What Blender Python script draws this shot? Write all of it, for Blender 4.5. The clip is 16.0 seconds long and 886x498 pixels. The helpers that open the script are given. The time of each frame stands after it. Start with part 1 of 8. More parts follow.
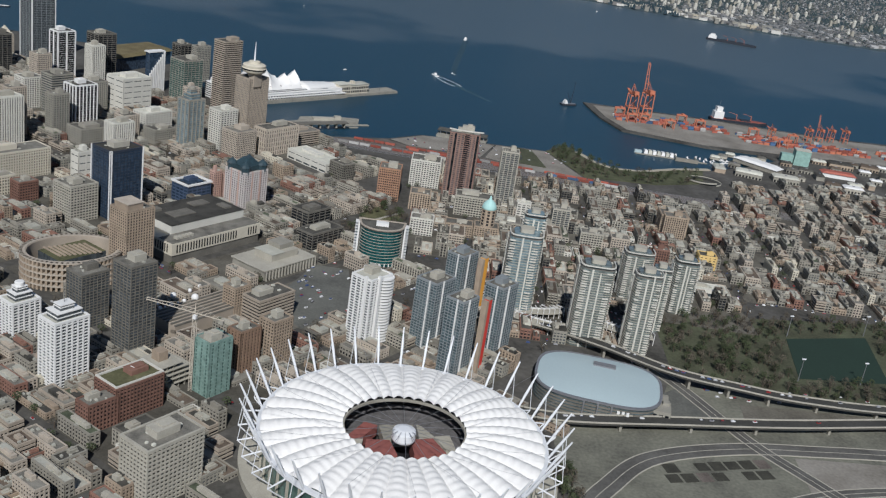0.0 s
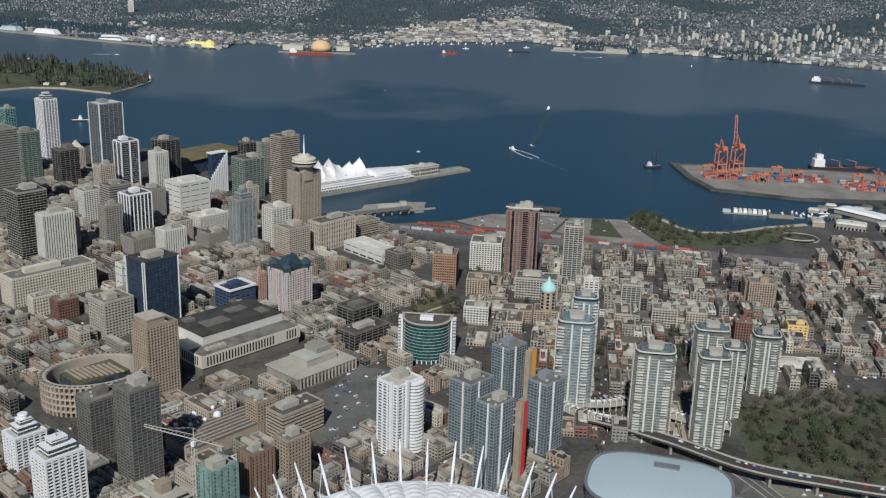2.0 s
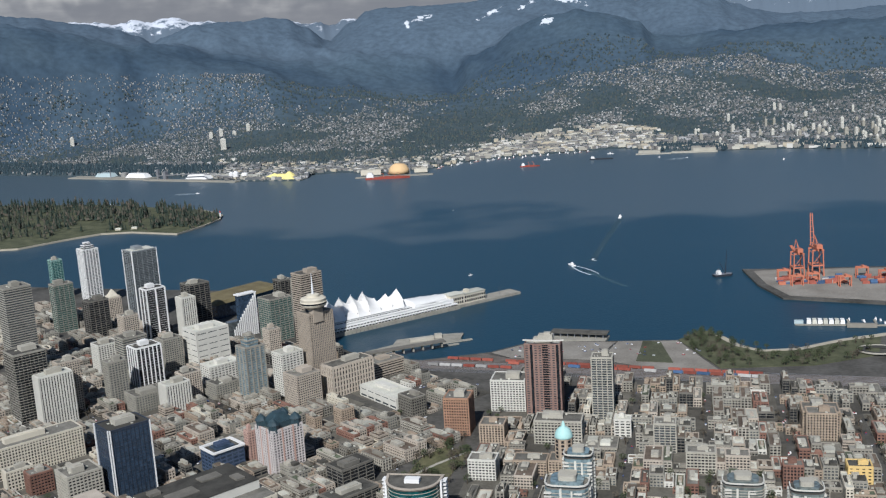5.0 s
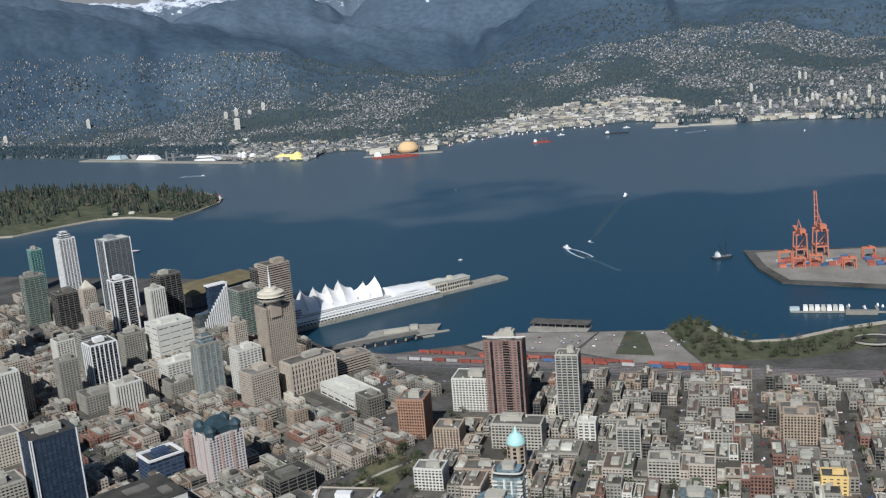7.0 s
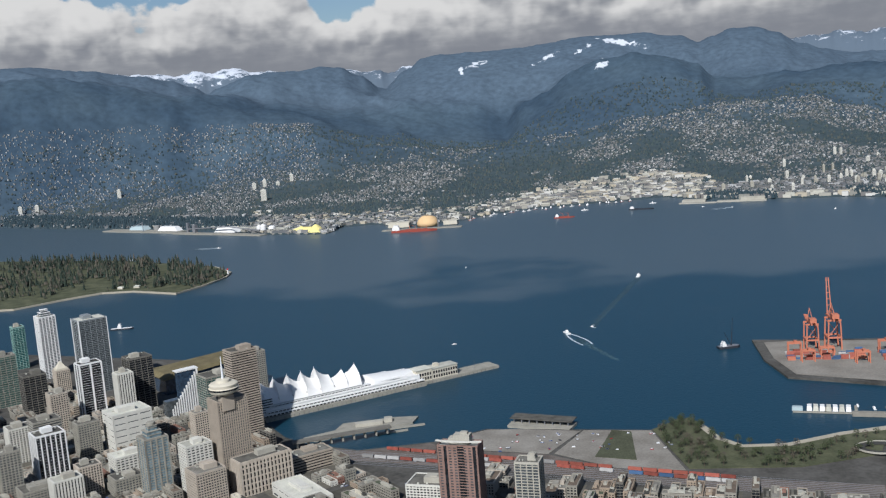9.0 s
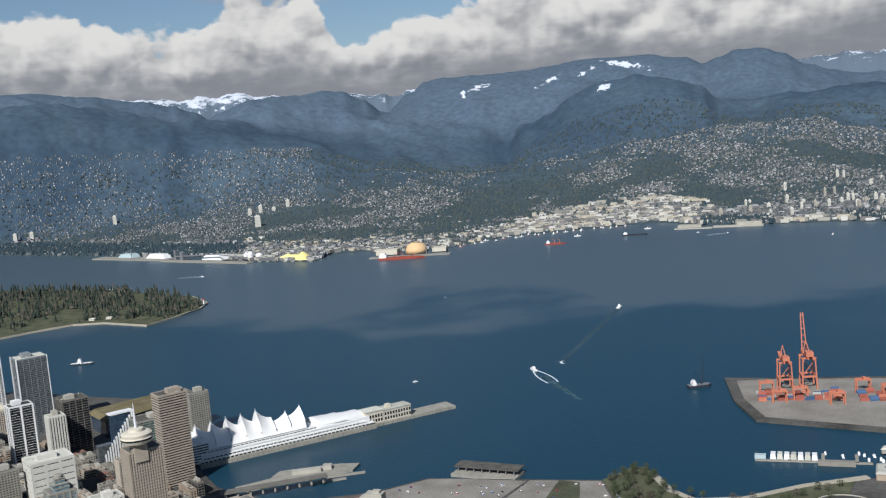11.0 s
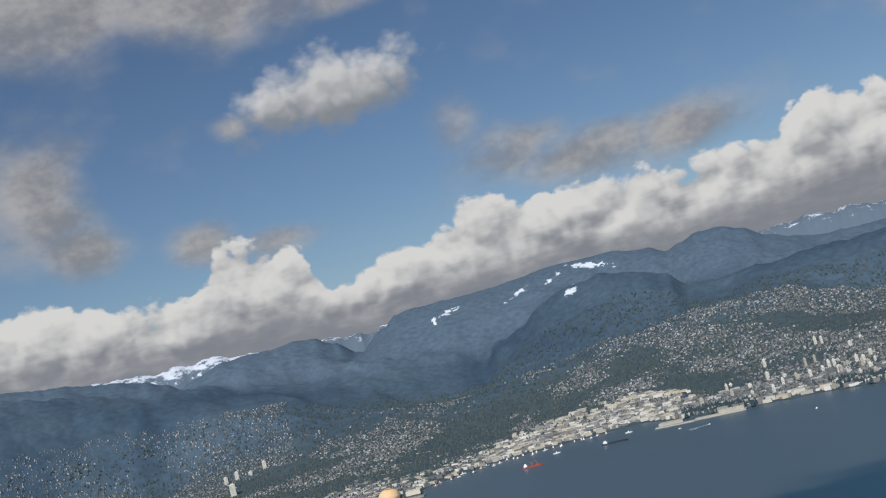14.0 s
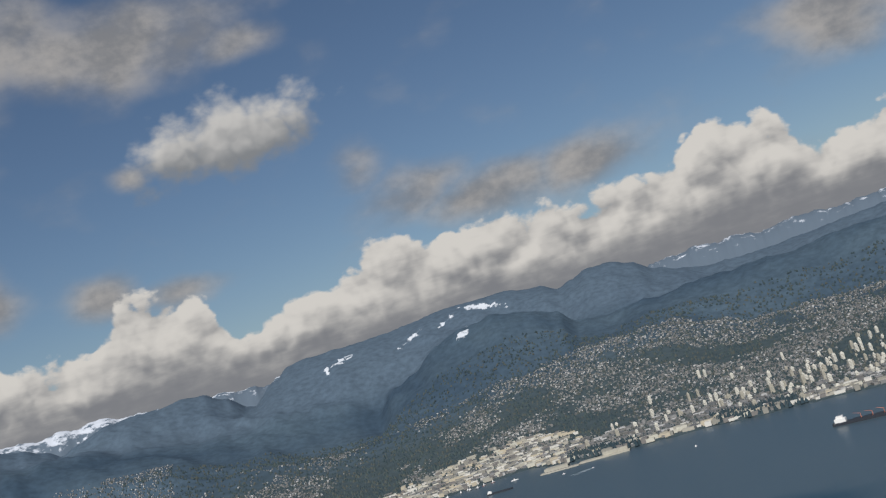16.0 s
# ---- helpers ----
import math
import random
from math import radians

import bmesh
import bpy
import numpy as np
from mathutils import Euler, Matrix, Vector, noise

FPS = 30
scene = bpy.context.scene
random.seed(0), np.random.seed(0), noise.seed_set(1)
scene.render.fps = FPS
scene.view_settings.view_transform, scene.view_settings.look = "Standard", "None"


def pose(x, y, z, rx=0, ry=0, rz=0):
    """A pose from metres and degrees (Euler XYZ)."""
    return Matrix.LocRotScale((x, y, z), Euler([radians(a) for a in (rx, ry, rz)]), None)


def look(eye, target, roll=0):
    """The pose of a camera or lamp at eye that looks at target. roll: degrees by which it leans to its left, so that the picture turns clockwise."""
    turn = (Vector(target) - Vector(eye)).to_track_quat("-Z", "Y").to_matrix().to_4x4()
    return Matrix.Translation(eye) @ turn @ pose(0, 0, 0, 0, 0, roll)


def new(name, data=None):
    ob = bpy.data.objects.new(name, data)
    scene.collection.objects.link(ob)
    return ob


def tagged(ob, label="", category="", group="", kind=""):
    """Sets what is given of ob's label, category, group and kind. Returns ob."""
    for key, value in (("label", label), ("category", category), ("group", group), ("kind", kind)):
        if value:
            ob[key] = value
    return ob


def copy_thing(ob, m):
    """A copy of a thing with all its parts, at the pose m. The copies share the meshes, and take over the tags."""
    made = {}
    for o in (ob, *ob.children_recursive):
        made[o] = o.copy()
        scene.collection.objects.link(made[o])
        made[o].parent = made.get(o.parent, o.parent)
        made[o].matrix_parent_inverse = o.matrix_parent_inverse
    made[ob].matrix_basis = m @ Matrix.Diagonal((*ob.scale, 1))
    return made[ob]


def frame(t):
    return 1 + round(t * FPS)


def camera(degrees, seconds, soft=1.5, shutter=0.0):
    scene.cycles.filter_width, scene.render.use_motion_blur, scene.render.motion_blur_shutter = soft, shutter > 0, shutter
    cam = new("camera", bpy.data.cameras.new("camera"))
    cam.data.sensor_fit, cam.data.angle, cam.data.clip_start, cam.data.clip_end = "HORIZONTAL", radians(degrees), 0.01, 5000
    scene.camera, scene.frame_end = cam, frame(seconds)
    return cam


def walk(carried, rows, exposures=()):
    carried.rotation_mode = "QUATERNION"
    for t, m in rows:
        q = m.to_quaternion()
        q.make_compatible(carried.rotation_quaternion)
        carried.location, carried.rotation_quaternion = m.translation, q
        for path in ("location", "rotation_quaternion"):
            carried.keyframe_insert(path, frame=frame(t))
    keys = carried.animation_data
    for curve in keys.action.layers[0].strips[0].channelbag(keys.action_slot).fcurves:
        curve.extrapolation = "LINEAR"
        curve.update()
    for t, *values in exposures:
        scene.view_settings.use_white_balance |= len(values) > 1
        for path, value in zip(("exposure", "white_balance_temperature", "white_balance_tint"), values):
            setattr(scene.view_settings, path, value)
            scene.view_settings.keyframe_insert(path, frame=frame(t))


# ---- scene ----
cam = camera(46.8, 16.0, soft=1.25)
PATH = [
    (0, (-17.384, -34.5, 233.838), (-17.123, -32.646, 233.136), 8.7),
    (0.5, (-4.541, -23.64, 233.62), (-4.362, -21.759, 232.963), 5.9),
    (1, (7.989, -12.715, 233.353), (8.086, -10.81, 232.751), 3.7),
    (1.5, (20.523, -1.486, 233.143), (20.564, 0.422, 232.545), 2.3),
    (2, (33.126, 9.933, 233.081), (33.128, 11.843, 232.488), 1.8),
    (2.5, (45.593, 21.409, 233.048), (45.558, 23.333, 232.505), 1.4),
    (3, (57.789, 32.754, 232.823), (57.717, 34.682, 232.297), 0.6),
    (3.5, (70.164, 44.099, 232.583), (70.052, 46.033, 232.086), -0.3),
    (4, (82.385, 55.747, 232.43), (82.231, 57.687, 231.966), -0.6),
    (4.5, (94.533, 67.647, 232.378), (94.33, 69.578, 231.897), -2.3),
    (5, (106.788, 79.724, 232.422), (106.544, 81.672, 232.041), -3.6),
    (5.2, (111.405, 84.479, 232.39), (111.147, 86.432, 232.044), -3.4),
    (7.3, (156.691, 134.566, 230.65), (156.363, 136.491, 230.221), -4.9),
    (7.5, (160.964, 139.662, 230.627), (160.628, 141.587, 230.202), -4.9),
    (8, (171.592, 153.129, 230.741), (171.233, 155.058, 230.353), -5.1),
    (8.5, (182.343, 167.021, 230.952), (181.96, 168.95, 230.587), -5.1),
    (9, (193.279, 180.822, 231.15), (192.88, 182.761, 230.864), -4.5),
    (9.2, (197.669, 186.215, 231.176), (197.267, 188.155, 230.903), -4.2),
    (11.3, (242.979, 241.098, 230.733), (242.542, 243.037, 230.508), -5.0),
    (11.5, (247.303, 246.566, 230.753), (246.874, 248.512, 230.584), -5.3),
    (12, (258.052, 260.801, 230.906), (257.627, 262.752, 230.805), -6.4),
    (12.5, (268.689, 275.367, 231.113), (268.27, 277.322, 231.091), -9.1),
    (13, (279.429, 290.042, 231.36), (279.016, 291.999, 231.4), -10.8),
    (13.5, (290.514, 304.682, 231.572), (290.117, 306.64, 231.664), -12.3),
    (14, (302.376, 319.261, 231.876), (302.015, 321.219, 232.063), -14.4),
    (14.5, (314.903, 333.692, 232.13), (314.552, 335.653, 232.304), -16.4),
    (15, (328.058, 347.983, 232.347), (327.742, 349.947, 232.554), -17.2),
    (15.5, (341.767, 362.156, 232.533), (341.515, 364.124, 232.78), -17.4),
    (16, (355.662, 376.26, 232.626), (355.496, 378.242, 232.841), -17.4),
]
walk(cam, [(t, look(eye, target, roll)) for t, eye, target, roll in PATH], exposures=[(0, -0.11, 6020, 10), (2, -0.11, 5980, 10), (3, -0.09, 5970, 10), (4, 0.04, 5970, 10), (5, 0.18, 5960, 10), (8, 0.16, 5930, 10), (9.5, 0.19, 5950, 10), (11.5, 0.32, 6030, 10), (12.4, 0.54, 6050, 10), (13, 0.5, 6000, 10), (13.8, 0.18, 6020, 10), (14.8, -0.04, 6150, 10), (16, 0.0, 6330, 10)])
# The whole view is built at half its true size, so that the far mountains lie inside the lens's five kilometres.

# ---- world, sun, exposure ----
SUN_FROM = Vector((-0.14, -1.0, 0.88)).normalized()
world = bpy.data.worlds.new("sky")
scene.world = world
world.use_nodes = True


# the crest of the far cumulus bank over azimuth, in degrees
TOPS = ((-75, 7), (-35.46, 7.63), (-31.48, 6.65), (-27.98, 6.18), (-24.8, 5.2), (-22.6, 8.1), (-18.9, 8.2), (-17.2, 5.6), (-15.6, 4.9), (-12.46, 6.11), (-8.83, 7.02), (-6.42, 7.26), (-1.43, 6.63), (2.56, 6.23), (6.58, 6.92), (11.21, 8.1), (14.19, 7.22), (15.74, 5.38), (19.55, 5.88), (26.56, 6.11), (75, 6))
# the grey veils of the upper sky: azimuth, elevation, width and height in degrees, and how thick each is
VEILS = ((-30.12, 22.42, 10, 3.6, 1.2), (-19.58, 21.49, 8.5, 2.6, 1.2), (-13.09, 20.33, 3.2, 1.5, 0.8), (-8.11, 11.61, 1.9, 2, 0.65), (-5.35, 9.73, 4, 1.7, 0.95), (-0.88, 8.52, 5, 1.7, 1.15), (4.42, 8.38, 4.2, 1.6, 1.2), (19.19, 11.19, 4.5, 2.6, 1.1), (-31.35, 12.45, 3.2, 4, 1.25), (-29.91, 9.72, 2.6, 1.7, 1.2), (-23.31, 8.67, 2.1, 1.4, 1.2), (-19.42, 8.08, 3.4, 0.9, 0.8), (-20.47, 14.51, 1.1, 0.8, 0.9))


def sky_nodes():
    nt = world.node_tree
    nt.nodes.clear()
    N, L = nt.nodes, nt.links

    def calc(op, a, b=None, c=None):
        n = N.new("ShaderNodeMath")
        n.operation = op
        for k, v in enumerate((a, b, c)):
            if v is None:
                continue
            if isinstance(v, (int, float)):
                n.inputs[k].default_value = v
            else:
                L.new(v, n.inputs[k])
        return n.outputs[0]

    def ease(v, lo, hi, t0=0.0, t1=1.0):
        n = N.new("ShaderNodeMapRange")
        n.interpolation_type = "SMOOTHSTEP"
        n.inputs["From Min"].default_value, n.inputs["From Max"].default_value = lo, hi
        n.inputs["To Min"].default_value, n.inputs["To Max"].default_value = t0, t1
        L.new(v, n.inputs["Value"])
        return n.outputs[0]

    def blend(f, x, y):
        n = N.new("ShaderNodeMix")
        n.data_type = "RGBA"
        for v, key in ((f, "Factor"), (x, "A"), (y, "B")):
            if isinstance(v, tuple):
                n.inputs[key].default_value = (*v, 1)
            else:
                L.new(v, n.inputs[key])
        return n.outputs["Result"]

    out = N.new("ShaderNodeOutputWorld")
    bg = N.new("ShaderNodeBackground")
    sky = N.new("ShaderNodeTexSky")
    sky.sky_type, sky.sun_disc = "NISHITA", False
    sky.sun_elevation = math.asin(SUN_FROM.z)
    sky.sun_rotation = math.atan2(SUN_FROM.x, SUN_FROM.y)
    sky.altitude, sky.air_density, sky.dust_density, sky.ozone_density = 300, 1.0, 0.5, 3.0
    bg.inputs["Strength"].default_value = 0.056
    co = N.new("ShaderNodeTexCoord")
    sep = N.new("ShaderNodeSeparateXYZ")
    L.new(co.outputs["Generated"], sep.inputs[0])
    az = calc("MULTIPLY", calc("ARCTAN2", sep.outputs["X"], sep.outputs["Y"]), 57.296)
    el = calc("MULTIPLY", calc("ARCSINE", sep.outputs["Z"]), 57.296)

    def place(da, de, stretch=1.0):
        n = N.new("ShaderNodeCombineXYZ")
        L.new(calc("ADD", az, da), n.inputs[0]), L.new(calc("MULTIPLY", calc("ADD", el, de), stretch), n.inputs[1])
        return n.outputs[0]

    def wave(vector, scale, detail=6, rough=0.55):
        n = N.new("ShaderNodeTexNoise")
        n.inputs["Scale"].default_value, n.inputs["Detail"].default_value, n.inputs["Roughness"].default_value = scale, detail, rough
        L.new(vector, n.inputs["Vector"])
        return n

    def billow(da, de):
        """Rounded heaps at several sizes, 0 to 1, seen a little aside of the true place."""
        p = place(da, de, 1.15)
        w = wave(p, 0.5, 2)
        off = N.new("ShaderNodeVectorMath")
        off.operation = "MULTIPLY_ADD"
        off.inputs[1].default_value = (1.3, 1.3, 0)
        L.new(w.outputs["Color"], off.inputs[0]), L.new(p, off.inputs[2])
        total = None
        for scale, share in ((0.26, 0.62), (0.65, 0.27), (1.6, 0.11)):
            v = N.new("ShaderNodeTexVoronoi")
            v.voronoi_dimensions, v.feature = "2D", "SMOOTH_F1"
            v.inputs["Scale"].default_value, v.inputs["Smoothness"].default_value = scale, 0.35
            L.new(off.outputs[0], v.inputs["Vector"])
            h = calc("SUBTRACT", 1.0, calc("POWER", v.outputs["Distance"], 1.6))
            term = calc("MULTIPLY", h, share)
            total = term if total is None else calc("ADD", total, term)
        return total

    here, above = billow(0, 0), billow(-0.22, 0.75)
    fine = wave(place(0, 0, 1.4), 1.5, 5, 0.55).outputs["Fac"]
    curve = N.new("ShaderNodeValToRGB")
    ramp = curve.color_ramp
    while len(ramp.elements) < len(TOPS):
        ramp.elements.new(0.5)
    for k, (x, y) in enumerate(TOPS):
        ramp.elements[k].position, ramp.elements[k].color = (x + 75) / 150, (y / 10, y / 10, y / 10, 1)
    L.new(calc("MULTIPLY_ADD", az, 1 / 150, 0.5), curve.inputs["Fac"])
    top = calc("MULTIPLY", curve.outputs["Color"], 10.0)
    edge = calc("ADD", calc("ADD", top, calc("MULTIPLY_ADD", here, 3.4, -2.3)), calc("MULTIPLY_ADD", fine, 0.9, -0.45))
    bank = ease(calc("SUBTRACT", edge, el), 0.0, 0.42)
    # light on the heaps: their upper sides bright, the base of the bank grey and streaked
    relief = calc("MULTIPLY", calc("SUBTRACT", here, above), 1.5)
    height = calc("DIVIDE", calc("SUBTRACT", el, 1.6), calc("SUBTRACT", top, 1.6))
    streak = wave(place(0, 0, 5.0), 0.45, 7, 0.6).outputs["Fac"]
    relief = calc("MULTIPLY", relief, ease(height, 0.08, 0.6, 0.15, 1.0))
    tone = calc("ADD", calc("ADD", ease(height, 0.1, 0.95, 0.12, 0.92), relief), calc("ADD", calc("MULTIPLY_ADD", streak, 0.36, -0.18), calc("MULTIPLY_ADD", fine, 0.16, -0.08)))
    body = blend(ease(tone, 0.05, 1.05), (3.7, 3.75, 3.95), (11.4, 10.8, 9.9))
    # the veils higher up
    total = None
    for a0, e0, wa, we, gain in VEILS:
        d = calc("ADD", calc("POWER", calc("MULTIPLY", calc("SUBTRACT", az, a0), 1 / wa), 2.0), calc("POWER", calc("MULTIPLY", calc("SUBTRACT", el, e0), 1 / we), 2.0))
        m = ease(calc("SQRT", d), 1.5, 0.0, 0.0, gain)
        total = m if total is None else calc("MAXIMUM", total, m)
    vn = wave(place(3, 1, 1.6), 0.26, 5, 0.45).outputs["Fac"]
    veil = ease(calc("ADD", calc("MULTIPLY_ADD", vn, 1.3, -0.65), total), 0.0, 1.15, 0.0, 0.95)
    vtone = ease(calc("ADD", wave(place(3, 1.3, 1.5), 0.28, 4, 0.45).outputs["Fac"], calc("MULTIPLY", calc("SUBTRACT", fine, 0.5), 0.4)), 0.3, 0.72)
    vbody = blend(vtone, (3.9, 3.9, 4.0), (6.9, 6.5, 6.1))
    # one lone heaped cloud
    d = calc("ADD", calc("POWER", calc("MULTIPLY", calc("ADD", az, 14.8), 1 / 4.6), 2.0), calc("POWER", calc("MULTIPLY", calc("SUBTRACT", calc("MULTIPLY_ADD", az, -0.08, el), 16.4), 1 / 2.0), 2.0))
    lone = ease(calc("ADD", calc("SUBTRACT", 1.0, calc("SQRT", d)), calc("ADD", calc("MULTIPLY_ADD", here, 1.5, -1.0), calc("MULTIPLY_ADD", fine, 0.5, -0.25))), -0.2, 0.6, 0.0, 0.97)
    lbody = blend(ease(calc("ADD", calc("MULTIPLY", calc("SUBTRACT", calc("MULTIPLY_ADD", az, -0.08, el), 15.45), 0.36), relief), -0.1, 0.9), (4.0, 4.1, 4.2), (10.0, 9.6, 9.0))
    c = blend(veil, sky.outputs[0], vbody)
    c = blend(lone, c, lbody)
    c = blend(bank, c, body)
    L.new(c, bg.inputs["Color"]), L.new(bg.outputs[0], out.inputs["Surface"])


sky_nodes()
sun = new("sun", bpy.data.lights.new("sun", "SUN"))
sun.data.energy, sun.data.angle, sun.data.color = 4.65, radians(0.6), (1.0, 0.96, 0.9)
sun.matrix_world = look(SUN_FROM * 100, (0, 0, 0))
scene.view_settings.exposure = 0.0

# ---- materials ----
MATS = {}


def mat(name, color, rough=0.7, metal=0.0, vary=0.12, scale=0.5, fine=6.0, bump=0.0, spec=0.3, tint=None, random_amount=0.0, cells=None):
    """A surface with broad stains and fine grain, both at world size; cells: a lattice of panes that differ a little."""
    m = bpy.data.materials.new(name)
    m.use_nodes = True
    N, L = m.node_tree.nodes, m.node_tree.links
    b = N["Principled BSDF"]
    b.inputs["Roughness"].default_value, b.inputs["Metallic"].default_value = rough, metal
    b.inputs["Specular IOR Level"].default_value = spec
    co = N.new("ShaderNodeTexCoord")
    n1, n2 = N.new("ShaderNodeTexNoise"), N.new("ShaderNodeTexNoise")
    n1.inputs["Scale"].default_value, n1.inputs["Detail"].default_value = scale, 4
    n2.inputs["Scale"].default_value, n2.inputs["Detail"].default_value = fine, 3
    L.new(co.outputs["Object"], n1.inputs["Vector"]), L.new(co.outputs["Object"], n2.inputs["Vector"])
    add = N.new("ShaderNodeMath")
    add.operation = "MULTIPLY_ADD"
    add.inputs[1].default_value = 0.55
    L.new(n2.outputs["Fac"], add.inputs[0]), L.new(n1.outputs["Fac"], add.inputs[2])
    mr = N.new("ShaderNodeMapRange")
    mr.inputs["From Min"].default_value, mr.inputs["From Max"].default_value = 0.45, 1.1
    mr.inputs["To Min"].default_value, mr.inputs["To Max"].default_value = 1 - vary * 1.6, 1 + vary * 1.6
    L.new(add.outputs[0], mr.inputs["Value"])
    last = mr.outputs[0]
    if random_amount:
        oi = N.new("ShaderNodeObjectInfo")
        r2 = N.new("ShaderNodeMapRange")
        r2.inputs["To Min"].default_value, r2.inputs["To Max"].default_value = 1 - random_amount, 1 + random_amount
        L.new(oi.outputs["Random"], r2.inputs["Value"])
        mm = N.new("ShaderNodeMath")
        mm.operation = "MULTIPLY"
        L.new(last, mm.inputs[0]), L.new(r2.outputs[0], mm.inputs[1])
        last = mm.outputs[0]
    if cells:
        sn = N.new("ShaderNodeVectorMath")
        sn.operation = "SNAP"
        sn.inputs[1].default_value = cells
        L.new(co.outputs["Object"], sn.inputs[0])
        wn = N.new("ShaderNodeTexWhiteNoise")
        L.new(sn.outputs[0], wn.inputs["Vector"])
        r3 = N.new("ShaderNodeMapRange")
        r3.inputs["To Min"].default_value, r3.inputs["To Max"].default_value = 0.7, 1.38
        L.new(wn.outputs["Value"], r3.inputs["Value"])
        mm = N.new("ShaderNodeMath")
        mm.operation = "MULTIPLY"
        L.new(last, mm.inputs[0]), L.new(r3.outputs[0], mm.inputs[1])
        last = mm.outputs[0]
    base = N.new("ShaderNodeMix")
    base.data_type = "RGBA"
    base.inputs["A"].default_value = (*color, 1)
    base.inputs["B"].default_value = (*(tint or tuple(c * 0.75 for c in color)), 1)
    L.new(n1.outputs["Fac"], base.inputs["Factor"])
    sc = N.new("ShaderNodeVectorMath")
    sc.operation = "SCALE"
    L.new(base.outputs["Result"], sc.inputs[0]), L.new(last, sc.inputs["Scale"])
    L.new(sc.outputs[0], b.inputs["Base Color"])
    if bump:
        bp = N.new("ShaderNodeBump")
        bp.inputs["Strength"].default_value, bp.inputs["Distance"].default_value = bump, 0.3
        L.new(n2.outputs["Fac"], bp.inputs["Height"]), L.new(bp.outputs[0], b.inputs["Normal"])
    MATS[name] = m
    return m


CELL = (1.5, 1.5, 1.6)
mat("asphalt", (0.06, 0.058, 0.051), 0.9, vary=0.3, scale=0.05, fine=0.8)
mat("worn_asphalt", (0.115, 0.11, 0.098), 0.9, vary=0.3, scale=0.08, fine=0.9, tint=(0.085, 0.082, 0.074))
mat("city_ground", (0.08, 0.075, 0.062), 0.95, vary=0.45, scale=0.03, fine=0.35, tint=(0.065, 0.062, 0.058))
mat("block_paving", (0.116, 0.105, 0.083), 0.9, vary=0.35, scale=0.09, fine=0.9, tint=(0.07, 0.066, 0.055), random_amount=0.35)
mat("pale_concrete", (0.41, 0.385, 0.32), 0.85, vary=0.18, scale=0.12, fine=2)
mat("concrete", (0.3, 0.283, 0.236), 0.85, vary=0.2, scale=0.15, fine=2)
mat("dark_concrete", (0.16, 0.149, 0.126), 0.85, vary=0.25, scale=0.15, fine=2)
mat("gravel_roof", (0.14, 0.132, 0.112), 0.95, vary=0.4, scale=0.18, fine=2.5, random_amount=0.45)
mat("dark_roof", (0.07, 0.066, 0.056), 0.9, vary=0.4, scale=0.15, fine=2, random_amount=0.3)
mat("pale_roof", (0.5, 0.488, 0.414), 0.85, vary=0.2, scale=0.15, fine=2, random_amount=0.25)
mat("white_paint", (0.78, 0.77, 0.74), 0.6, vary=0.08, scale=0.2, fine=3)
mat("cream", (0.6, 0.55, 0.44), 0.8, vary=0.12, scale=0.2, fine=3)
mat("beige", (0.46, 0.4, 0.325), 0.8, vary=0.15, scale=0.2, fine=3, random_amount=0.12)
mat("tan_brick", (0.36, 0.285, 0.21), 0.85, vary=0.2, scale=0.2, fine=4, random_amount=0.15)
mat("brown_brick", (0.24, 0.16, 0.11), 0.85, vary=0.2, scale=0.2, fine=4)
mat("brown_concrete", (0.37, 0.315, 0.25), 0.85, vary=0.15, scale=0.2, fine=3)
mat("red_brick", (0.21, 0.115, 0.085), 0.88, vary=0.25, scale=0.25, fine=4, random_amount=0.25)
mat("red_brown", (0.25, 0.16, 0.13), 0.85, vary=0.2, scale=0.25, fine=4)
mat("orange_brick", (0.36, 0.21, 0.135), 0.85, vary=0.2, scale=0.25, fine=4)
mat("yellow_render", (0.7, 0.5, 0.2), 0.75, vary=0.1, scale=0.3, fine=3)
mat("pink_render", (0.5, 0.33, 0.27), 0.8, vary=0.12, scale=0.3, fine=3)
mat("pale_pink", (0.58, 0.53, 0.5), 0.8, vary=0.12, scale=0.3, fine=3)
mat("grey_render", (0.3, 0.278, 0.23), 0.8, vary=0.2, scale=0.2, fine=3, random_amount=0.45)
mat("black_panel", (0.025, 0.025, 0.027), 0.4, vary=0.2, spec=0.5)
mat("orange_panel", (0.8, 0.38, 0.06), 0.5, vary=0.06)
mat("red_panel", (0.62, 0.05, 0.035), 0.5, vary=0.06)
mat("blue_panel", (0.06, 0.085, 0.14), 0.5, vary=0.15)
mat("green_net", (0.2, 0.3, 0.26), 0.9, vary=0.3, scale=0.4, fine=3)
mat("copper_green", (0.27, 0.42, 0.37), 0.7, vary=0.2, scale=0.4)
mat("dark_copper", (0.03, 0.055, 0.066), 0.45, vary=0.3, scale=0.4, spec=0.5)
mat("aqua_paint", (0.42, 0.66, 0.62), 0.6, vary=0.1)
mat("glass_dark", (0.018, 0.02, 0.023), 0.15, vary=0.1, spec=0.5, cells=CELL)
mat("glass_navy", (0.036, 0.058, 0.09), 0.12, vary=0.1, spec=0.7, cells=CELL)
mat("glass_blue", (0.08, 0.115, 0.125), 0.12, vary=0.1, spec=0.9, cells=CELL)
mat("glass_pale", (0.17, 0.235, 0.26), 0.15, vary=0.1, spec=0.9, cells=CELL)
mat("glass_green", (0.06, 0.115, 0.1), 0.12, vary=0.1, spec=0.9, cells=CELL)
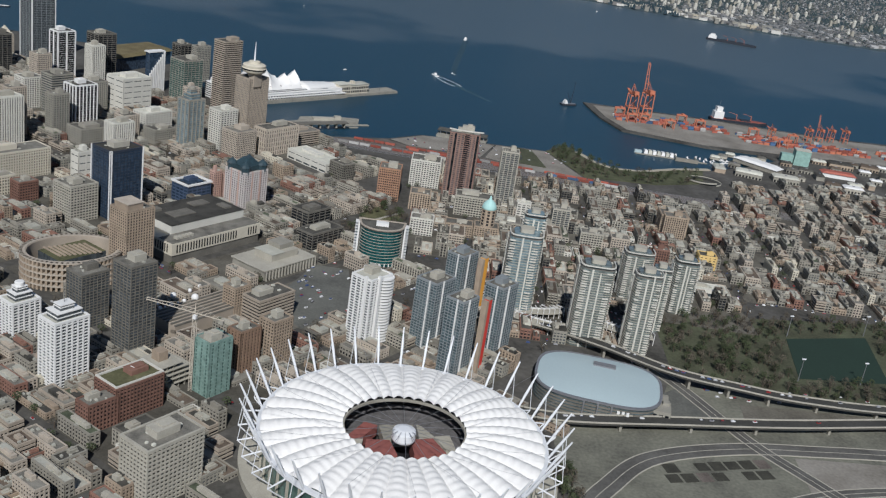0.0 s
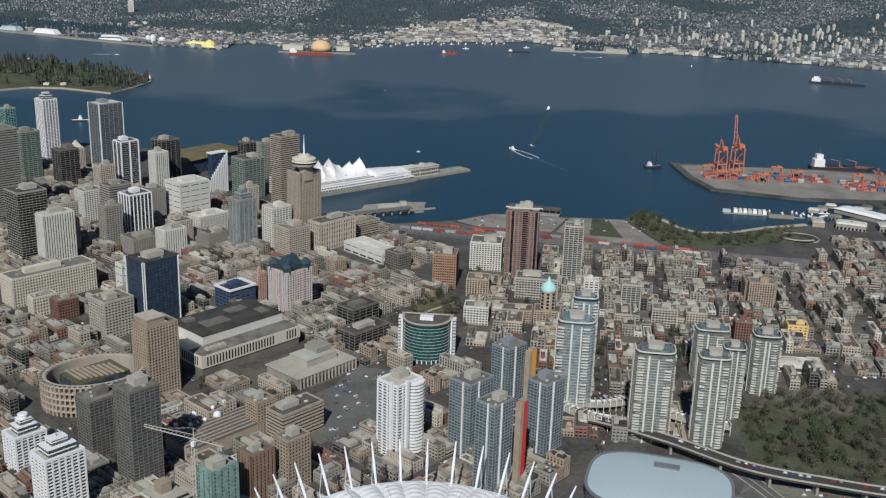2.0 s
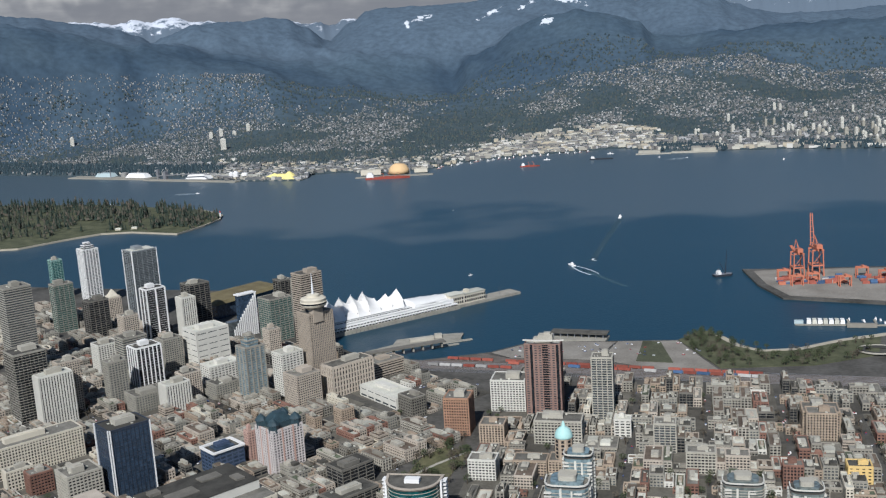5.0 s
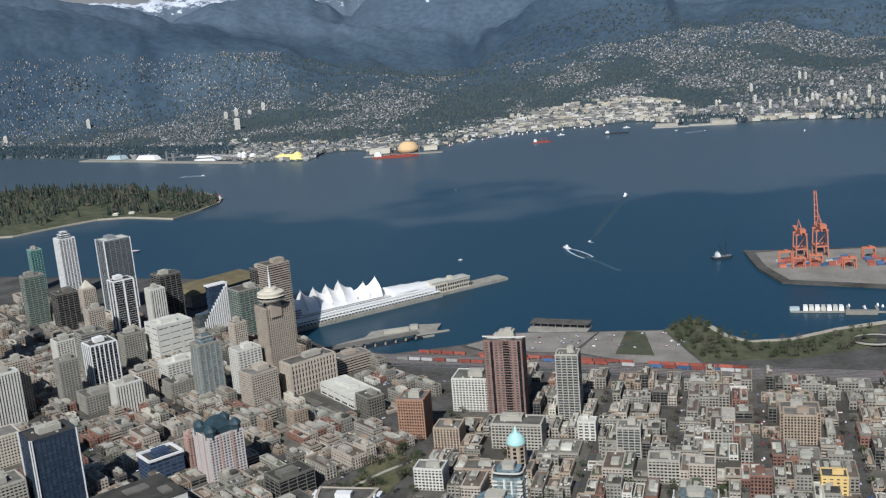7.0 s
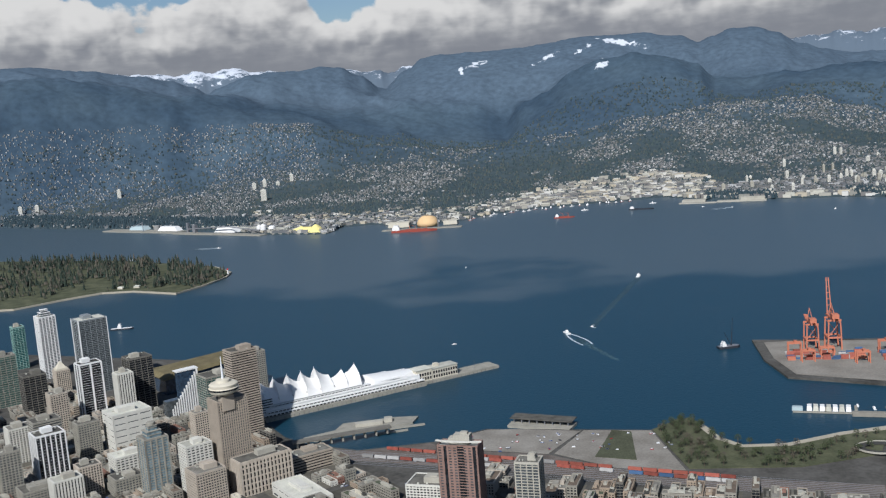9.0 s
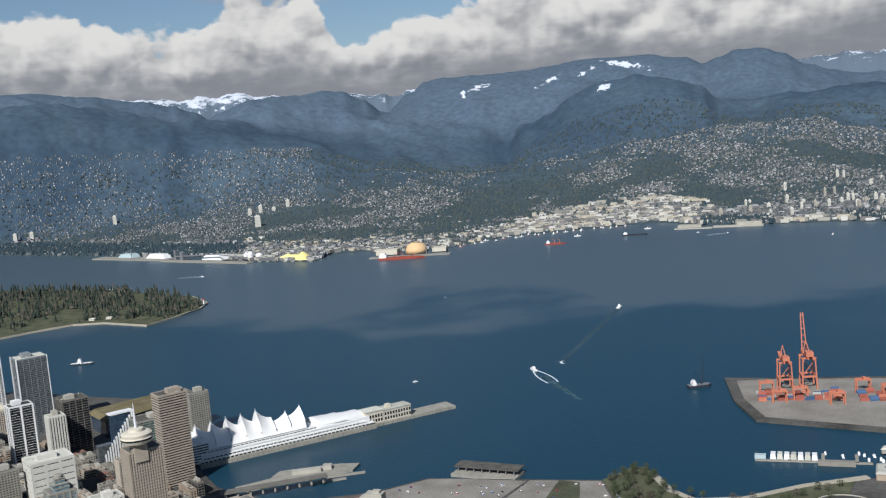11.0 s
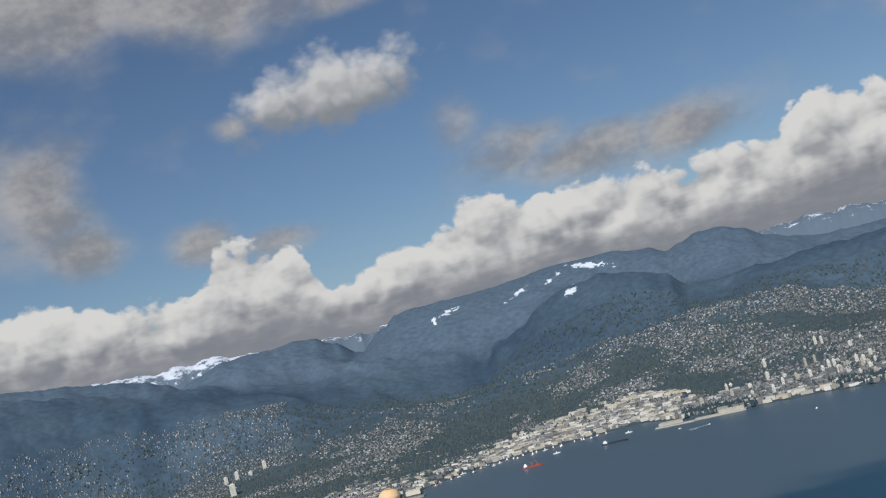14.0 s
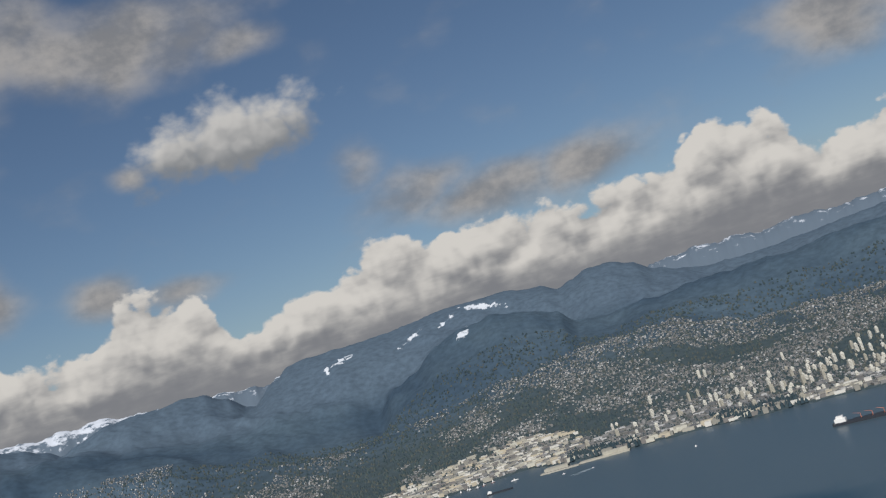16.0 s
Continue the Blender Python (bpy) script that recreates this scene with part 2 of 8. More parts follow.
mat("glass_teal", (0.012, 0.075, 0.078), 0.12, vary=0.1, spec=0.9, cells=CELL)
mat("glass_grey", (0.07, 0.08, 0.085), 0.15, vary=0.1, spec=0.8, cells=CELL)
mat("membrane", (0.84, 0.82, 0.78), 0.55, vary=0.05, scale=0.12, fine=1.5)
mat("membrane_blue", (0.43, 0.52, 0.53), 0.45, vary=0.05, scale=0.05, fine=1.0)
mat("steel_white", (0.75, 0.76, 0.77), 0.4, vary=0.05)
mat("steel_grey", (0.3, 0.3, 0.31), 0.5, metal=0.5, vary=0.15)
mat("crane_orange", (0.52, 0.185, 0.11), 0.55, vary=0.12)
mat("crane_yellow", (0.55, 0.49, 0.4), 0.55, vary=0.12)
mat("container_red", (0.33, 0.1, 0.07), 0.6, vary=0.15, random_amount=0.35)
mat("container_blue", (0.07, 0.13, 0.24), 0.6, vary=0.15, random_amount=0.3)
mat("container_grey", (0.38, 0.37, 0.35), 0.6, vary=0.15, random_amount=0.35)
mat("rust", (0.26, 0.07, 0.05), 0.8, vary=0.25, random_amount=0.3)
mat("ballast", (0.15, 0.125, 0.105), 0.95, vary=0.35, scale=0.12, fine=1.2, tint=(0.095, 0.08, 0.07))
mat("grass", (0.085, 0.095, 0.04), 0.95, vary=0.35, scale=0.06, fine=0.7, tint=(0.11, 0.095, 0.055))
mat("dry_sedge", (0.17, 0.135, 0.07), 0.95, vary=0.3, scale=0.08, fine=0.8, tint=(0.12, 0.105, 0.055))
mat("scrub", (0.085, 0.082, 0.05), 0.95, vary=0.4, scale=0.05, fine=0.8, tint=(0.05, 0.062, 0.035))
mat("sports_turf", (0.02, 0.04, 0.028), 0.95, vary=0.12, scale=0.03, fine=0.5)
mat("beach", (0.4, 0.36, 0.28), 0.95, vary=0.15, scale=0.1, fine=1.0)
mat("yard", (0.23, 0.205, 0.168), 0.92, vary=0.25, scale=0.05, fine=0.6, tint=(0.19, 0.18, 0.16))
mat("bark", (0.1, 0.075, 0.055), 0.95, vary=0.2)
mat("twigs", (0.105, 0.09, 0.066), 0.95, vary=0.3, scale=0.8, random_amount=0.3)
mat("leaf_green", (0.055, 0.07, 0.032), 0.9, vary=0.35, scale=0.8, random_amount=0.35)
mat("sulphur", (0.78, 0.68, 0.26), 0.9, vary=0.08, scale=0.1)
mat("wood_chips", (0.7, 0.48, 0.25), 0.9, vary=0.1, scale=0.1)
mat("hull_red", (0.3, 0.06, 0.04), 0.6, vary=0.15)
mat("hull_dark", (0.03, 0.035, 0.045), 0.6, vary=0.15)
mat("foam", (0.55, 0.62, 0.65), 0.6, vary=0.2, scale=0.3)
mat("trail_foam", (0.075, 0.135, 0.16), 0.5, vary=0.3, scale=0.2)
mat("faint_foam", (0.036, 0.074, 0.096), 0.5, vary=0.3, scale=0.2)
mat("dry_ground", (0.17, 0.165, 0.135), 0.95, vary=0.35, scale=0.05, fine=0.6, tint=(0.12, 0.12, 0.09))
mat("dark_soil", (0.05, 0.048, 0.037), 0.95, vary=0.3, scale=0.2, fine=1.5)
mat("car_park", (0.135, 0.135, 0.12), 0.9, vary=0.3, scale=0.06, fine=0.9, tint=(0.09, 0.09, 0.078))
mat("brown_roof", (0.13, 0.1, 0.075), 0.9, vary=0.35, scale=0.2, fine=2, random_amount=0.3)
mat("moss_roof", (0.095, 0.11, 0.07), 0.95, vary=0.35, scale=0.2, fine=2, random_amount=0.25)
mat("park_lawn", (0.06, 0.075, 0.035), 0.95, vary=0.35, scale=0.06, fine=0.7, tint=(0.08, 0.075, 0.045))
mat("glass_rim", (0.25, 0.27, 0.275), 0.4, vary=0.1, spec=0.5)
mat("navy_panel", (0.035, 0.045, 0.065), 0.5, vary=0.15)
mat("off_white", (0.62, 0.6, 0.53), 0.75, vary=0.12, scale=0.15, fine=2)
mat("glass_sky", (0.16, 0.22, 0.235), 0.12, vary=0.1, spec=0.9, cells=CELL)
mat("glass_aqua", (0.14, 0.165, 0.155), 0.15, vary=0.1, spec=0.9, cells=CELL)
mat("seat_grey", (0.13, 0.125, 0.125), 0.85, vary=0.25, scale=0.4, fine=3)
mat("seat_red", (0.28, 0.1, 0.085), 0.8, vary=0.2)


def island_colors(name, colors, rough=0.85):
    """A paint that differs from piece to piece of one joined mesh."""
    m = bpy.data.materials.new(name)
    m.use_nodes = True
    N, L = m.node_tree.nodes, m.node_tree.links
    b = N["Principled BSDF"]
    b.inputs["Roughness"].default_value, b.inputs["Specular IOR Level"].default_value = rough, 0.25
    g = N.new("ShaderNodeNewGeometry")
    r = N.new("ShaderNodeValToRGB")
    r.color_ramp.interpolation = "CONSTANT"
    while len(r.color_ramp.elements) < len(colors):
        r.color_ramp.elements.new(0.5)
    for i, c in enumerate(colors):
        r.color_ramp.elements[i].position, r.color_ramp.elements[i].color = i / len(colors), (*c, 1)
    L.new(g.outputs["Random Per Island"], r.inputs["Fac"]), L.new(r.outputs["Color"], b.inputs["Base Color"])
    MATS[name] = m


island_colors("house_mix", ((0.23, 0.23, 0.225), (0.15, 0.154, 0.156), (0.2, 0.193, 0.18), (0.12, 0.127, 0.13), (0.4, 0.395, 0.385), (0.14, 0.138, 0.13), (0.19, 0.188, 0.183), (0.13, 0.135, 0.138)))
island_colors("warehouse_mix", ((0.46, 0.44, 0.37), (0.34, 0.32, 0.27), (0.54, 0.52, 0.47), (0.24, 0.23, 0.2), (0.42, 0.37, 0.28), (0.17, 0.16, 0.15)))
island_colors("car_mix", ((0.6, 0.6, 0.6), (0.05, 0.05, 0.055), (0.3, 0.3, 0.31), (0.75, 0.75, 0.74), (0.25, 0.03, 0.03), (0.05, 0.08, 0.18)), 0.35)
island_colors("forest_mix", ((0.03, 0.042, 0.03), (0.05, 0.055, 0.04), (0.022, 0.034, 0.026), (0.085, 0.075, 0.058)), 0.95)
# trees across the harbour share the slopes' blue haze tint
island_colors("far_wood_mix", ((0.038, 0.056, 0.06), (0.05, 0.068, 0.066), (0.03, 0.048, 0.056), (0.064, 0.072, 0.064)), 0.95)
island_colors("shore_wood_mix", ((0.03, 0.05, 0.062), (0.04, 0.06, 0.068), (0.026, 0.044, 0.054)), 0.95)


def water_material():
    m = bpy.data.materials.new("harbour_water")
    m.use_nodes = True
    N, L = m.node_tree.nodes, m.node_tree.links
    b = N["Principled BSDF"]
    b.inputs["Roughness"].default_value, b.inputs["IOR"].default_value = 0.32, 1.33
    b.inputs["Specular IOR Level"].default_value = 0.3
    b.inputs["Specular Tint"].default_value = (0.76, 0.87, 1.0, 1)
    co = N.new("ShaderNodeTexCoord")
    n1 = N.new("ShaderNodeTexNoise")
    n1.inputs["Scale"].default_value, n1.inputs["Detail"].default_value = 0.0035, 5
    L.new(co.outputs["Object"], n1.inputs["Vector"])
    c = N.new("ShaderNodeMix")
    c.data_type = "RGBA"
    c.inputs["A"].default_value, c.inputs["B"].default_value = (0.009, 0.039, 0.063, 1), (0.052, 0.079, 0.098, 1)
    # near water painted in cloud shade, far water in pale sheen, with uneven border
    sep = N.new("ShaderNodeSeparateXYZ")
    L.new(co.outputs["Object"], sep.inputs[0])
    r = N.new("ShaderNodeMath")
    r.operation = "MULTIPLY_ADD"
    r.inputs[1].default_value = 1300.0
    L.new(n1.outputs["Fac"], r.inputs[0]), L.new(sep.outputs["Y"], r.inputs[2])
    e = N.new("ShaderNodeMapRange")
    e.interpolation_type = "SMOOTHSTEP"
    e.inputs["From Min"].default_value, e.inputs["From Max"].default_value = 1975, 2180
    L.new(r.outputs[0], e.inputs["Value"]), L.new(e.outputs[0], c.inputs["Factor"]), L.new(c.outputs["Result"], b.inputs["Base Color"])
    n2 = N.new("ShaderNodeTexNoise")
    n2.inputs["Scale"].default_value, n2.inputs["Detail"].default_value = 0.35, 6
    L.new(co.outputs["Object"], n2.inputs["Vector"])
    bp = N.new("ShaderNodeBump")
    bp.inputs["Strength"].default_value, bp.inputs["Distance"].default_value = 0.35, 0.6
    L.new(n2.outputs["Fac"], bp.inputs["Height"]), L.new(bp.outputs[0], b.inputs["Normal"])
    MATS["water"] = m


water_material()


# patches of snow: azimuth, elevation, their half sizes in degrees, and how they slope
SNOW = ((-11.06, 1.88, 0.5, 0.14, 0.2), (-11.87, 1.55, 0.12, 0.3, 0.2), (-2.64, 2.41, 1, 0.14, -0.25), (-4.07, 1.38, 0.3, 0.16, 0.4), (-4.95, 2.27, 0.45, 0.1, 0.4), (-6.86, 1.97, 0.5, 0.1, 0.4))


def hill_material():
    """Forest on the slopes, clearings and bare rock, all tinted with blue haze; snow on steep high ground."""
    m = bpy.data.materials.new("forested_slope")
    m.use_nodes = True
    N, L = m.node_tree.nodes, m.node_tree.links
    b = N["Principled BSDF"]
    b.inputs["Roughness"].default_value, b.inputs["Specular IOR Level"].default_value = 0.95, 0.1
    g = N.new("ShaderNodeNewGeometry")
    n1, n2, n3 = (N.new("ShaderNodeTexNoise") for _ in range(3))
    for n, s, d in ((n1, 0.004, 6), (n2, 0.05, 5), (n3, 0.026, 6)):
        n.inputs["Scale"].default_value, n.inputs["Detail"].default_value = s, d
        L.new(g.outputs["Position"], n.inputs["Vector"])
    n3.inputs["Roughness"].default_value = 0.7
    # both wood tones lean blue to stand for haze
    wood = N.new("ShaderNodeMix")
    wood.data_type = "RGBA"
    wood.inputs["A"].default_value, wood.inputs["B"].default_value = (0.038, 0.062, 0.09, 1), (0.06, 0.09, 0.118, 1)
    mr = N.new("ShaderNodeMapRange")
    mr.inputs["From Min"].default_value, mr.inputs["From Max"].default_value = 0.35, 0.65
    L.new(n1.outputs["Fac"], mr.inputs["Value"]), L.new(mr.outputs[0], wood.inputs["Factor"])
    grain = N.new("ShaderNodeMapRange")
    grain.inputs["From Min"].default_value, grain.inputs["From Max"].default_value = 0.3, 0.7
    grain.inputs["To Min"].default_value, grain.inputs["To Max"].default_value = 0.82, 1.15
    L.new(n2.outputs["Fac"], grain.inputs["Value"])
    sc = N.new("ShaderNodeVectorMath")
    sc.operation = "SCALE"
    sep = N.new("ShaderNodeSeparateXYZ")
    L.new(g.outputs["Position"], sep.inputs[0])
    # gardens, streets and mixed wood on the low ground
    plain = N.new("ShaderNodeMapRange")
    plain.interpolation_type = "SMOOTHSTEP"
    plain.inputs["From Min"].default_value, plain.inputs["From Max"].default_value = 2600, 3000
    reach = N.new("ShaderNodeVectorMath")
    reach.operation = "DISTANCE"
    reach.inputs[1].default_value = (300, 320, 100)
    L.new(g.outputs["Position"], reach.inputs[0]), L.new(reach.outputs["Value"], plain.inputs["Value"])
    # front conifers painted dark as in cloud shade, ridges behind paler with haze
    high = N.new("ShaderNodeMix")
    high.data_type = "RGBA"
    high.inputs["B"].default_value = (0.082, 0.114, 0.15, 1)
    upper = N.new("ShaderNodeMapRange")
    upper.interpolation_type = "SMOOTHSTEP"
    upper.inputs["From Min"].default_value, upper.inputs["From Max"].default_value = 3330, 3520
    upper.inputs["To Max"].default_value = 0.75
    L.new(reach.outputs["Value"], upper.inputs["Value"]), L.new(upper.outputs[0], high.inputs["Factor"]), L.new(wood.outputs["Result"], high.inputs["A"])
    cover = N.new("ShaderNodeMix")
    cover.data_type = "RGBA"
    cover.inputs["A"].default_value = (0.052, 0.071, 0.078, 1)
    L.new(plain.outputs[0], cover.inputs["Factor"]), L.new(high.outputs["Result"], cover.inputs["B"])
    L.new(cover.outputs["Result"], sc.inputs[0]), L.new(grain.outputs[0], sc.inputs["Scale"])

    def calc(op, p, q=None):
        n = N.new("ShaderNodeMath")
        n.operation = op
        for k, v in enumerate((p, q)):
            if isinstance(v, (int, float)):
                n.inputs[k].default_value = v
            elif v is not None:
                L.new(v, n.inputs[k])
        return n.outputs[0]

    dx, dy = calc("SUBTRACT", sep.outputs["X"], 300.0), calc("SUBTRACT", sep.outputs["Y"], 320.0)
    az = calc("MULTIPLY", calc("ARCTAN2", dx, dy), 57.296)
    el = calc("MULTIPLY", calc("ARCTAN2", calc("SUBTRACT", sep.outputs["Z"], 231.0), calc("SQRT", calc("ADD", calc("MULTIPLY", dx, dx), calc("MULTIPLY", dy, dy)))), 57.296)
    near = None
    for a0, e0, wa, we, slant in SNOW:
        u, v = calc("SUBTRACT", az, a0), calc("SUBTRACT", el, e0)
        v = calc("SUBTRACT", v, calc("MULTIPLY", u, slant))
        d = calc("SQRT", calc("ADD", calc("POWER", calc("MULTIPLY", u, 1 / wa), 2.0), calc("POWER", calc("MULTIPLY", v, 1 / we), 2.0)))
        near = d if near is None else calc("MINIMUM", near, d)
    amount = calc("ADD", calc("SUBTRACT", 1.0, near), calc("MULTIPLY", calc("SUBTRACT", n3.outputs["Fac"], 0.5), 8.0))
    snow = N.new("ShaderNodeMapRange")
    snow.interpolation_type = "SMOOTHSTEP"
    snow.inputs["From Min"].default_value, snow.inputs["From Max"].default_value = 0.15, 0.6
    snow.inputs["To Max"].default_value = 0.72
    L.new(amount, snow.inputs["Value"])
    mix = N.new("ShaderNodeMix")
    mix.data_type = "RGBA"
    mix.inputs["B"].default_value = (0.7, 0.73, 0.77, 1)
    L.new(snow.outputs[0], mix.inputs["Factor"]), L.new(sc.outputs[0], mix.inputs["A"]), L.new(mix.outputs["Result"], b.inputs["Base Color"])
    MATS["hills"] = m


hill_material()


def snowy_rock():
    """Bare rock and wood, paled blue for haze, with old snow in its gullies and on its tops."""
    m = bpy.data.materials.new("snowy_rock")
    m.use_nodes = True
    N, L = m.node_tree.nodes, m.node_tree.links
    b = N["Principled BSDF"]
    b.inputs["Roughness"].default_value, b.inputs["Specular IOR Level"].default_value = 0.95, 0.1
    g = N.new("ShaderNodeNewGeometry")
    sep = N.new("ShaderNodeSeparateXYZ")
    L.new(g.outputs["Position"], sep.inputs[0])
    n = N.new("ShaderNodeTexNoise")
    n.inputs["Scale"].default_value, n.inputs["Detail"].default_value, n.inputs["Roughness"].default_value = 0.022, 8, 0.68
    L.new(g.outputs["Position"], n.inputs["Vector"])
    up = N.new("ShaderNodeMapRange")
    up.inputs["From Min"].default_value, up.inputs["From Max"].default_value = 300, 425
    up.inputs["To Min"].default_value, up.inputs["To Max"].default_value = -0.22, 0.1
    L.new(sep.outputs["Z"], up.inputs["Value"])
    add = N.new("ShaderNodeMath")
    L.new(n.outputs["Fac"], add.inputs[0]), L.new(up.outputs[0], add.inputs[1])
    cut = N.new("ShaderNodeMapRange")
    cut.interpolation_type = "SMOOTHSTEP"
    cut.inputs["From Min"].default_value, cut.inputs["From Max"].default_value = 0.5, 0.6
    L.new(add.outputs[0], cut.inputs["Value"])
    # distance haze is put into the rock and snow colours
    mix = N.new("ShaderNodeMix")
    mix.data_type = "RGBA"
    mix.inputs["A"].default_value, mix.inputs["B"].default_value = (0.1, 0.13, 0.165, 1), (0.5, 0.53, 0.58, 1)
    L.new(cut.outputs[0], mix.inputs["Factor"]), L.new(mix.outputs["Result"], b.inputs["Base Color"])
    MATS["snowy_rock"] = m


snowy_rock()

# ---- builders ----
RND = random.Random(7)


class Shape:
    """Collects plain solids into one mesh."""

    def __init__(self):
        self.v, self.f = [], []

    def box(self, x0, y0, z0, x1, y1, z1):
        n = len(self.v)
        self.v += [(x0, y0, z0), (x1, y0, z0), (x1, y1, z0), (x0, y1, z0), (x0, y0, z1), (x1, y0, z1), (x1, y1, z1), (x0, y1, z1)]
        self.f += [tuple(n + i for i in q) for q in ((3, 2, 1, 0), (4, 5, 6, 7), (0, 1, 5, 4), (1, 2, 6, 5), (2, 3, 7, 6), (3, 0, 4, 7))]
        return self

    def cbox(self, x, y, z, w, d, h, rot=0.0):
        """A box of w by d by h that stands at x, y, z, turned by rot degrees."""
        n = len(self.v)
        c, s = math.cos(radians(rot)), math.sin(radians(rot))
        for k in (z, z + h):
            for a, b in ((-w / 2, -d / 2), (w / 2, -d / 2), (w / 2, d / 2), (-w / 2, d / 2)):
                self.v.append((x + a * c - b * s, y + a * s + b * c, k))
        self.f += [tuple(n + i for i in q) for q in ((3, 2, 1, 0), (4, 5, 6, 7), (0, 1, 5, 4), (1, 2, 6, 5), (2, 3, 7, 6), (3, 0, 4, 7))]
        return self

    def prism(self, outline, z0, z1, inset=0.0):
        """An outline, anticlockwise, drawn up from z0 to z1; inset draws the top in towards the middle by that share."""
        n, k = len(self.v), len(outline)
        mx, my = sum(p[0] for p in outline) / k, sum(p[1] for p in outline) / k
        self.v += [(x, y, z0) for x, y in outline]
        self.v += [(x + (mx - x) * inset, y + (my - y) * inset, z1) for x, y in outline]
        self.f += [(n + i, n + (i + 1) % k, n + k + (i + 1) % k, n + k + i) for i in range(k)]
        self.f += [tuple(n + k + i for i in range(k)), tuple(n + k - 1 - i for i in range(k))]
        return self

    def tube(self, a, b, r0, r1=None, sides=6):
        a, b = Vector(a), Vector(b)
        r1 = r0 if r1 is None else r1
        d = (b - a).normalized()
        u = d.orthogonal().normalized()
        w = d.cross(u)
        n = len(self.v)
        for p, r in ((a, r0), (b, r1)):
            self.v += [tuple(p + (u * math.cos(2 * math.pi * i / sides) + w * math.sin(2 * math.pi * i / sides)) * r) for i in range(sides)]
        self.f += [(n + i, n + (i + 1) % sides, n + sides + (i + 1) % sides, n + sides + i) for i in range(sides)]
        self.f += [tuple(n + sides + i for i in range(sides)), tuple(n + sides - 1 - i for i in range(sides))]
        return self

    def lathe(self, profile, x=0.0, y=0.0, sides=24, squash=1.0):
        """A turned body: profile of (radius, height) from the bottom up."""
        n = len(self.v)
        for r, z in profile:
            self.v += [(x + r * math.cos(2 * math.pi * i / sides), y + squash * r * math.sin(2 * math.pi * i / sides), z) for i in range(sides)]
        for j in range(len(profile) - 1):
            for i in range(sides):
                a, b = n + j * sides + i, n + j * sides + (i + 1) % sides
                self.f.append((a, b, b + sides, a + sides))
        self.f.append(tuple(n + (len(profile) - 1) * sides + i for i in range(sides)))
        self.f.append(tuple(n + sides - 1 - i for i in range(sides)))
        return self

    def strip(self, line, width, z0, z1, drop=0.0):
        """A ribbon of that width along a line of (x, y, z): a road deck, a kerb; thick from z+z0 to z+z1."""
        n, k = len(self.v), len(line)
        for i, p in enumerate(line):
            a, b = Vector(line[max(i - 1, 0)]), Vector(line[min(i + 1, k - 1)])
            d = (b - a).to_2d().normalized()
            s = Vector((-d.y, d.x)) * width / 2
            self.v += [(p[0] - s.x, p[1] - s.y, p[2] + z0), (p[0] + s.x, p[1] + s.y, p[2] + z0), (p[0] + s.x, p[1] + s.y, p[2] + z1), (p[0] - s.x, p[1] - s.y, p[2] + z1)]
        for i in range(k - 1):
            o = n + 4 * i
            for q in ((0, 1, 5, 4), (1, 2, 6, 5), (2, 3, 7, 6), (3, 0, 4, 7)):
                self.f.append(tuple(o + j for j in q[::-1]))
        self.f += [(n, n + 1, n + 2, n + 3), tuple(n + 4 * (k - 1) + j for j in (3, 2, 1, 0))]
        return self

    def mesh(self, name, smooth=False):
        me = bpy.data.meshes.new(name)
        me.from_pydata(self.v, [], self.f)
        if smooth:
            me.polygons.foreach_set("use_smooth", [True] * len(me.polygons))
        me.validate()
        return me


def part(name, shape, material, parent=None, label="", kind="", smooth=False):
    me = shape if isinstance(shape, bpy.types.Mesh) else shape.mesh(name, smooth)
    if material and not me.materials:
        me.materials.append(MATS[material])
    ob = new(name, me)
    if parent:
        ob.parent = parent
    return tagged(ob, label=label, kind=kind)


def thing(name, x, y, z=1.6, rot=0.0, label="", category="", group="", kind=""):
    ob = new(name)
    ob.matrix_basis = pose(x, y, z, 0, 0, rot)
    return tagged(ob, label, category, group, kind)


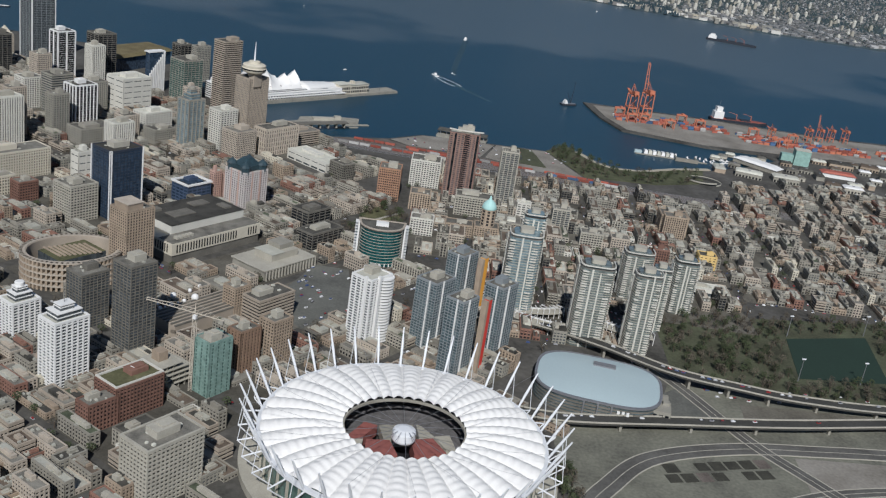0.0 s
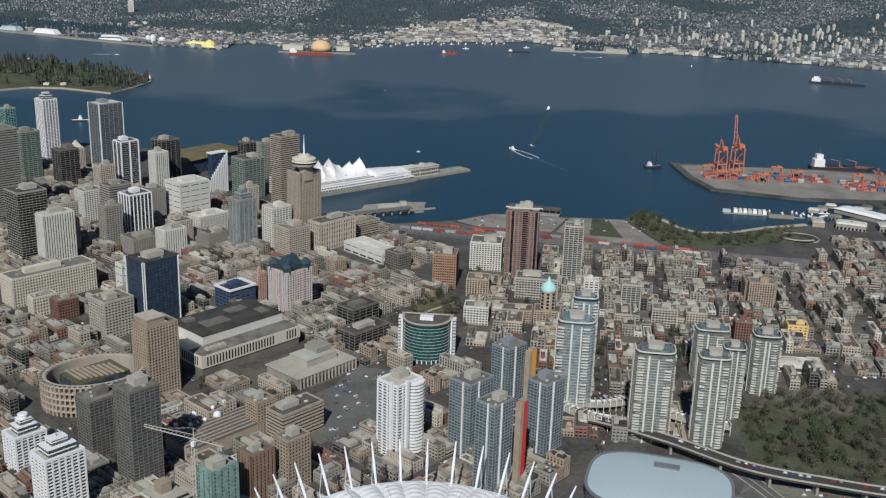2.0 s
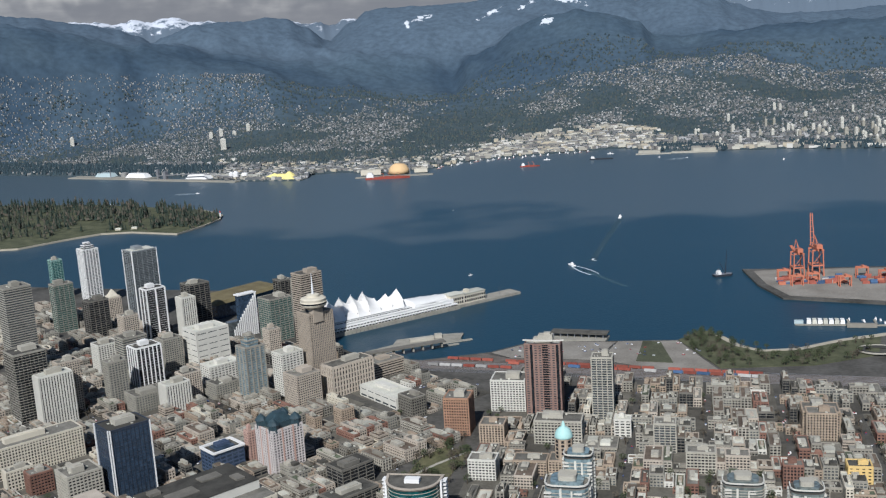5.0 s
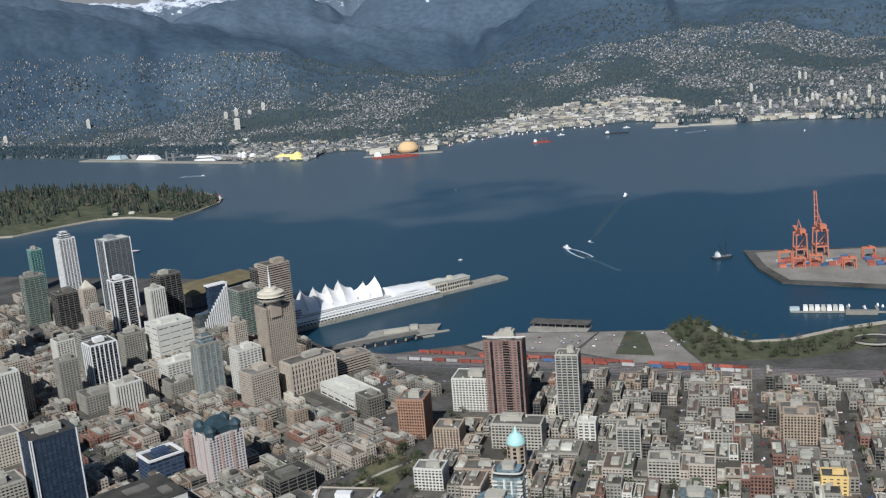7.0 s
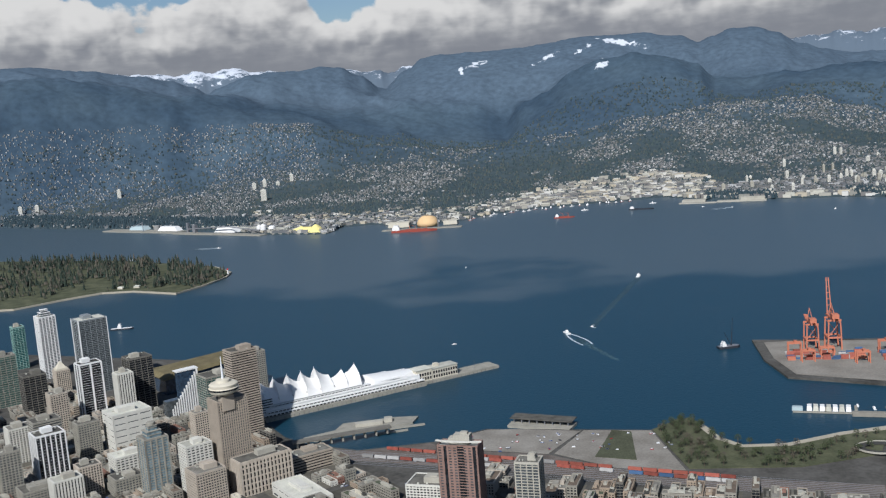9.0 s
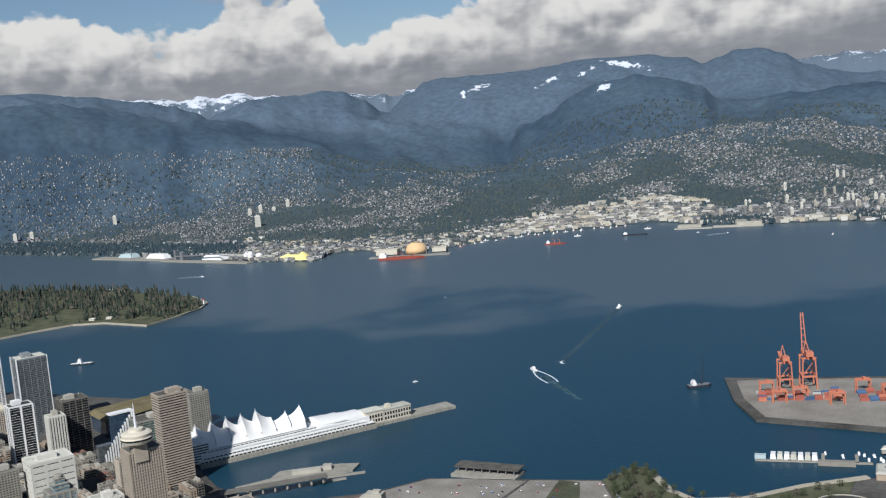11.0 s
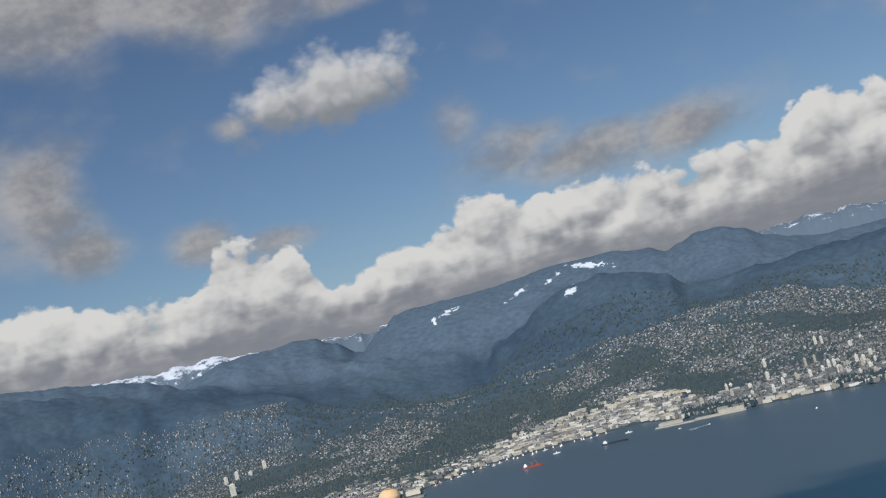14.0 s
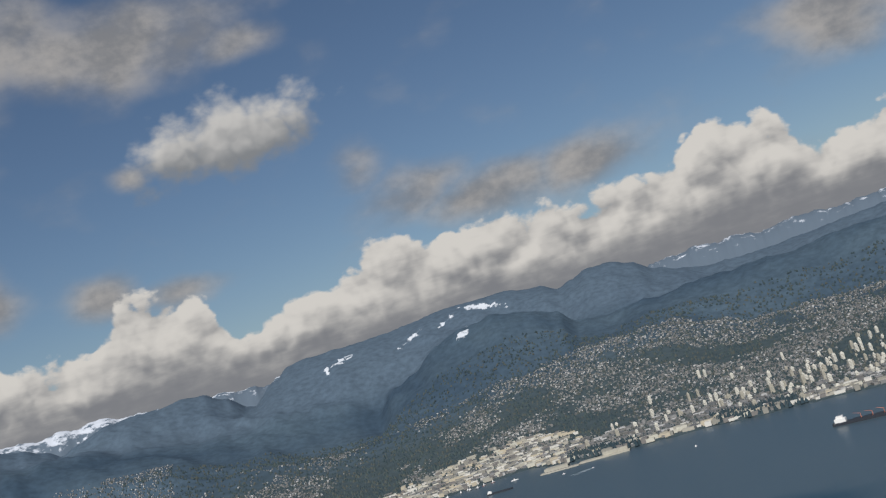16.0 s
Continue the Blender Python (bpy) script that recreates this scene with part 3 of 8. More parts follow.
# facade styles: glass, wall, storey height, slab share, slab depth, pier spacing, pier share, pier depth, roof
STYLES = {
    "lookout": ("glass_grey", "brown_concrete", 1.8, 0.3, 0.1, 1.5, 0.55, 0.35, "gravel_roof"),
    "greyband": ("glass_grey", "concrete", 1.9, 0.42, 0.3, 0, 0, 0, "gravel_roof"),
    "teal": ("glass_teal", "copper_green", 1.7, 0.2, 0.15, 3.0, 0.12, 0.15, "gravel_roof"),
    "greenglass": ("glass_green", "concrete", 1.9, 0.22, 0.15, 4.0, 0.08, 0.15, "gravel_roof"),
    "whitecondo": ("glass_grey", "white_paint", 1.45, 0.26, 0.4, 2.9, 0.26, 0.45, "pale_roof"),
    "beige": ("glass_dark", "beige", 1.7, 0.4, 0.2, 1.7, 0.38, 0.3, "gravel_roof"),
    "paleglass": ("glass_grey", "glass_rim", 1.6, 0.16, 0.12, 4.8, 0.07, 0.15, "pale_roof"),
    "darkfin": ("glass_dark", "white_paint", 1.9, 0.1, 0.08, 8.0, 0.16, 0.5, "dark_roof"),
    "greyglass": ("glass_grey", "pale_concrete", 1.6, 0.22, 0.35, 3.2, 0.16, 0.4, "gravel_roof"),
    "crowngrid": ("glass_dark", "pale_pink", 1.6, 0.4, 0.3, 2.0, 0.35, 0.35, "gravel_roof"),
    "darkcondo": ("glass_grey", "dark_concrete", 1.5, 0.24, 0.2, 2.3, 0.14, 0.25, "gravel_roof"),
    "dark": ("glass_dark", "dark_concrete", 1.9, 0.2, 0.12, 5.0, 0.1, 0.15, "dark_roof"),
    "whiterib": ("glass_dark", "off_white", 1.8, 0.12, 0.1, 1.9, 0.55, 0.5, "pale_roof"),
    "whitegrid": ("glass_dark", "off_white", 1.6, 0.4, 0.3, 2.0, 0.35, 0.35, "gravel_roof"),
    "blackband": ("glass_dark", "concrete", 1.9, 0.16, 0.25, 2.6, 0.05, 0.1, "dark_roof"),
    "concrete": ("glass_grey", "concrete", 1.7, 0.42, 0.25, 2.0, 0.34, 0.3, "gravel_roof"),
    "blackrib": ("glass_dark", "white_paint", 1.9, 0.06, 0.06, 3.4, 0.22, 0.5, "dark_roof"),
    "paleblank": ("glass_grey", "off_white", 4.5, 0.86, 0.2, 9.0, 0.2, 0.3, "pale_roof"),
    "white": ("glass_dark", "off_white", 1.7, 0.5, 0.25, 2.8, 0.35, 0.3, "pale_roof"),
    "brownband": ("glass_dark", "brown_concrete", 1.8, 0.52, 0.3, 0, 0, 0, "gravel_roof"),
    "palegreen": ("glass_pale", "concrete", 1.7, 0.2, 0.15, 4.2, 0.25, 0.35, "gravel_roof"),
    "beigecol": ("glass_dark", "beige", 3.5, 0.25, 0.15, 2.4, 0.5, 0.6, "gravel_roof"),
    "navy": ("glass_navy", "navy_panel", 1.9, 0.14, 0.08, 2.4, 0.1, 0.15, "dark_roof"),
    "bluewhite": ("glass_navy", "blue_panel", 2.2, 0.4, 0.15, 4.0, 0.2, 0.2, "gravel_roof"),
    "tan": ("glass_dark", "tan_brick", 1.6, 0.38, 0.25, 1.7, 0.4, 0.35, "gravel_roof"),
    "concretegrid": ("glass_dark", "pale_concrete", 1.8, 0.4, 0.45, 2.0, 0.3, 0.4, "gravel_roof"),
    "creamgrid": ("glass_dark", "cream", 1.9, 0.4, 0.25, 1.8, 0.42, 0.35, "gravel_roof"),
    "redbrick": ("glass_dark", "red_brick", 1.75, 0.42, 0.2, 1.7, 0.4, 0.3, "gravel_roof"),
    "pinkgrid": ("glass_dark", "pink_render", 1.6, 0.4, 0.25, 1.6, 0.4, 0.3, "gravel_roof"),
    "blueglass": ("glass_blue", "glass_rim", 1.5, 0.2, 0.15, 1.9, 0.12, 0.2, "gravel_roof"),
    "greenwrap": ("glass_green", "green_net", 1.7, 0.3, 0.1, 3.0, 0.75, 0.2, "concrete"),
    "brownbrick": ("glass_dark", "brown_brick", 1.6, 0.4, 0.15, 1.9, 0.55, 0.5, "gravel_roof"),
    "darkroof": ("glass_dark", "grey_render", 1.9, 0.42, 0.2, 1.8, 0.36, 0.25, "dark_roof"),
    "paleblue": ("glass_sky", "concrete", 1.6, 0.16, 0.2, 3.0, 0.1, 0.25, "pale_roof"),
    "aquacondo": ("glass_aqua", "white_paint", 1.4, 0.26, 0.4, 2.7, 0.22, 0.45, "gravel_roof"),
    "redbrown": ("glass_grey", "red_brown", 1.55, 0.45, 0.3, 2.6, 0.45, 0.35, "pale_roof"),
    "orangebrick": ("glass_dark", "orange_brick", 1.8, 0.4, 0.25, 1.5, 0.4, 0.35, "gravel_roof"),
    "yellow": ("glass_dark", "yellow_render", 2.0, 0.55, 0.2, 2.8, 0.55, 0.3, "gravel_roof"),
    "grey": ("glass_dark", "grey_render", 1.75, 0.4, 0.2, 1.8, 0.36, 0.25, "gravel_roof"),
}
FOOTPRINTS = []


def facade(ob, w, d, h, style, z0=0.0, seed=0, roof_plant=True):
    """Storeys of slabs and piers before a glazed core, a roof with its parapet, and the plant on it."""
    glass, wall, fh, sf, sd, ps, pf, pd, roof = STYLES[style]
    rnd = random.Random(seed)
    n = max(1, round(h / fh))
    fh = h / n
    part("glazing", Shape().box(-w / 2 + 0.05, -d / 2 + 0.05, z0, w / 2 - 0.05, d / 2 - 0.05, z0 + h), glass, ob)
    s = Shape()
    s.box(-w / 2 - sd, -d / 2 - sd, z0, w / 2 + sd, d / 2 + sd, z0 + fh * 0.18)
    for i in range(1, n):
        s.box(-w / 2 - sd, -d / 2 - sd, z0 + i * fh - fh * sf / 2, w / 2 + sd, d / 2 + sd, z0 + i * fh + fh * sf / 2)
    s.box(-w / 2 - sd, -d / 2 - sd, z0 + h - fh * 0.4, w / 2 + sd, d / 2 + sd, z0 + h)
    part("slab_facing", s, wall, ob, kind="stuff")
    if ps:
        s = Shape()
        for length, side in ((w, 0), (d, 1)):
            k = max(2, round(length / ps))
            pw = length / k * pf
            for i in range(k + 1):
                c = -length / 2 + i * length / k
                a, b = max(c - pw / 2, -length / 2 - pd), min(c + pw / 2, length / 2 + pd)
                for sign in (-1, 1):
                    if side == 0:
                        y0, y1 = sorted((sign * d / 2, sign * (d / 2 + pd)))
                        s.box(a, y0, z0, b, y1, z0 + h + 0.002)
                    else:
                        x0, x1 = sorted((sign * w / 2, sign * (w / 2 + pd)))
                        s.box(x0, a, z0, x1, b, z0 + h + 0.002)
        part("pier_facing", s, wall, ob, kind="stuff")
    top = z0 + h
    part("roof", Shape().box(-w / 2, -d / 2, top, w / 2, d / 2, top + 0.12), roof, ob)
    p, t = min(0.5, w * 0.05), 0.55
    s = Shape().box(-w / 2 - sd, -d / 2 - sd, top + 0.004, w / 2 + sd, -d / 2 + p, top + t).box(-w / 2 - sd, d / 2 - p, top + 0.004, w / 2 + sd, d / 2 + sd, top + t)
    s.box(-w / 2 - sd, -d / 2 + p, top + 0.004, -w / 2 + p, d / 2 - p, top + t).box(w / 2 - p, -d / 2 + p, top + 0.004, w / 2 + sd, d / 2 - p, top + t)
    part("parapet", s, wall, ob)
    if roof_plant:
        a, b, c = w * rnd.uniform(0.3, 0.5), d * rnd.uniform(0.3, 0.5), min(3.2, h * 0.14 + 0.6)
        x, y = rnd.uniform(-0.15, 0.15) * w, rnd.uniform(-0.15, 0.15) * d
        part("plant_room", Shape().cbox(x, y, top + 0.12, a, b, c).cbox(x + a * 0.1, y, top + 0.12 + c, a * 0.5, b * 0.6, 0.5), wall if rnd.random() < 0.6 else "pale_concrete", ob)
        s = Shape()
        for _ in range(rnd.randint(2, 5)):
            s.cbox(rnd.uniform(-0.4, 0.4) * w, rnd.uniform(-0.4, 0.4) * d, top + 0.12, rnd.uniform(0.6, 1.5), rnd.uniform(0.6, 1.5), rnd.uniform(0.4, 0.9))
        part("roof_plant", s, "pale_roof", ob, kind="stuff")


FINS = {"blueglass": (0.34,), "navy": (0.02, 0.98), "paleglass": (0.0, 1.0)}


CROWNED = ('whitecondo', 'palegreen')


def soft_box(a, b, power=4.5, n=28):
    """The outline of a box with well rounded corners."""
    out = []
    for i in range(n):
        t = 2 * math.pi * (i + 0.5) / n
        c, s = math.cos(t), math.sin(t)
        k = (abs(c) ** power + abs(s) ** power) ** (-1 / power)
        out.append((a * k * c, b * k * s))
    return out


def round_condo(name, x, y, w, d, h, rot, style, label):
    """A glazed tower with rounded corners, thin floor slabs, stacked balconies, pale strips and a raised curved rim."""
    glass, wall, fh = STYLES[style][:3]
    rnd = random.Random(int(x * 3 + y))
    ob = thing(name, x, y, 1.6, rot, label, name.replace("_", " "), "downtown towers")
    out = soft_box(w / 2, d / 2)
    part("glazing", Shape().prism(out, 0, h), glass, ob)
    n = round(h / fh)
    slab, balcony = Shape(), Shape()
    wide = [(p * 1.025, q * 1.025) for p, q in out]
    spots = [(rnd.uniform(-0.42, -0.28), -0.5), (rnd.uniform(0.2, 0.42), -0.5), (-0.5, rnd.uniform(-0.3, 0.3)), (0.5, rnd.uniform(-0.3, 0.1))]
    for i in range(1, n):
        z = i * h / n
        slab.prism(wide, z - 0.14, z + 0.14)
        for k, (p, q) in enumerate(spots):
            if rnd.random() < 0.88:
                a, c = (w * 0.17, 1.5) if abs(q) == 0.5 else (1.5, d * 0.2)
                balcony.cbox(p * w, q * d, z - 0.1, a, c, 0.2 if (i + k) % 3 == 0 else 0.5)
    part("floor_slab", slab, "pale_concrete", ob, kind="stuff")
    part("balcony_facing", balcony, "off_white", ob, kind="stuff")
    for p, q, a, c in ((rnd.uniform(-0.18, -0.05), -0.505, 0.9, 0.9), (rnd.uniform(0.06, 0.16), -0.505, 0.7, 0.9), (-0.505, rnd.uniform(-0.1, 0.2), 0.9, 0.9), (0.505, 0.1, 0.9, 0.9)):
        part("pale_strip", Shape().cbox(p * w, q * d, 0, a, c, h + rnd.uniform(-2, 1.5)), "off_white", ob)
    part("roof", Shape().prism([(p * 0.98, q * 0.98) for p, q in out], h, h + 0.15), "gravel_roof", ob)
    rim = Shape()
    k = len(out)
    for i in range(k // 2 - 2, k + 2):
        (x0, y0), (x1, y1) = wide[i % k], wide[(i + 1) % k]
        rim.prism([(x0, y0), (x1, y1), (x1 * 0.94, y1 * 0.94), (x0 * 0.94, y0 * 0.94)], h + 1.5, h + 2.1)
    part("curved_rim", rim, "off_white", ob)
    part("penthouse", Shape().prism([(p * 0.76, q * 0.72) for p, q in out], h + 0.15, h + 2.0), glass, ob)
    part("plant_room", Shape().prism([(p * 0.42, q * 0.45) for p, q in out], h + 2.0, h + 4.2), "pale_concrete", ob)
    FOOTPRINTS.append((x, y, max(w, d) * 0.62))
    return ob


def tower(name, x, y, w, d, h, rot, style, label):
    if style in ("aquacondo", "paleblue"):
        return round_condo(name, x, y, w, d, h, rot, style, label)
    ob = thing(name, x, y, 1.6, rot, label, name.replace("_", " "), "downtown towers")
    facade(ob, w, d, h, style, seed=int(x * 7 + y), roof_plant=not (style in CROWNED and h > 18))
    for f in FINS.get(style, ()):
        part("white_fin", Shape().cbox(-w / 2 + w * f, -d / 2 - 0.35, 0, 0.55, 0.7, h + 0.8), "white_paint", ob)
        part("white_fin", Shape().cbox(-w / 2 - 0.35, -d / 2 + d * f, 0, 0.7, 0.55, h + 0.8), "white_paint", ob)
    if style in CROWNED and h > 18:
        step = (0.6, 0.36) if (int(x) + int(y)) % 3 else (0.7, 0.4)
        glass, wall, fh = STYLES[style][:3]
        z = h + 0.1
        for k, share in enumerate(step):
            a, b = w * share, d * share
            part("setback_storey", Shape().cbox(0, 0, z, a, b, fh * (2.2 if k == 0 else 1.6)), glass, ob)
            part("setback_cornice", Shape().cbox(0, 0, z + fh * 0.9, a + 0.5, b + 0.5, fh * 0.3).cbox(0, 0, z + fh * (2.2 if k == 0 else 1.6), a + 0.7, b + 0.7, 0.4), wall, ob)
            z += fh * (2.2 if k == 0 else 1.6) + 0.4
        if int(x) % 2:
            part("roof_drum", Shape().lathe([(min(w, d) * 0.2, z), (min(w, d) * 0.2, z + 1.6), (min(w, d) * 0.17, z + 1.9)], sides=16), wall, ob)
        else:
            part("roof_mast", Shape().tube((0, 0, z), (0, 0, z + 4.5), 0.16, 0.06), "steel_grey", ob)
    FOOTPRINTS.append((x, y, max(w, d) * 0.62))
    return ob


def turned(points, x, y, rot):
    c, s = math.cos(radians(rot)), math.sin(radians(rot))
    return [(x + a * c - b * s, y + a * s + b * c) for a, b in points]


def inside(p, poly):
    r, k = False, len(poly)
    for i in range(k):
        (x0, y0), (x1, y1) = poly[i], poly[i - 1]
        if (y0 > p[1]) != (y1 > p[1]) and p[0] < (x1 - x0) * (p[1] - y0) / (y1 - y0) + x0:
            r = not r
    return r

# ---- the land and the water ----
from mathutils import geometry
CITY = [(-3000, -2500), (3500, -2500), (3500, 1090), (1400, 1075), (700, 1070), (560, 1062), (430, 1086), (306, 1093), (276, 1097), (279, 1030), (291, 977), (372, 947), (430, 945), (440, 925),
        (400, 890), (345, 855), (307, 841), (271, 821), (243, 819), (229, 836), (219, 862), (216, 881), (206, 881), (195, 866), (187, 857), (130, 860), (74, 863), (43, 838), (-8, 822), (-50, 836),
        (-70, 850), (-95, 880), (-125, 930), (-150, 1000), (-190, 1062), (-250, 1080), (-430, 1118), (-700, 1180), (-1200, 1250), (-3000, 1300)]


def sheet(name, outline, z0, z1, material, label, category, kind="structure"):
    k = len(outline)
    tris = geometry.tessellate_polygon([[Vector((x, y, 0)) for x, y in outline]])
    s = Shape()
    s.v = [(x, y, z1) for x, y in outline] + [(x, y, z0) for x, y in outline]
    for t in tris:
        p, q, r = (Vector(outline[i]) for i in t)
        up = (q - p).x * (r - p).y - (q - p).y * (r - p).x > 0
        s.f.append(tuple(t) if up else tuple(reversed(t)))
    area = sum(outline[i - 1][0] * outline[i][1] - outline[i][0] * outline[i - 1][1] for i in range(k))
    for i in range(k):
        j = (i + 1) % k
        s.f.append((i, i + k, j + k, j) if area > 0 else (j, j + k, i + k, i))
    ob = part(name, s, material)
    return tagged(ob, label, category, kind=kind)


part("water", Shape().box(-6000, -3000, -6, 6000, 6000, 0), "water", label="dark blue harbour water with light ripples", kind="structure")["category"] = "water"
sheet("ground", CITY, -4, 1.6, "city_ground", "grey city ground of asphalt and paving", "ground")
PARK = [(-3000, 1290), (-1100, 1330), (-640, 1380), (-602, 1436), (-566, 1476), (-520, 1480), (-440, 1448), (-424, 1508), (-418, 1562), (-428, 1604), (-480, 1665), (-700, 1780), (-1000, 1850), (-3000, 1980)]
sheet("park_ground", PARK, -4, 2.5, "park_lawn", "wooded peninsula with a stony shore", "ground")
tagged(part("seawall", Shape().strip([(x, y, 1.4) for x, y in PARK[1:11]], 5, -3, 0.9), "beach"), "pale stony seawall round the wooded park", "seawall", kind="structure")
SHORE = ((-3500, 3200), (-1380, 2470), (-960, 2275), (-665, 2150), (-575, 2060), (-405, 2010), (-420, 2095), (-350, 2125), (-270, 2065), (-180, 2080), (-116, 2180), (-57, 2240), (88, 2282),
         (224, 2325), (299, 2235), (400, 2180), (535, 2165), (620, 2110), (750, 2070), (850, 2010), (1400, 1930), (3500, 1800))


def shore_y(x):
    best = 9e9
    for (x0, y0), (x1, y1) in zip(SHORE, SHORE[1:]):
        if min(x0, x1) <= x <= max(x0, x1) and x0 != x1:
            best = min(best, y0 + (y1 - y0) * (x - x0) / (x1 - x0))
    return best if best < 9e8 else 2400


def shore_mean(x):
    return sum(shore_y(x + k * 60) for k in range(-4, 5)) / 9


def crest(az, heights):
    """The height of a ridge over azimuth, between (azimuth, elevation) rows, in degrees of elevation."""
    for (a0, e0), (a1, e1) in zip(heights, heights[1:]):
        if a0 <= az <= a1:
            s = (az - a0) / (a1 - a0)
            s = s * s * (3 - 2 * s)
            return e0 + (e1 - e0) * s
    return heights[0][1] if az < heights[0][0] else heights[-1][1]


HUB = (300, 320)
EYE = 231
# ridges one behind another: distance, depth of the front slope, and the crest as (azimuth, elevation) in degrees
RIDGES = (
    (3420, 420, ((-70, 3.0), (-35.1, 2.5), (-31.1, 1.9), (-26.9, 1.0), (-23.3, 0.3), (-19.1, -0.5), (-16.6, -1.0), (-12, -1.9), (-9, -2.6), (50, -2.6))),
    (3340, 420, ((-70, -3), (-10.5, -3), (-8.4, -0.9), (-7.4, -0.4), (-5.7, 0.85), (-4.2, 1.3), (-2.6, 1.5), (-0.5, 1.25), (1.0, 0.6), (2.1, -0.35), (3.8, -0.7), (6, -0.3), (9, 0.1), (12, 0.15), (20, 0.5), (50, 0.8))),
    (3720, 420, ((-70, 3.4), (-35.1, 3.35), (-32.4, 3.0), (-29.6, 2.55), (-27.9, 2.2), (-27.1, 1.85), (-25.5, 1.1), (-23, 0.2), (-20, -1.2), (50, -3))),
    (3800, 460, ((-70, -3), (-28.5, -1), (-27, 0.5), (-25.6, 1.55), (-23.7, 2.2), (-22.5, 2.28), (-21, 2.25), (-19.7, 2.42), (-18.7, 2.28), (-17.6, 1.8), (-16.4, 1.0), (-15.2, 0.0), (-13, -2), (50, -3))),
    (3920, 720, ((-70, -3), (-20, -2), (-17.8, 0.1), (-16.5, 0.78), (-14.8, 1.86), (-13.9, 2.45), (-13.1, 2.6), (-11.2, 2.55), (-8.7, 2.6), (-6.5, 2.75), (-5.0, 2.92), (-1.9, 2.88), (0.5, 2.55), (1.5, 2.12), (2.3, 2.36), (3.2, 2.68), (4.4, 2.68), (5.5, 2.3), (6.8, 1.6), (7.9, 1.2), (9.6, 0.85), (11.4, 0.8), (20, 1.2), (50, 1.4))),
)
FAR_CREST = ((-70, 2.6), (-36, 3.1), (-30, 2.7), (-27, 2.42), (-26.2, 2.62), (-25.3, 2.5), (-24.2, 2.62), (-22.8, 2.3), (-19, 2.1), (-17.9, 2.2), (-17.1, 1.95), (-16.2, 2.05), (-15.4, 1.85), (-14.6, 2.1), (-12, 1.8), (5, 1.7), (6.4, 1.75), (7.4, 1.95), (8.2, 1.85), (9, 2.12), (10.2, 1.88), (11, 2.0), (12.4, 1.7), (14, 1.95), (17, 1.8), (20, 2.0), (50, 2.0))
TOWN_EDGE = ((-70, 0.4), (-35.4, 0.2), (-31.3, 0.0), (-27, -0.2), (-21.6, -0.5), (-18, -1.7), (-11.7, -2.65), (-6.9, -2.3), (-2.2, -1.6), (0.2, -1.4), (2.3, -1.2), (6.7, -1.15), (9.4, -1.9), (11.2, -2.4), (20, -2.4), (50, -2.2))


def soft_step(t):
    t = max(0.0, min(1.0, t))
    return t * t * (3 - 2 * t)


def hill(x, y):
    dx, dy = x - HUB[0], y - HUB[1]
    r, az = math.hypot(dx, dy), math.degrees(math.atan2(dx, dy))
    d = y - shore_y(x)
    if d < 0:
        return -5.0
    ds = max(0.0, y - shore_mean(x))
    rim = 2950 + 400 * soft_step((-16 - az) / 14)
    edge = EYE + rim * math.tan(radians(crest(az, TOWN_EDGE)))
    s = ds / (ds + max(60.0, rim - r))
    z = 2.0 + min(d, 300) * 0.012 + max(0.0, edge - 6) * s ** (2.0 + 1.6 * soft_step((-4 - az) / 8)) + 5 * noise.fractal(Vector((x * 0.006, y * 0.006, 0.3)), 0.9, 2.1, 3) * min(1.0, d / 300)
    gully = 0.6 - 1.6 * abs(noise.fractal(Vector((az * 0.2 + 0.002 * r, r * 0.0021 - az * 0.04, 4.2)), 1.0, 2.1, 3))
    grain = noise.fractal(Vector((x * 0.012, y * 0.012, 2.0)), 0.8, 2.1, 4)
    for far, depth, rows in RIDGES:
        jag = 5 * noise.noise(Vector((az * 1.1, far, 0))) + 3 * noise.noise(Vector((az * 3.7, far, 1))) + 1.5 * noise.noise(Vector((az * 9.0, far, 2)))
        top = EYE + far * math.tan(radians(crest(az, rows))) + jag
        if top < 8:
            continue
        if r > far:
            q = top - (r - far) * 0.55
        else:
            f = max(0.0, 1 - (far - r) / depth)
            base = z if f < 1 else 0.0
            q = base + (top - base) * soft_step(f) ** 0.85 + (gully * 20 * min(1.0, top / 300) + grain * 4) * 4 * f * (1 - f)
        z = max(z, q)
    return z


def far_range():
    """The snowy range that looks over the valleys."""
    s = Shape()
    na, nr = 640, 24
    for i in range(na + 1):
        az = -45 + 75 * i / na
        a = radians(az)
        top = EYE + 4560 * math.tan(radians(crest(az, FAR_CREST))) + 9 * noise.noise(Vector((az * 1.7, 0.5, 0))) + 6 * noise.noise(Vector((az * 4.5, 1.5, 0))) + 3 * noise.noise(Vector((az * 11, 2.5, 0)))
        for j in range(nr + 1):
            t = j / nr
            r = 4150 + 410 * t
            rib = 1 - 2 * abs(noise.fractal(Vector((az * 0.6, t * 2.5, 8)), 0.8, 2.1, 4))
            s.v.append((HUB[0] + r * math.sin(a), HUB[1] + r * math.cos(a), 20 + (top - 20) * soft_step(t) ** 0.6 + rib * 16 * t * (1 - t)))
    for i in range(na):
        for j in range(nr):
            o = i * (nr + 1) + j
            s.f.append((o, o + nr + 1, o + nr + 2, o + 1))
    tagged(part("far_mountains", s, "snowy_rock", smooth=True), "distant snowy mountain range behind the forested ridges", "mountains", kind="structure")


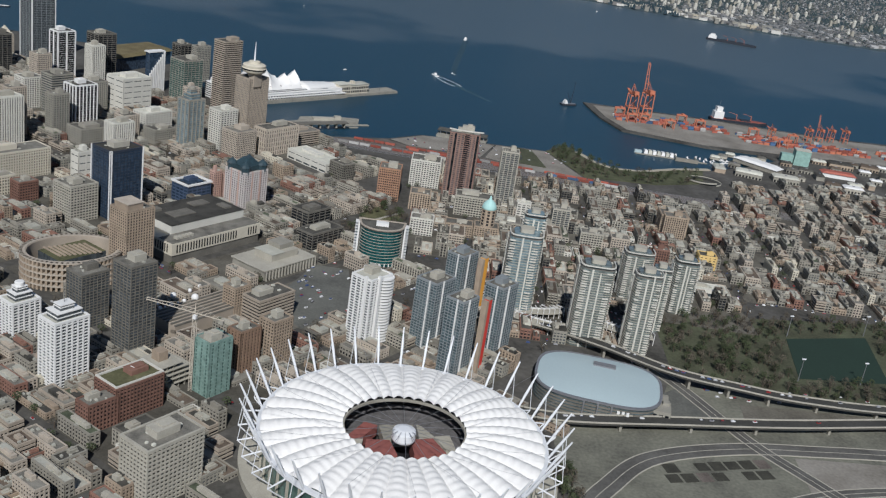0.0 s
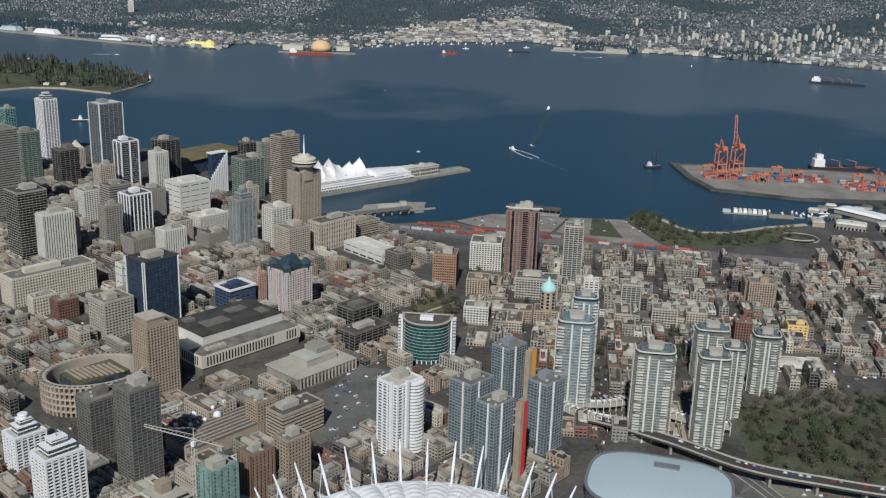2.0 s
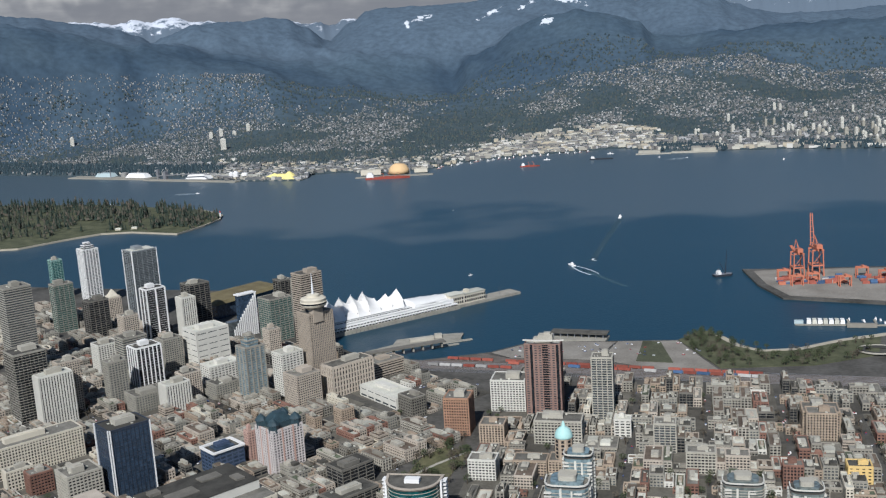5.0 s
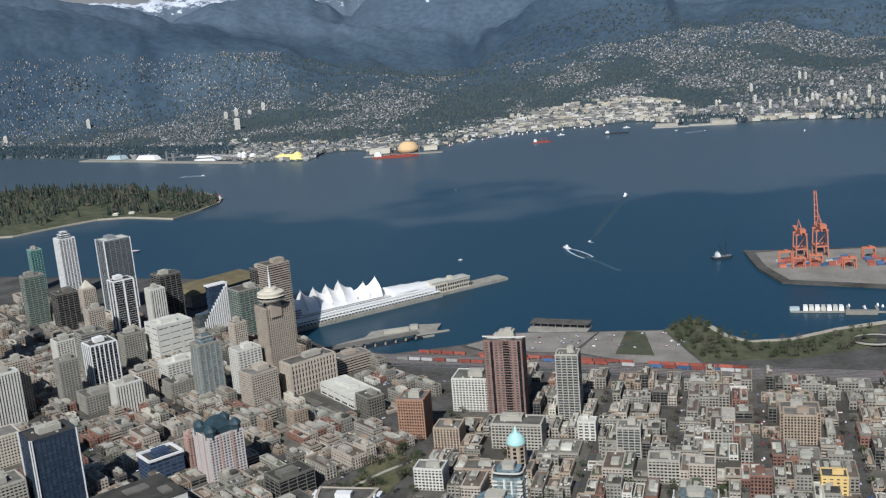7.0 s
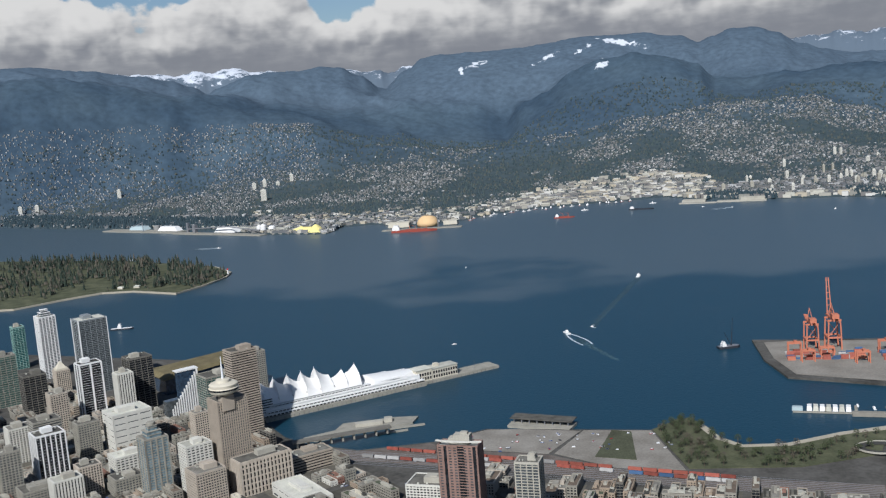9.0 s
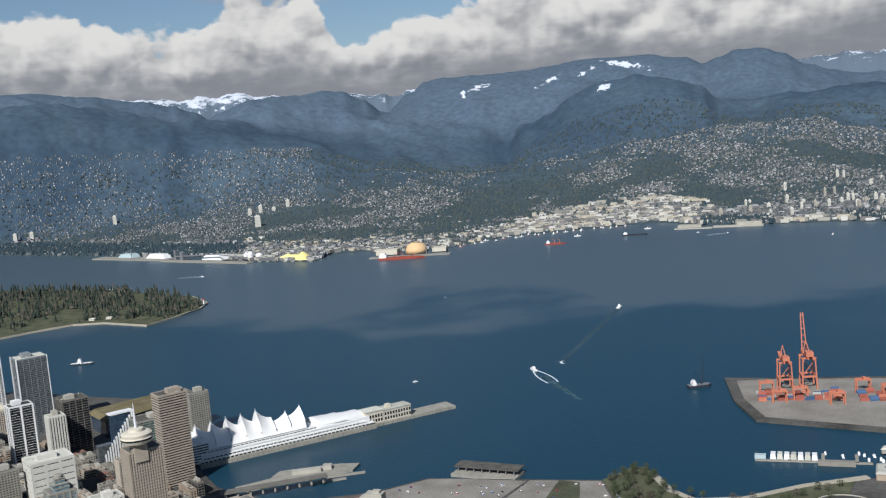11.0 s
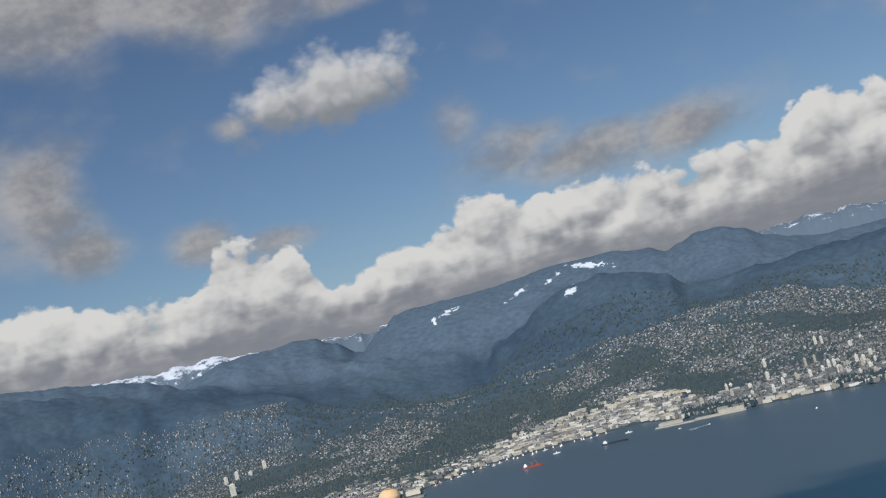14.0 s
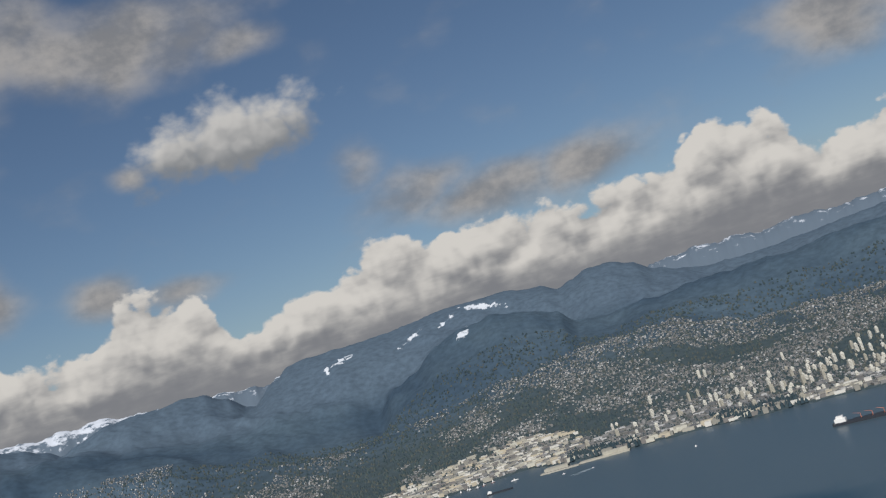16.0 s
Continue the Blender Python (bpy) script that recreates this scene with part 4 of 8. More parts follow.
def north_shore():
    """A fan of ground from the far shore up to the mountains."""
    v, f = [], []
    na, nr = 560, 240
    for i in range(na + 1):
        a = radians(-62 + 112 * i / na)
        for j in range(nr + 1):
            r = 1560 + (4560 - 1560) * j / nr
            x, y = HUB[0] + r * math.sin(a), HUB[1] + r * math.cos(a)
            v.append((x, y, hill(x, y)))
    for i in range(na):
        for j in range(nr):
            o = i * (nr + 1) + j
            f.append((o, o + nr + 1, o + nr + 2, o + 1))
    s = Shape()
    s.v, s.f = v, f
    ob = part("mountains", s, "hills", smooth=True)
    return tagged(ob, "forested mountains with patches of snow, coloured blue-grey with haze", "mountains", kind="structure")


north_shore()
far_range()


# ---- towers downtown and in the east ----
tower("office_tower", -318.2, 803.3, 20.3, 18.3, 73.4, 48, "greyband", "curved grey office tower banded with pale window strips")
tower("condo_tower", -424.4, 1069.5, 11.0, 11.0, 41.9, 48, "teal", "slender green glass condominium tower near the harbour")
tower("office_tower", -353.8, 942.8, 17.6, 12.3, 43.9, 48, "greenglass", "broad grey-green glass office tower")
tower("condo_tower", -370.0, 1034.7, 15.1, 15.1, 58.7, 48, "whitecondo", "tall white condominium tower with balconies by the water")
tower("hotel_tower", -321.0, 974.2, 11.5, 11.5, 21.9, 48, "beige", "beige hotel tower under a pyramid roof")
tower("glass_tower", -292.9, 982.6, 24.4, 19.5, 65.6, 48, "paleglass", "tall pale glass tower with a white side frame")
tower("office_tower", -250.0, 902.1, 17.4, 12.2, 46.4, 48, "darkfin", "dark office tower with white corner fins")
tower("office_tower", -222.2, 929.2, 19.2, 17.3, 43.4, 48, "dark", "dark glass office tower near the waterfront")
tower("office_tower", -222.5, 905.0, 12.0, 12.0, 36.6, 48, "whiterib", "white ribbed office tower")
tower("office_tower", -260.3, 870.5, 12.7, 12.7, 31.0, 48, "beige", "plain beige office tower")
tower("office_tower", -309.0, 914.7, 18.1, 14.5, 34.4, 48, "dark", "low dark green glass office block")
tower("apartment_block", -252.1, 807.7, 17.0, 13.6, 25.2, 48, "whitegrid", "white gridded apartment block")
tower("office_tower", -263.0, 711.6, 21.5, 19.4, 48.5, 48, "blackband", "black office tower with thin pale floor lines")
tower("office_tower", -239.5, 701.7, 22.4, 11.2, 35.0, 48, "whiterib", "white ribbed concrete office tower")
tower("office_tower", -238.5, 719.0, 14.5, 10.1, 38.3, 48, "beige", "beige concrete office tower with plain flanks")
tower("office_tower", -211.9, 735.9, 12.8, 10.2, 32.4, 48, "concrete", "grey concrete office tower")
tower("office_tower", -202.1, 765.5, 18.8, 15.0, 34.7, 48, "blackrib", "black office tower with white vertical ribs")
tower("office_tower", -229.7, 805.3, 19.1, 15.2, 31.0, 48, "greyband", "grey office tower with dark floor bands")
tower("office_building", -201.7, 811.6, 15.1, 12.1, 26.7, 48, "concrete", "plain grey concrete office building")
tower("department_store", -177.2, 825.2, 27.6, 22.1, 30.9, 48, "paleblank", "large pale blank-walled store building")
tower("office_building", -148.8, 774.1, 25.1, 15.1, 17.5, 48, "white", "white office building of medium height")
tower("office_building", -163.7, 721.2, 17.2, 12.0, 20.6, 48, "whiterib", "bright white ribbed office building")
tower("office_building", -163.0, 745.2, 13.9, 11.1, 20.0, 48, "beige", "beige masonry office building")
tower("glass_tower", -140.6, 894.8, 21.1, 19.0, 36.3, 48, "greenglass", "dark green glass office tower by the harbour")
tower("glass_tower", -157.5, 981.0, 13.0, 13.0, 32.2, 48, "dark", "slim dark glass tower with a round roof drum")
tower("office_tower", -137.8, 970.1, 15.4, 9.2, 34.5, 48, "concrete", "grey slab office tower behind the harbour")
tower("office_tower", -101.8, 858.3, 19.5, 13.7, 64.1, 48, "brownband", "tall brown concrete office tower by the rail station")
tower("office_tower", -115.7, 744.3, 14.9, 13.4, 38.3, 48, "palegreen", "pale green glass office tower")
tower("office_tower", -127.8, 835.7, 9.8, 9.8, 25.0, 48, "beige", "small beige office tower")
tower("office_building", -91.9, 752.4, 16.7, 13.3, 31.0, 48, "white", "white stepped office building")
tower("office_building", -77.4, 733.2, 18.8, 16.9, 21.6, 48, "beige", "beige masonry building with a green copper roof")
tower("station_building", -50.8, 756.5, 34.2, 13.7, 21.6, 48, "beigecol", "long beige building with tall pilasters")
tower("office_building", -139.4, 748.8, 18.1, 14.5, 11.5, 48, "concrete", "low grey rounded office building")
tower("glass_tower", -137.7, 583.6, 23.6, 18.9, 43.3, 48, "navy", "dark navy glass office tower with white corner lines")
tower("office_building", -97.0, 620.8, 19.3, 15.5, 13.3, 48, "bluewhite", "low blue building with a white roof rim")
ob = tower("brick_tower", -111.5, 493.5, 17.4, 14.0, 38.5, 48, "tan", "tan brick residential tower with stepped top")
part("stepped_top", Shape().cbox(-2.5, 0, 38.6, 10, 11, 3.4), "tan_brick", ob)
part("top_cornice", Shape().cbox(-2.5, 0, 42.0, 10.8, 11.8, 0.5), "beige", ob)
tower("office_building", -158.6, 569.1, 18.4, 16.6, 22.8, 48, "concretegrid", "concrete gridded office block")
tower("hotel_building", -217.7, 628.8, 55.3, 16.6, 18.7, 48, "creamgrid", "long cream building with rows of windows")
tower("courthouse", -210.4, 597.2, 14.7, 7.3, 12.1, 48, "creamgrid", "low cream building with columns")
tower("brick_building", -195.0, 591.9, 12.5, 10.0, 12.4, 48, "redbrick", "red brick low-rise building")
tower("office_building", -171.7, 642.2, 11.8, 8.2, 19.5, 48, "paleblank", "pale grey blank-walled building")
tower("office_building", -185.8, 731.3, 29.6, 17.7, 12.1, 48, "concrete", "low concrete office building with roof plant")
tower("apartment_block", -82.8, 630.8, 5.2, 5.2, 19.4, 48, "pinkgrid", "pinkish rendered apartment block")
tower("apartment_block", -74.7, 635.1, 7.1, 7.1, 16.8, 48, "pinkgrid", "pinkish apartment block beside its twin")
tower("condo_tower", -119.5, 428.8, 15.0, 12.0, 28.0, 48, "darkcondo", "dark grey glass condominium tower by the library")
tower("condo_tower", -92.5, 399.2, 14.0, 12.6, 47.5, 48, "darkcondo", "tall dark grey glass condominium tower")
tower("condo_tower", -116.4, 371.8, 16.2, 11.4, 30.8, 48, "whitecondo", "white condominium tower with blue glass")
tower("condo_tower", -145.0, 408.0, 13.7, 11.0, 19.9, 48, "whitecondo", "white condominium tower with stepped roof")
tower("condo_tower", -53.7, 373.3, 12.7, 10.1, 26.3, 48, "greenwrap", "unfinished tower wrapped in green netting")
tower("apartment_block", -42.0, 393.5, 11.9, 8.4, 22.5, 48, "brownbrick", "brown brick apartment tower with vertical ribs")
tower("apartment_block", -28.3, 403.4, 11.7, 9.3, 24.4, 48, "tan", "tan apartment tower with rounded corners")
tower("apartment_block", -50.8, 452.7, 10.3, 8.3, 17.1, 48, "tan", "small tan apartment block")
tower("office_building", -34.5, 452.7, 24.4, 12.2, 14.2, 48, "brownband", "brown banded office slab")
tower("brick_building", -84.9, 352.3, 23.6, 14.1, 15.8, 48, "redbrick", "red brick warehouse with pale parapets")
tower("brick_building", -94.6, 336.7, 13.7, 8.2, 12.9, 48, "redbrick", "small red brick warehouse")
tower("office_building", -62.6, 296.2, 25.2, 15.1, 24.9, 48, "concretegrid", "concrete office block with open gallery facade")
tower("office_building", -77.5, 327.3, 15.8, 7.9, 7.7, 48, "darkroof", "low building with a dark flat roof")
tower("office_building", -17.4, 599.8, 21.1, 14.8, 11.8, 48, "dark", "low black glass office building")
tower("office_building", -10.8, 566.0, 27.5, 13.7, 10.6, 48, "dark", "long low black building")
tower("glass_tower", 48.7, 441.6, 15.8, 12.7, 36.3, 48, "blueglass", "blue glass residential tower with pale fins")
tower("glass_tower", 69.4, 497.4, 14.0, 11.2, 30.4, 48, "blueglass", "blue glass residential tower beside an orange strip")
tower("glass_tower", 57.8, 406.3, 12.6, 10.1, 42.3, 48, "blueglass", "front blue glass residential tower")
tower("glass_tower", 83.5, 445.2, 13.7, 11.0, 35.2, 48, "blueglass", "blue glass residential tower by the viaduct")
tower("glass_tower", 102.4, 494.1, 18.8, 16.9, 45.8, -7, "paleblue", "tall pale blue glass tower with stepped crown")
tower("condo_tower", 135.5, 459.1, 18.6, 14.9, 45.0, -7, "aquacondo", "pale green-grey condominium tower with balconies")
tower("condo_tower", 162.4, 453.8, 14.8, 13.3, 44.7, -7, "aquacondo", "pale green-grey condominium tower with drum top")
tower("condo_tower", 181.1, 485.9, 11.2, 11.2, 36.1, -7, "aquacondo", "pale green-grey condominium tower joined to a podium")
tower("condo_tower", 206.3, 515.0, 14.3, 12.8, 32.2, -7, "aquacondo", "white and green stepped condominium tower")
tower("condo_tower", 181.7, 530.9, 18.3, 14.6, 28.8, -7, "aquacondo", "grey-green glass condominium tower")
tower("brick_tower", 88.6, 693.3, 22.0, 9.9, 49.4, -7, "redbrown", "tall red-brown brick residential tower")
tower("condo_tower", 124.6, 694.2, 12.6, 10.7, 39.7, -7, "greyglass", "slim grey glass condominium tower with pale balcony frames")
tower("brick_building", 36.1, 674.0, 15.3, 15.3, 23.3, -7, "orangebrick", "orange brick heritage office building")
tower("office_building", 65.4, 715.1, 22.0, 17.6, 20.6, -7, "whitegrid", "white-fronted mid-rise office building")
tower("office_building", 55.9, 605.2, 15.0, 10.5, 11.5, -7, "whitegrid", "white framed heritage office building")
tower("brick_building", 58.1, 657.4, 14.4, 13.0, 12.1, -7, "tan", "tan brick heritage building")
tower("parking_garage", 97.1, 656.0, 27.4, 13.7, 14.2, -7, "concretegrid", "concrete parking garage with long open floors")
tower("brick_building", 249.3, 590.3, 11.8, 9.5, 11.2, -7, "yellow", "bright yellow rendered building")
tower("apartment_block", 245.7, 654.2, 16.2, 11.3, 16.2, -7, "tan", "tan brick apartment building")
tower("brick_building", 216.2, 588.4, 9.8, 7.8, 12.7, -7, "redbrick", "red brick apartment building")
tower("apartment_block", 190.7, 601.6, 12.3, 9.8, 13.2, -7, "beige", "beige masonry apartment building")
tower("apartment_block", 134.6, 663.3, 9.7, 7.8, 10.6, -7, "white", "white low apartment building")
tower("brick_building", 81.7, 611.7, 18.3, 11.0, 8.1, -7, "tan", "tan brick heritage warehouse")
tower("apartment_block", 247.2, 663.0, 20.1, 16.1, 14.9, -7, "tan", "tan apartment building with bay fronts")

tower("market_hall", -18.0, 735.0, 44.0, 19.0, 7.5, -46, "paleblank", "long low pale hall with a flat roof")
tower("office_building", 2.0, 706.0, 15.0, 11.0, 13.0, -46, "grey", "plain grey office block with a blank flank")
tower("brick_building", -40.0, 690.0, 9.0, 9.0, 11.0, 48, "tan", "small round-cornered tan brick block")
tower("store_building", -33.0, 790.0, 30.0, 14.0, 11.0, 44, "brownband", "brown masonry block beside the rail yard")
tower("supermarket", 228.0, 547.0, 30.0, 11.0, 5.0, -7, "paleblank", "low pale store with a white roof")
tower("apartment_block", 157.0, 640.0, 12.0, 11.0, 17.0, -7, "greyglass", "grey glass mid-rise with pale balcony frames")
tower("apartment_block", 173.0, 610.0, 15.0, 10.0, 12.0, -7, "concretegrid", "pale concrete mid-rise with deep window grid")

# ---- the stadium ----
def ellipse(a, b, n=72, start=0.0):
    return [(a * math.cos(2 * math.pi * (i + start) / n), b * math.sin(2 * math.pi * (i + start) / n)) for i in range(n)]


def ring(s, outer, inner, z0, z1):
    """A ring between two outlines of equal count."""
    n, k = len(s.v), len(outer)
    for pts, z in ((outer, z0), (outer, z1), (inner, z1), (inner, z0)):
        s.v += [(x, y, z) for x, y in pts]
    for i in range(k):
        j = (i + 1) % k
        for a in range(4):
            b = (a + 1) % 4
            s.f.append((n + a * k + i, n + a * k + j, n + b * k + j, n + b * k + i))
    return s


def stadium():
    ob = thing("stadium", 28.5, 322, 1.6, 9, "round stadium with white fabric roof, masts and open middle", "stadium")
    A, B, ia, ib, zo, zi = 58.0, 57.0, 24.8, 23.0, 16.5, 18.6
    part("podium", ring(Shape(), ellipse(A + 7, B + 7), ellipse(A - 4, B - 4), 0, 3.2), "pale_concrete", ob)
    part("outer_wall", ring(Shape(), ellipse(A - 1.5, B - 1.5), ellipse(A - 3, B - 3), 3.2, zo - 0.4), "glass_green", ob)
    for i in range(54):
        a = 2 * math.pi * (i + 0.5) / 54
        part("rib", Shape().cbox((A - 1) * math.cos(a), (B - 1) * math.sin(a), 3.2, 0.8, 0.8, zo - 4, math.degrees(a)), "pale_concrete", ob)
    part("compression_ring", ring(Shape(), ellipse(A + 0.9, B + 0.9), ellipse(A - 0.9, B - 0.9), zo - 0.4, zo + 1.0), "steel_white", ob)
    part("inner_ring", ring(Shape(), ellipse(ia + 0.4, ib + 0.4), ellipse(ia - 0.4, ib - 0.4), zi - 0.5, zi + 0.6), "concrete", ob)
    n = 36
    for i in range(n):
        s, rows, cols = Shape(), 40, 6
        for r in range(rows + 1):
            t = r / rows
            for c in range(cols + 1):
                u = c / cols
                a = 2 * math.pi * (i + u) / n
                x = (A - 0.6 + (ia - A + 0.9) * t) * math.cos(a)
                y = (B - 0.6 + (ib - B + 0.9) * t) * math.sin(a)
                arch = 1 - (2 * u - 1) ** 2
                z = zo + 0.5 + (zi - zo) * t + 2.2 * math.sin(math.pi * t) * 0.7 + arch * (1.35 - 0.5 * t) + 0.5 * abs(math.sin(t * math.pi * 8.5)) * (0.25 + arch * 0.75)
                s.v.append((x, y, z))
        for r in range(rows):
            for c in range(cols):
                o = r * (cols + 1) + c
                s.f.append((o, o + cols + 1, o + cols + 2, o + 1))
        part("roof_panel", s, "membrane", ob, smooth=True)
        a = 2 * math.pi * i / n
        ca, sa = math.cos(a), math.sin(a)
        foot = Vector((A * ca, B * sa, zo - 1))
        tip = Vector(((A + 8.5) * ca, (B + 8.5) * sa, zo + 16))
        m = part("mast", Shape().tube(foot, foot.lerp(tip, 0.5), 0.42, 0.62, 8).tube(foot.lerp(tip, 0.5), tip, 0.62, 0.3, 8), "steel_white", ob)
        heel = Vector(((A + 8.0) * ca, (B + 8.0) * sa, zo - 2.5))
        part("outrigger", Shape().tube(foot, heel, 0.4, 0.3, 6).tube(heel, foot.lerp(tip, 0.72), 0.16, 0.16, 5).tube(heel, ((A - 1) * ca, (B - 1) * sa, 6), 0.28, 0.28, 5), "steel_white", m)
        if i % 2 == 0:
            part("cable", Shape().tube(tip, ((ia + 1) * ca, (ib + 1) * sa, zi + 0.6), 0.05, 0.05, 4), "steel_grey", m)
    part("field", Shape().prism(ellipse(24, 21, 40), 0.02, 0.4), "black_panel", ob)
    tiers = Shape()
    prof, z, r = [], 0.6, 25.0
    for _ in range(11):
        prof += [(r, z), (r, z + 1.15)]
        r, z = r + 2.9, z + 1.15
    tiers.lathe(prof + [(A - 4, zo - 2)], sides=64, squash=B / A)
    tiers.f = tiers.f[:-2]
    part("seating_bowl", tiers, "seat_grey", ob)
    part("video_hub", Shape().lathe([(2.0, 13.5), (4.6, 13.8), (4.9, 14.6), (4.6, 17.2), (4.9, 17.4), (4.6, 18.2), (2.5, 18.8)], sides=28), "steel_white", ob, smooth=False)
    for i in range(18):
        a = 2 * math.pi * i / 18
        part("hub_cable", Shape().tube((4.4 * math.cos(a), 4.4 * math.sin(a), 19.5), ((ia - 0.5) * math.cos(a), (ib - 0.5) * math.sin(a), zi), 0.1, 0.1, 4), "steel_grey", ob)
    for pts, z, m, nm in (([(-17, -6), (-3.5, -7), (-4.5, 4), (-14, 5)], 11, "seat_red", "seat_block"), ([(3.5, -7), (17, -6), (14, 5), (4.5, 4)], 11, "seat_red", "seat_block"),
                          ([(-23, 7), (-16, 7), (-7, 17), (-12, 20)], 10, "seat_red", "seat_block"), ([(-21, -3), (-18, -3), (-15, 6), (-22, 6)], 10.5, "pale_concrete", "stage_side"),
                          ([(18, -3), (22, -3), (22, 8), (15, 7)], 10.5, "pale_concrete", "stage_side"), ([(-6, 8), (6, 8), (9, 19), (-6, 19)], 9, "concrete", "stage_floor"), ([(9, 8), (16, 8), (12, 17), (10, 18)], 9.5, "pale_concrete", "stage_floor")):
        part(nm, Shape().prism(pts, 5.0, z), m, ob)
    FOOTPRINTS.append((30, 327, 74))


stadium()


# ---- the arena beside it ----
def rounded(a, b, power=3.2, n=56):
    out = []
    for i in range(n):
        t = 2 * math.pi * i / n
        c, s = math.cos(t), math.sin(t)
        out.append((a * abs(c) ** (2 / power) * (1 if c > 0 else -1), b * abs(s) ** (2 / power) * (1 if s > 0 else -1)))
    return out


def arena():
    ob = thing("arena", 129, 398.5, 1.6, -16, "low arena with a rounded pale blue roof", "arena")
    a, b = 30.5, 24.0
    part("wall", Shape().prism(rounded(a, b), 0, 8.6), "dark_concrete", ob)
    s = Shape()
    for k in range(5):
        ring(s, rounded(a + 0.25, b + 0.25), rounded(a - 0.3, b - 0.3), 1.2 + k * 1.6, 1.5 + k * 1.6)
    part("band_facing", s, "glass_blue", ob, kind="stuff")
    part("cornice", ring(Shape(), rounded(a + 0.7, b + 0.7), rounded(a - 0.6, b - 0.6), 8.6, 9.5), "steel_grey", ob)
    s = Shape()
    rows = [(1 - 0.012 - (k / 10) ** 1.0 * 0.985, 9.3 + 2.0 * (1 - (1 - k / 10) ** 2.4)) for k in range(10)]
    for f, z in rows:
        s.v += [(x * f, y * f, z) for x, y in rounded(a, b)]
    for j in range(len(rows) - 1):
        for i in range(56):
            o, q = j * 56 + i, j * 56 + (i + 1) % 56
            s.f.append((o, q, q + 56, o + 56))
    s.f.append(tuple((len(rows) - 1) * 56 + i for i in range(56)))
    part("roof", s, "membrane_blue", ob, smooth=True)
    part("roof_vent", Shape().cbox(2, 12, 10.6, 11, 4.2, 1.1), "steel_grey", ob)
    for i in range(12):
        t = radians(200 + i * 12)
        part("pilaster", Shape().cbox((a + 0.4) * math.cos(t) * 1.02, (b + 0.4) * math.sin(t) * 1.02, 0, 0.7, 0.7, 8.6, math.degrees(t)), "steel_grey", ob)
    for z in range(3):
        part("bright_sign_panel", Shape().cbox(11 + z * 2.2, -b + 0.2, 4.2, 1.3, 0.6, 2.6, 12), "white_paint", ob)
    part("annexe", Shape().cbox(31, -11, 0, 9, 11, 7.5).cbox(31, 2, 0, 8, 10, 5).cbox(33, -8, 7.5, 3, 3, 1.4), "concrete", ob)
    s = Shape()
    for r in range(2):
        for c in range(3):
            s.cbox(28.2 + c * 2.8, -16.7, 1 + r * 3, 1.7, 0.4, 1.9)
    part("window_facing", s, "glass_dark", ob, kind="stuff")
    part("loading_deck", Shape().cbox(-10, 24, 0, 28, 6, 4.5).cbox(12, 23, 0, 12, 6, 6), "concrete", ob)
    FOOTPRINTS.append((128, 398, 44))


arena()


# ---- large single buildings ----
def lookout_tower():
    ob = thing("lookout_tower", -73, 765, 1.6, 48, "brown concrete tower topped by a round white lookout and mast", "tower")
    facade(ob, 19.5, 15.5, 56, "lookout", seed=3, roof_plant=False)
    part("stair_shaft", Shape().cbox(-3, -6, 50, 8, 6, 9.5), "brown_concrete", ob)
    part("lookout_disc", Shape().lathe([(3.5, 57), (5, 59.5), (8.6, 61.3), (9.4, 62.8), (9.4, 64.2), (8.7, 64.6), (9.0, 66.4), (7.6, 67.2), (4.6, 67.6), (4.4, 69.2), (2.2, 69.6)], -3, -4, sides=36), "cream", ob)
    part("window_band", Shape().lathe([(9.42, 62.9), (9.42, 64.0)], -3, -4, sides=36), "glass_dark", ob)
    part("mast", Shape().tube((-3, -4, 69), (-3, -4, 77), 0.8, 0.6, 8).tube((-3, -4, 77), (-3, -4, 84), 0.5, 0.15, 6), "steel_white", ob)
    FOOTPRINTS.append((-73, 765, 14))


def crowned_tower():
    ob = thing("office_tower", -62, 620.6, 1.6, 48, "white gridded office tower with a dark green stepped crown", "office tower", "downtown towers")
    facade(ob, 19.8, 17.8, 26.7, "crowngrid", seed=8, roof_plant=False)
    for x, y in ((-7.4, -6.4), (7.4, -6.4), (-7.4, 6.4), (7.4, 6.4)):
        part("turret", Shape().lathe([(3.1, 25.5), (3.1, 29.8), (3.6, 30.0), (2.6, 31.6), (0.3, 33.6)], x, y, sides=8), "dark_copper", ob, "dark green pointed turret")
    part("crown", Shape().cbox(0, 0, 26.8, 15, 13, 3.2).prism([(-6.5, -5.5), (6.5, -5.5), (6.5, 5.5), (-6.5, 5.5)], 30, 34.5, 0.6), "dark_copper", ob, "dark green metal crown")
    for x, y, w, d in ((-10, -3.4, 0.7, 1.0), (-10, 3.4, 0.7, 1.0), (-3.6, -9.1, 1.0, 0.7), (3.6, -9.1, 1.0, 0.7)):
        part("rib", Shape().cbox(x, y, 0, w, d, 27.5), "pink_render", ob)
    FOOTPRINTS.append((-62, 620, 13))


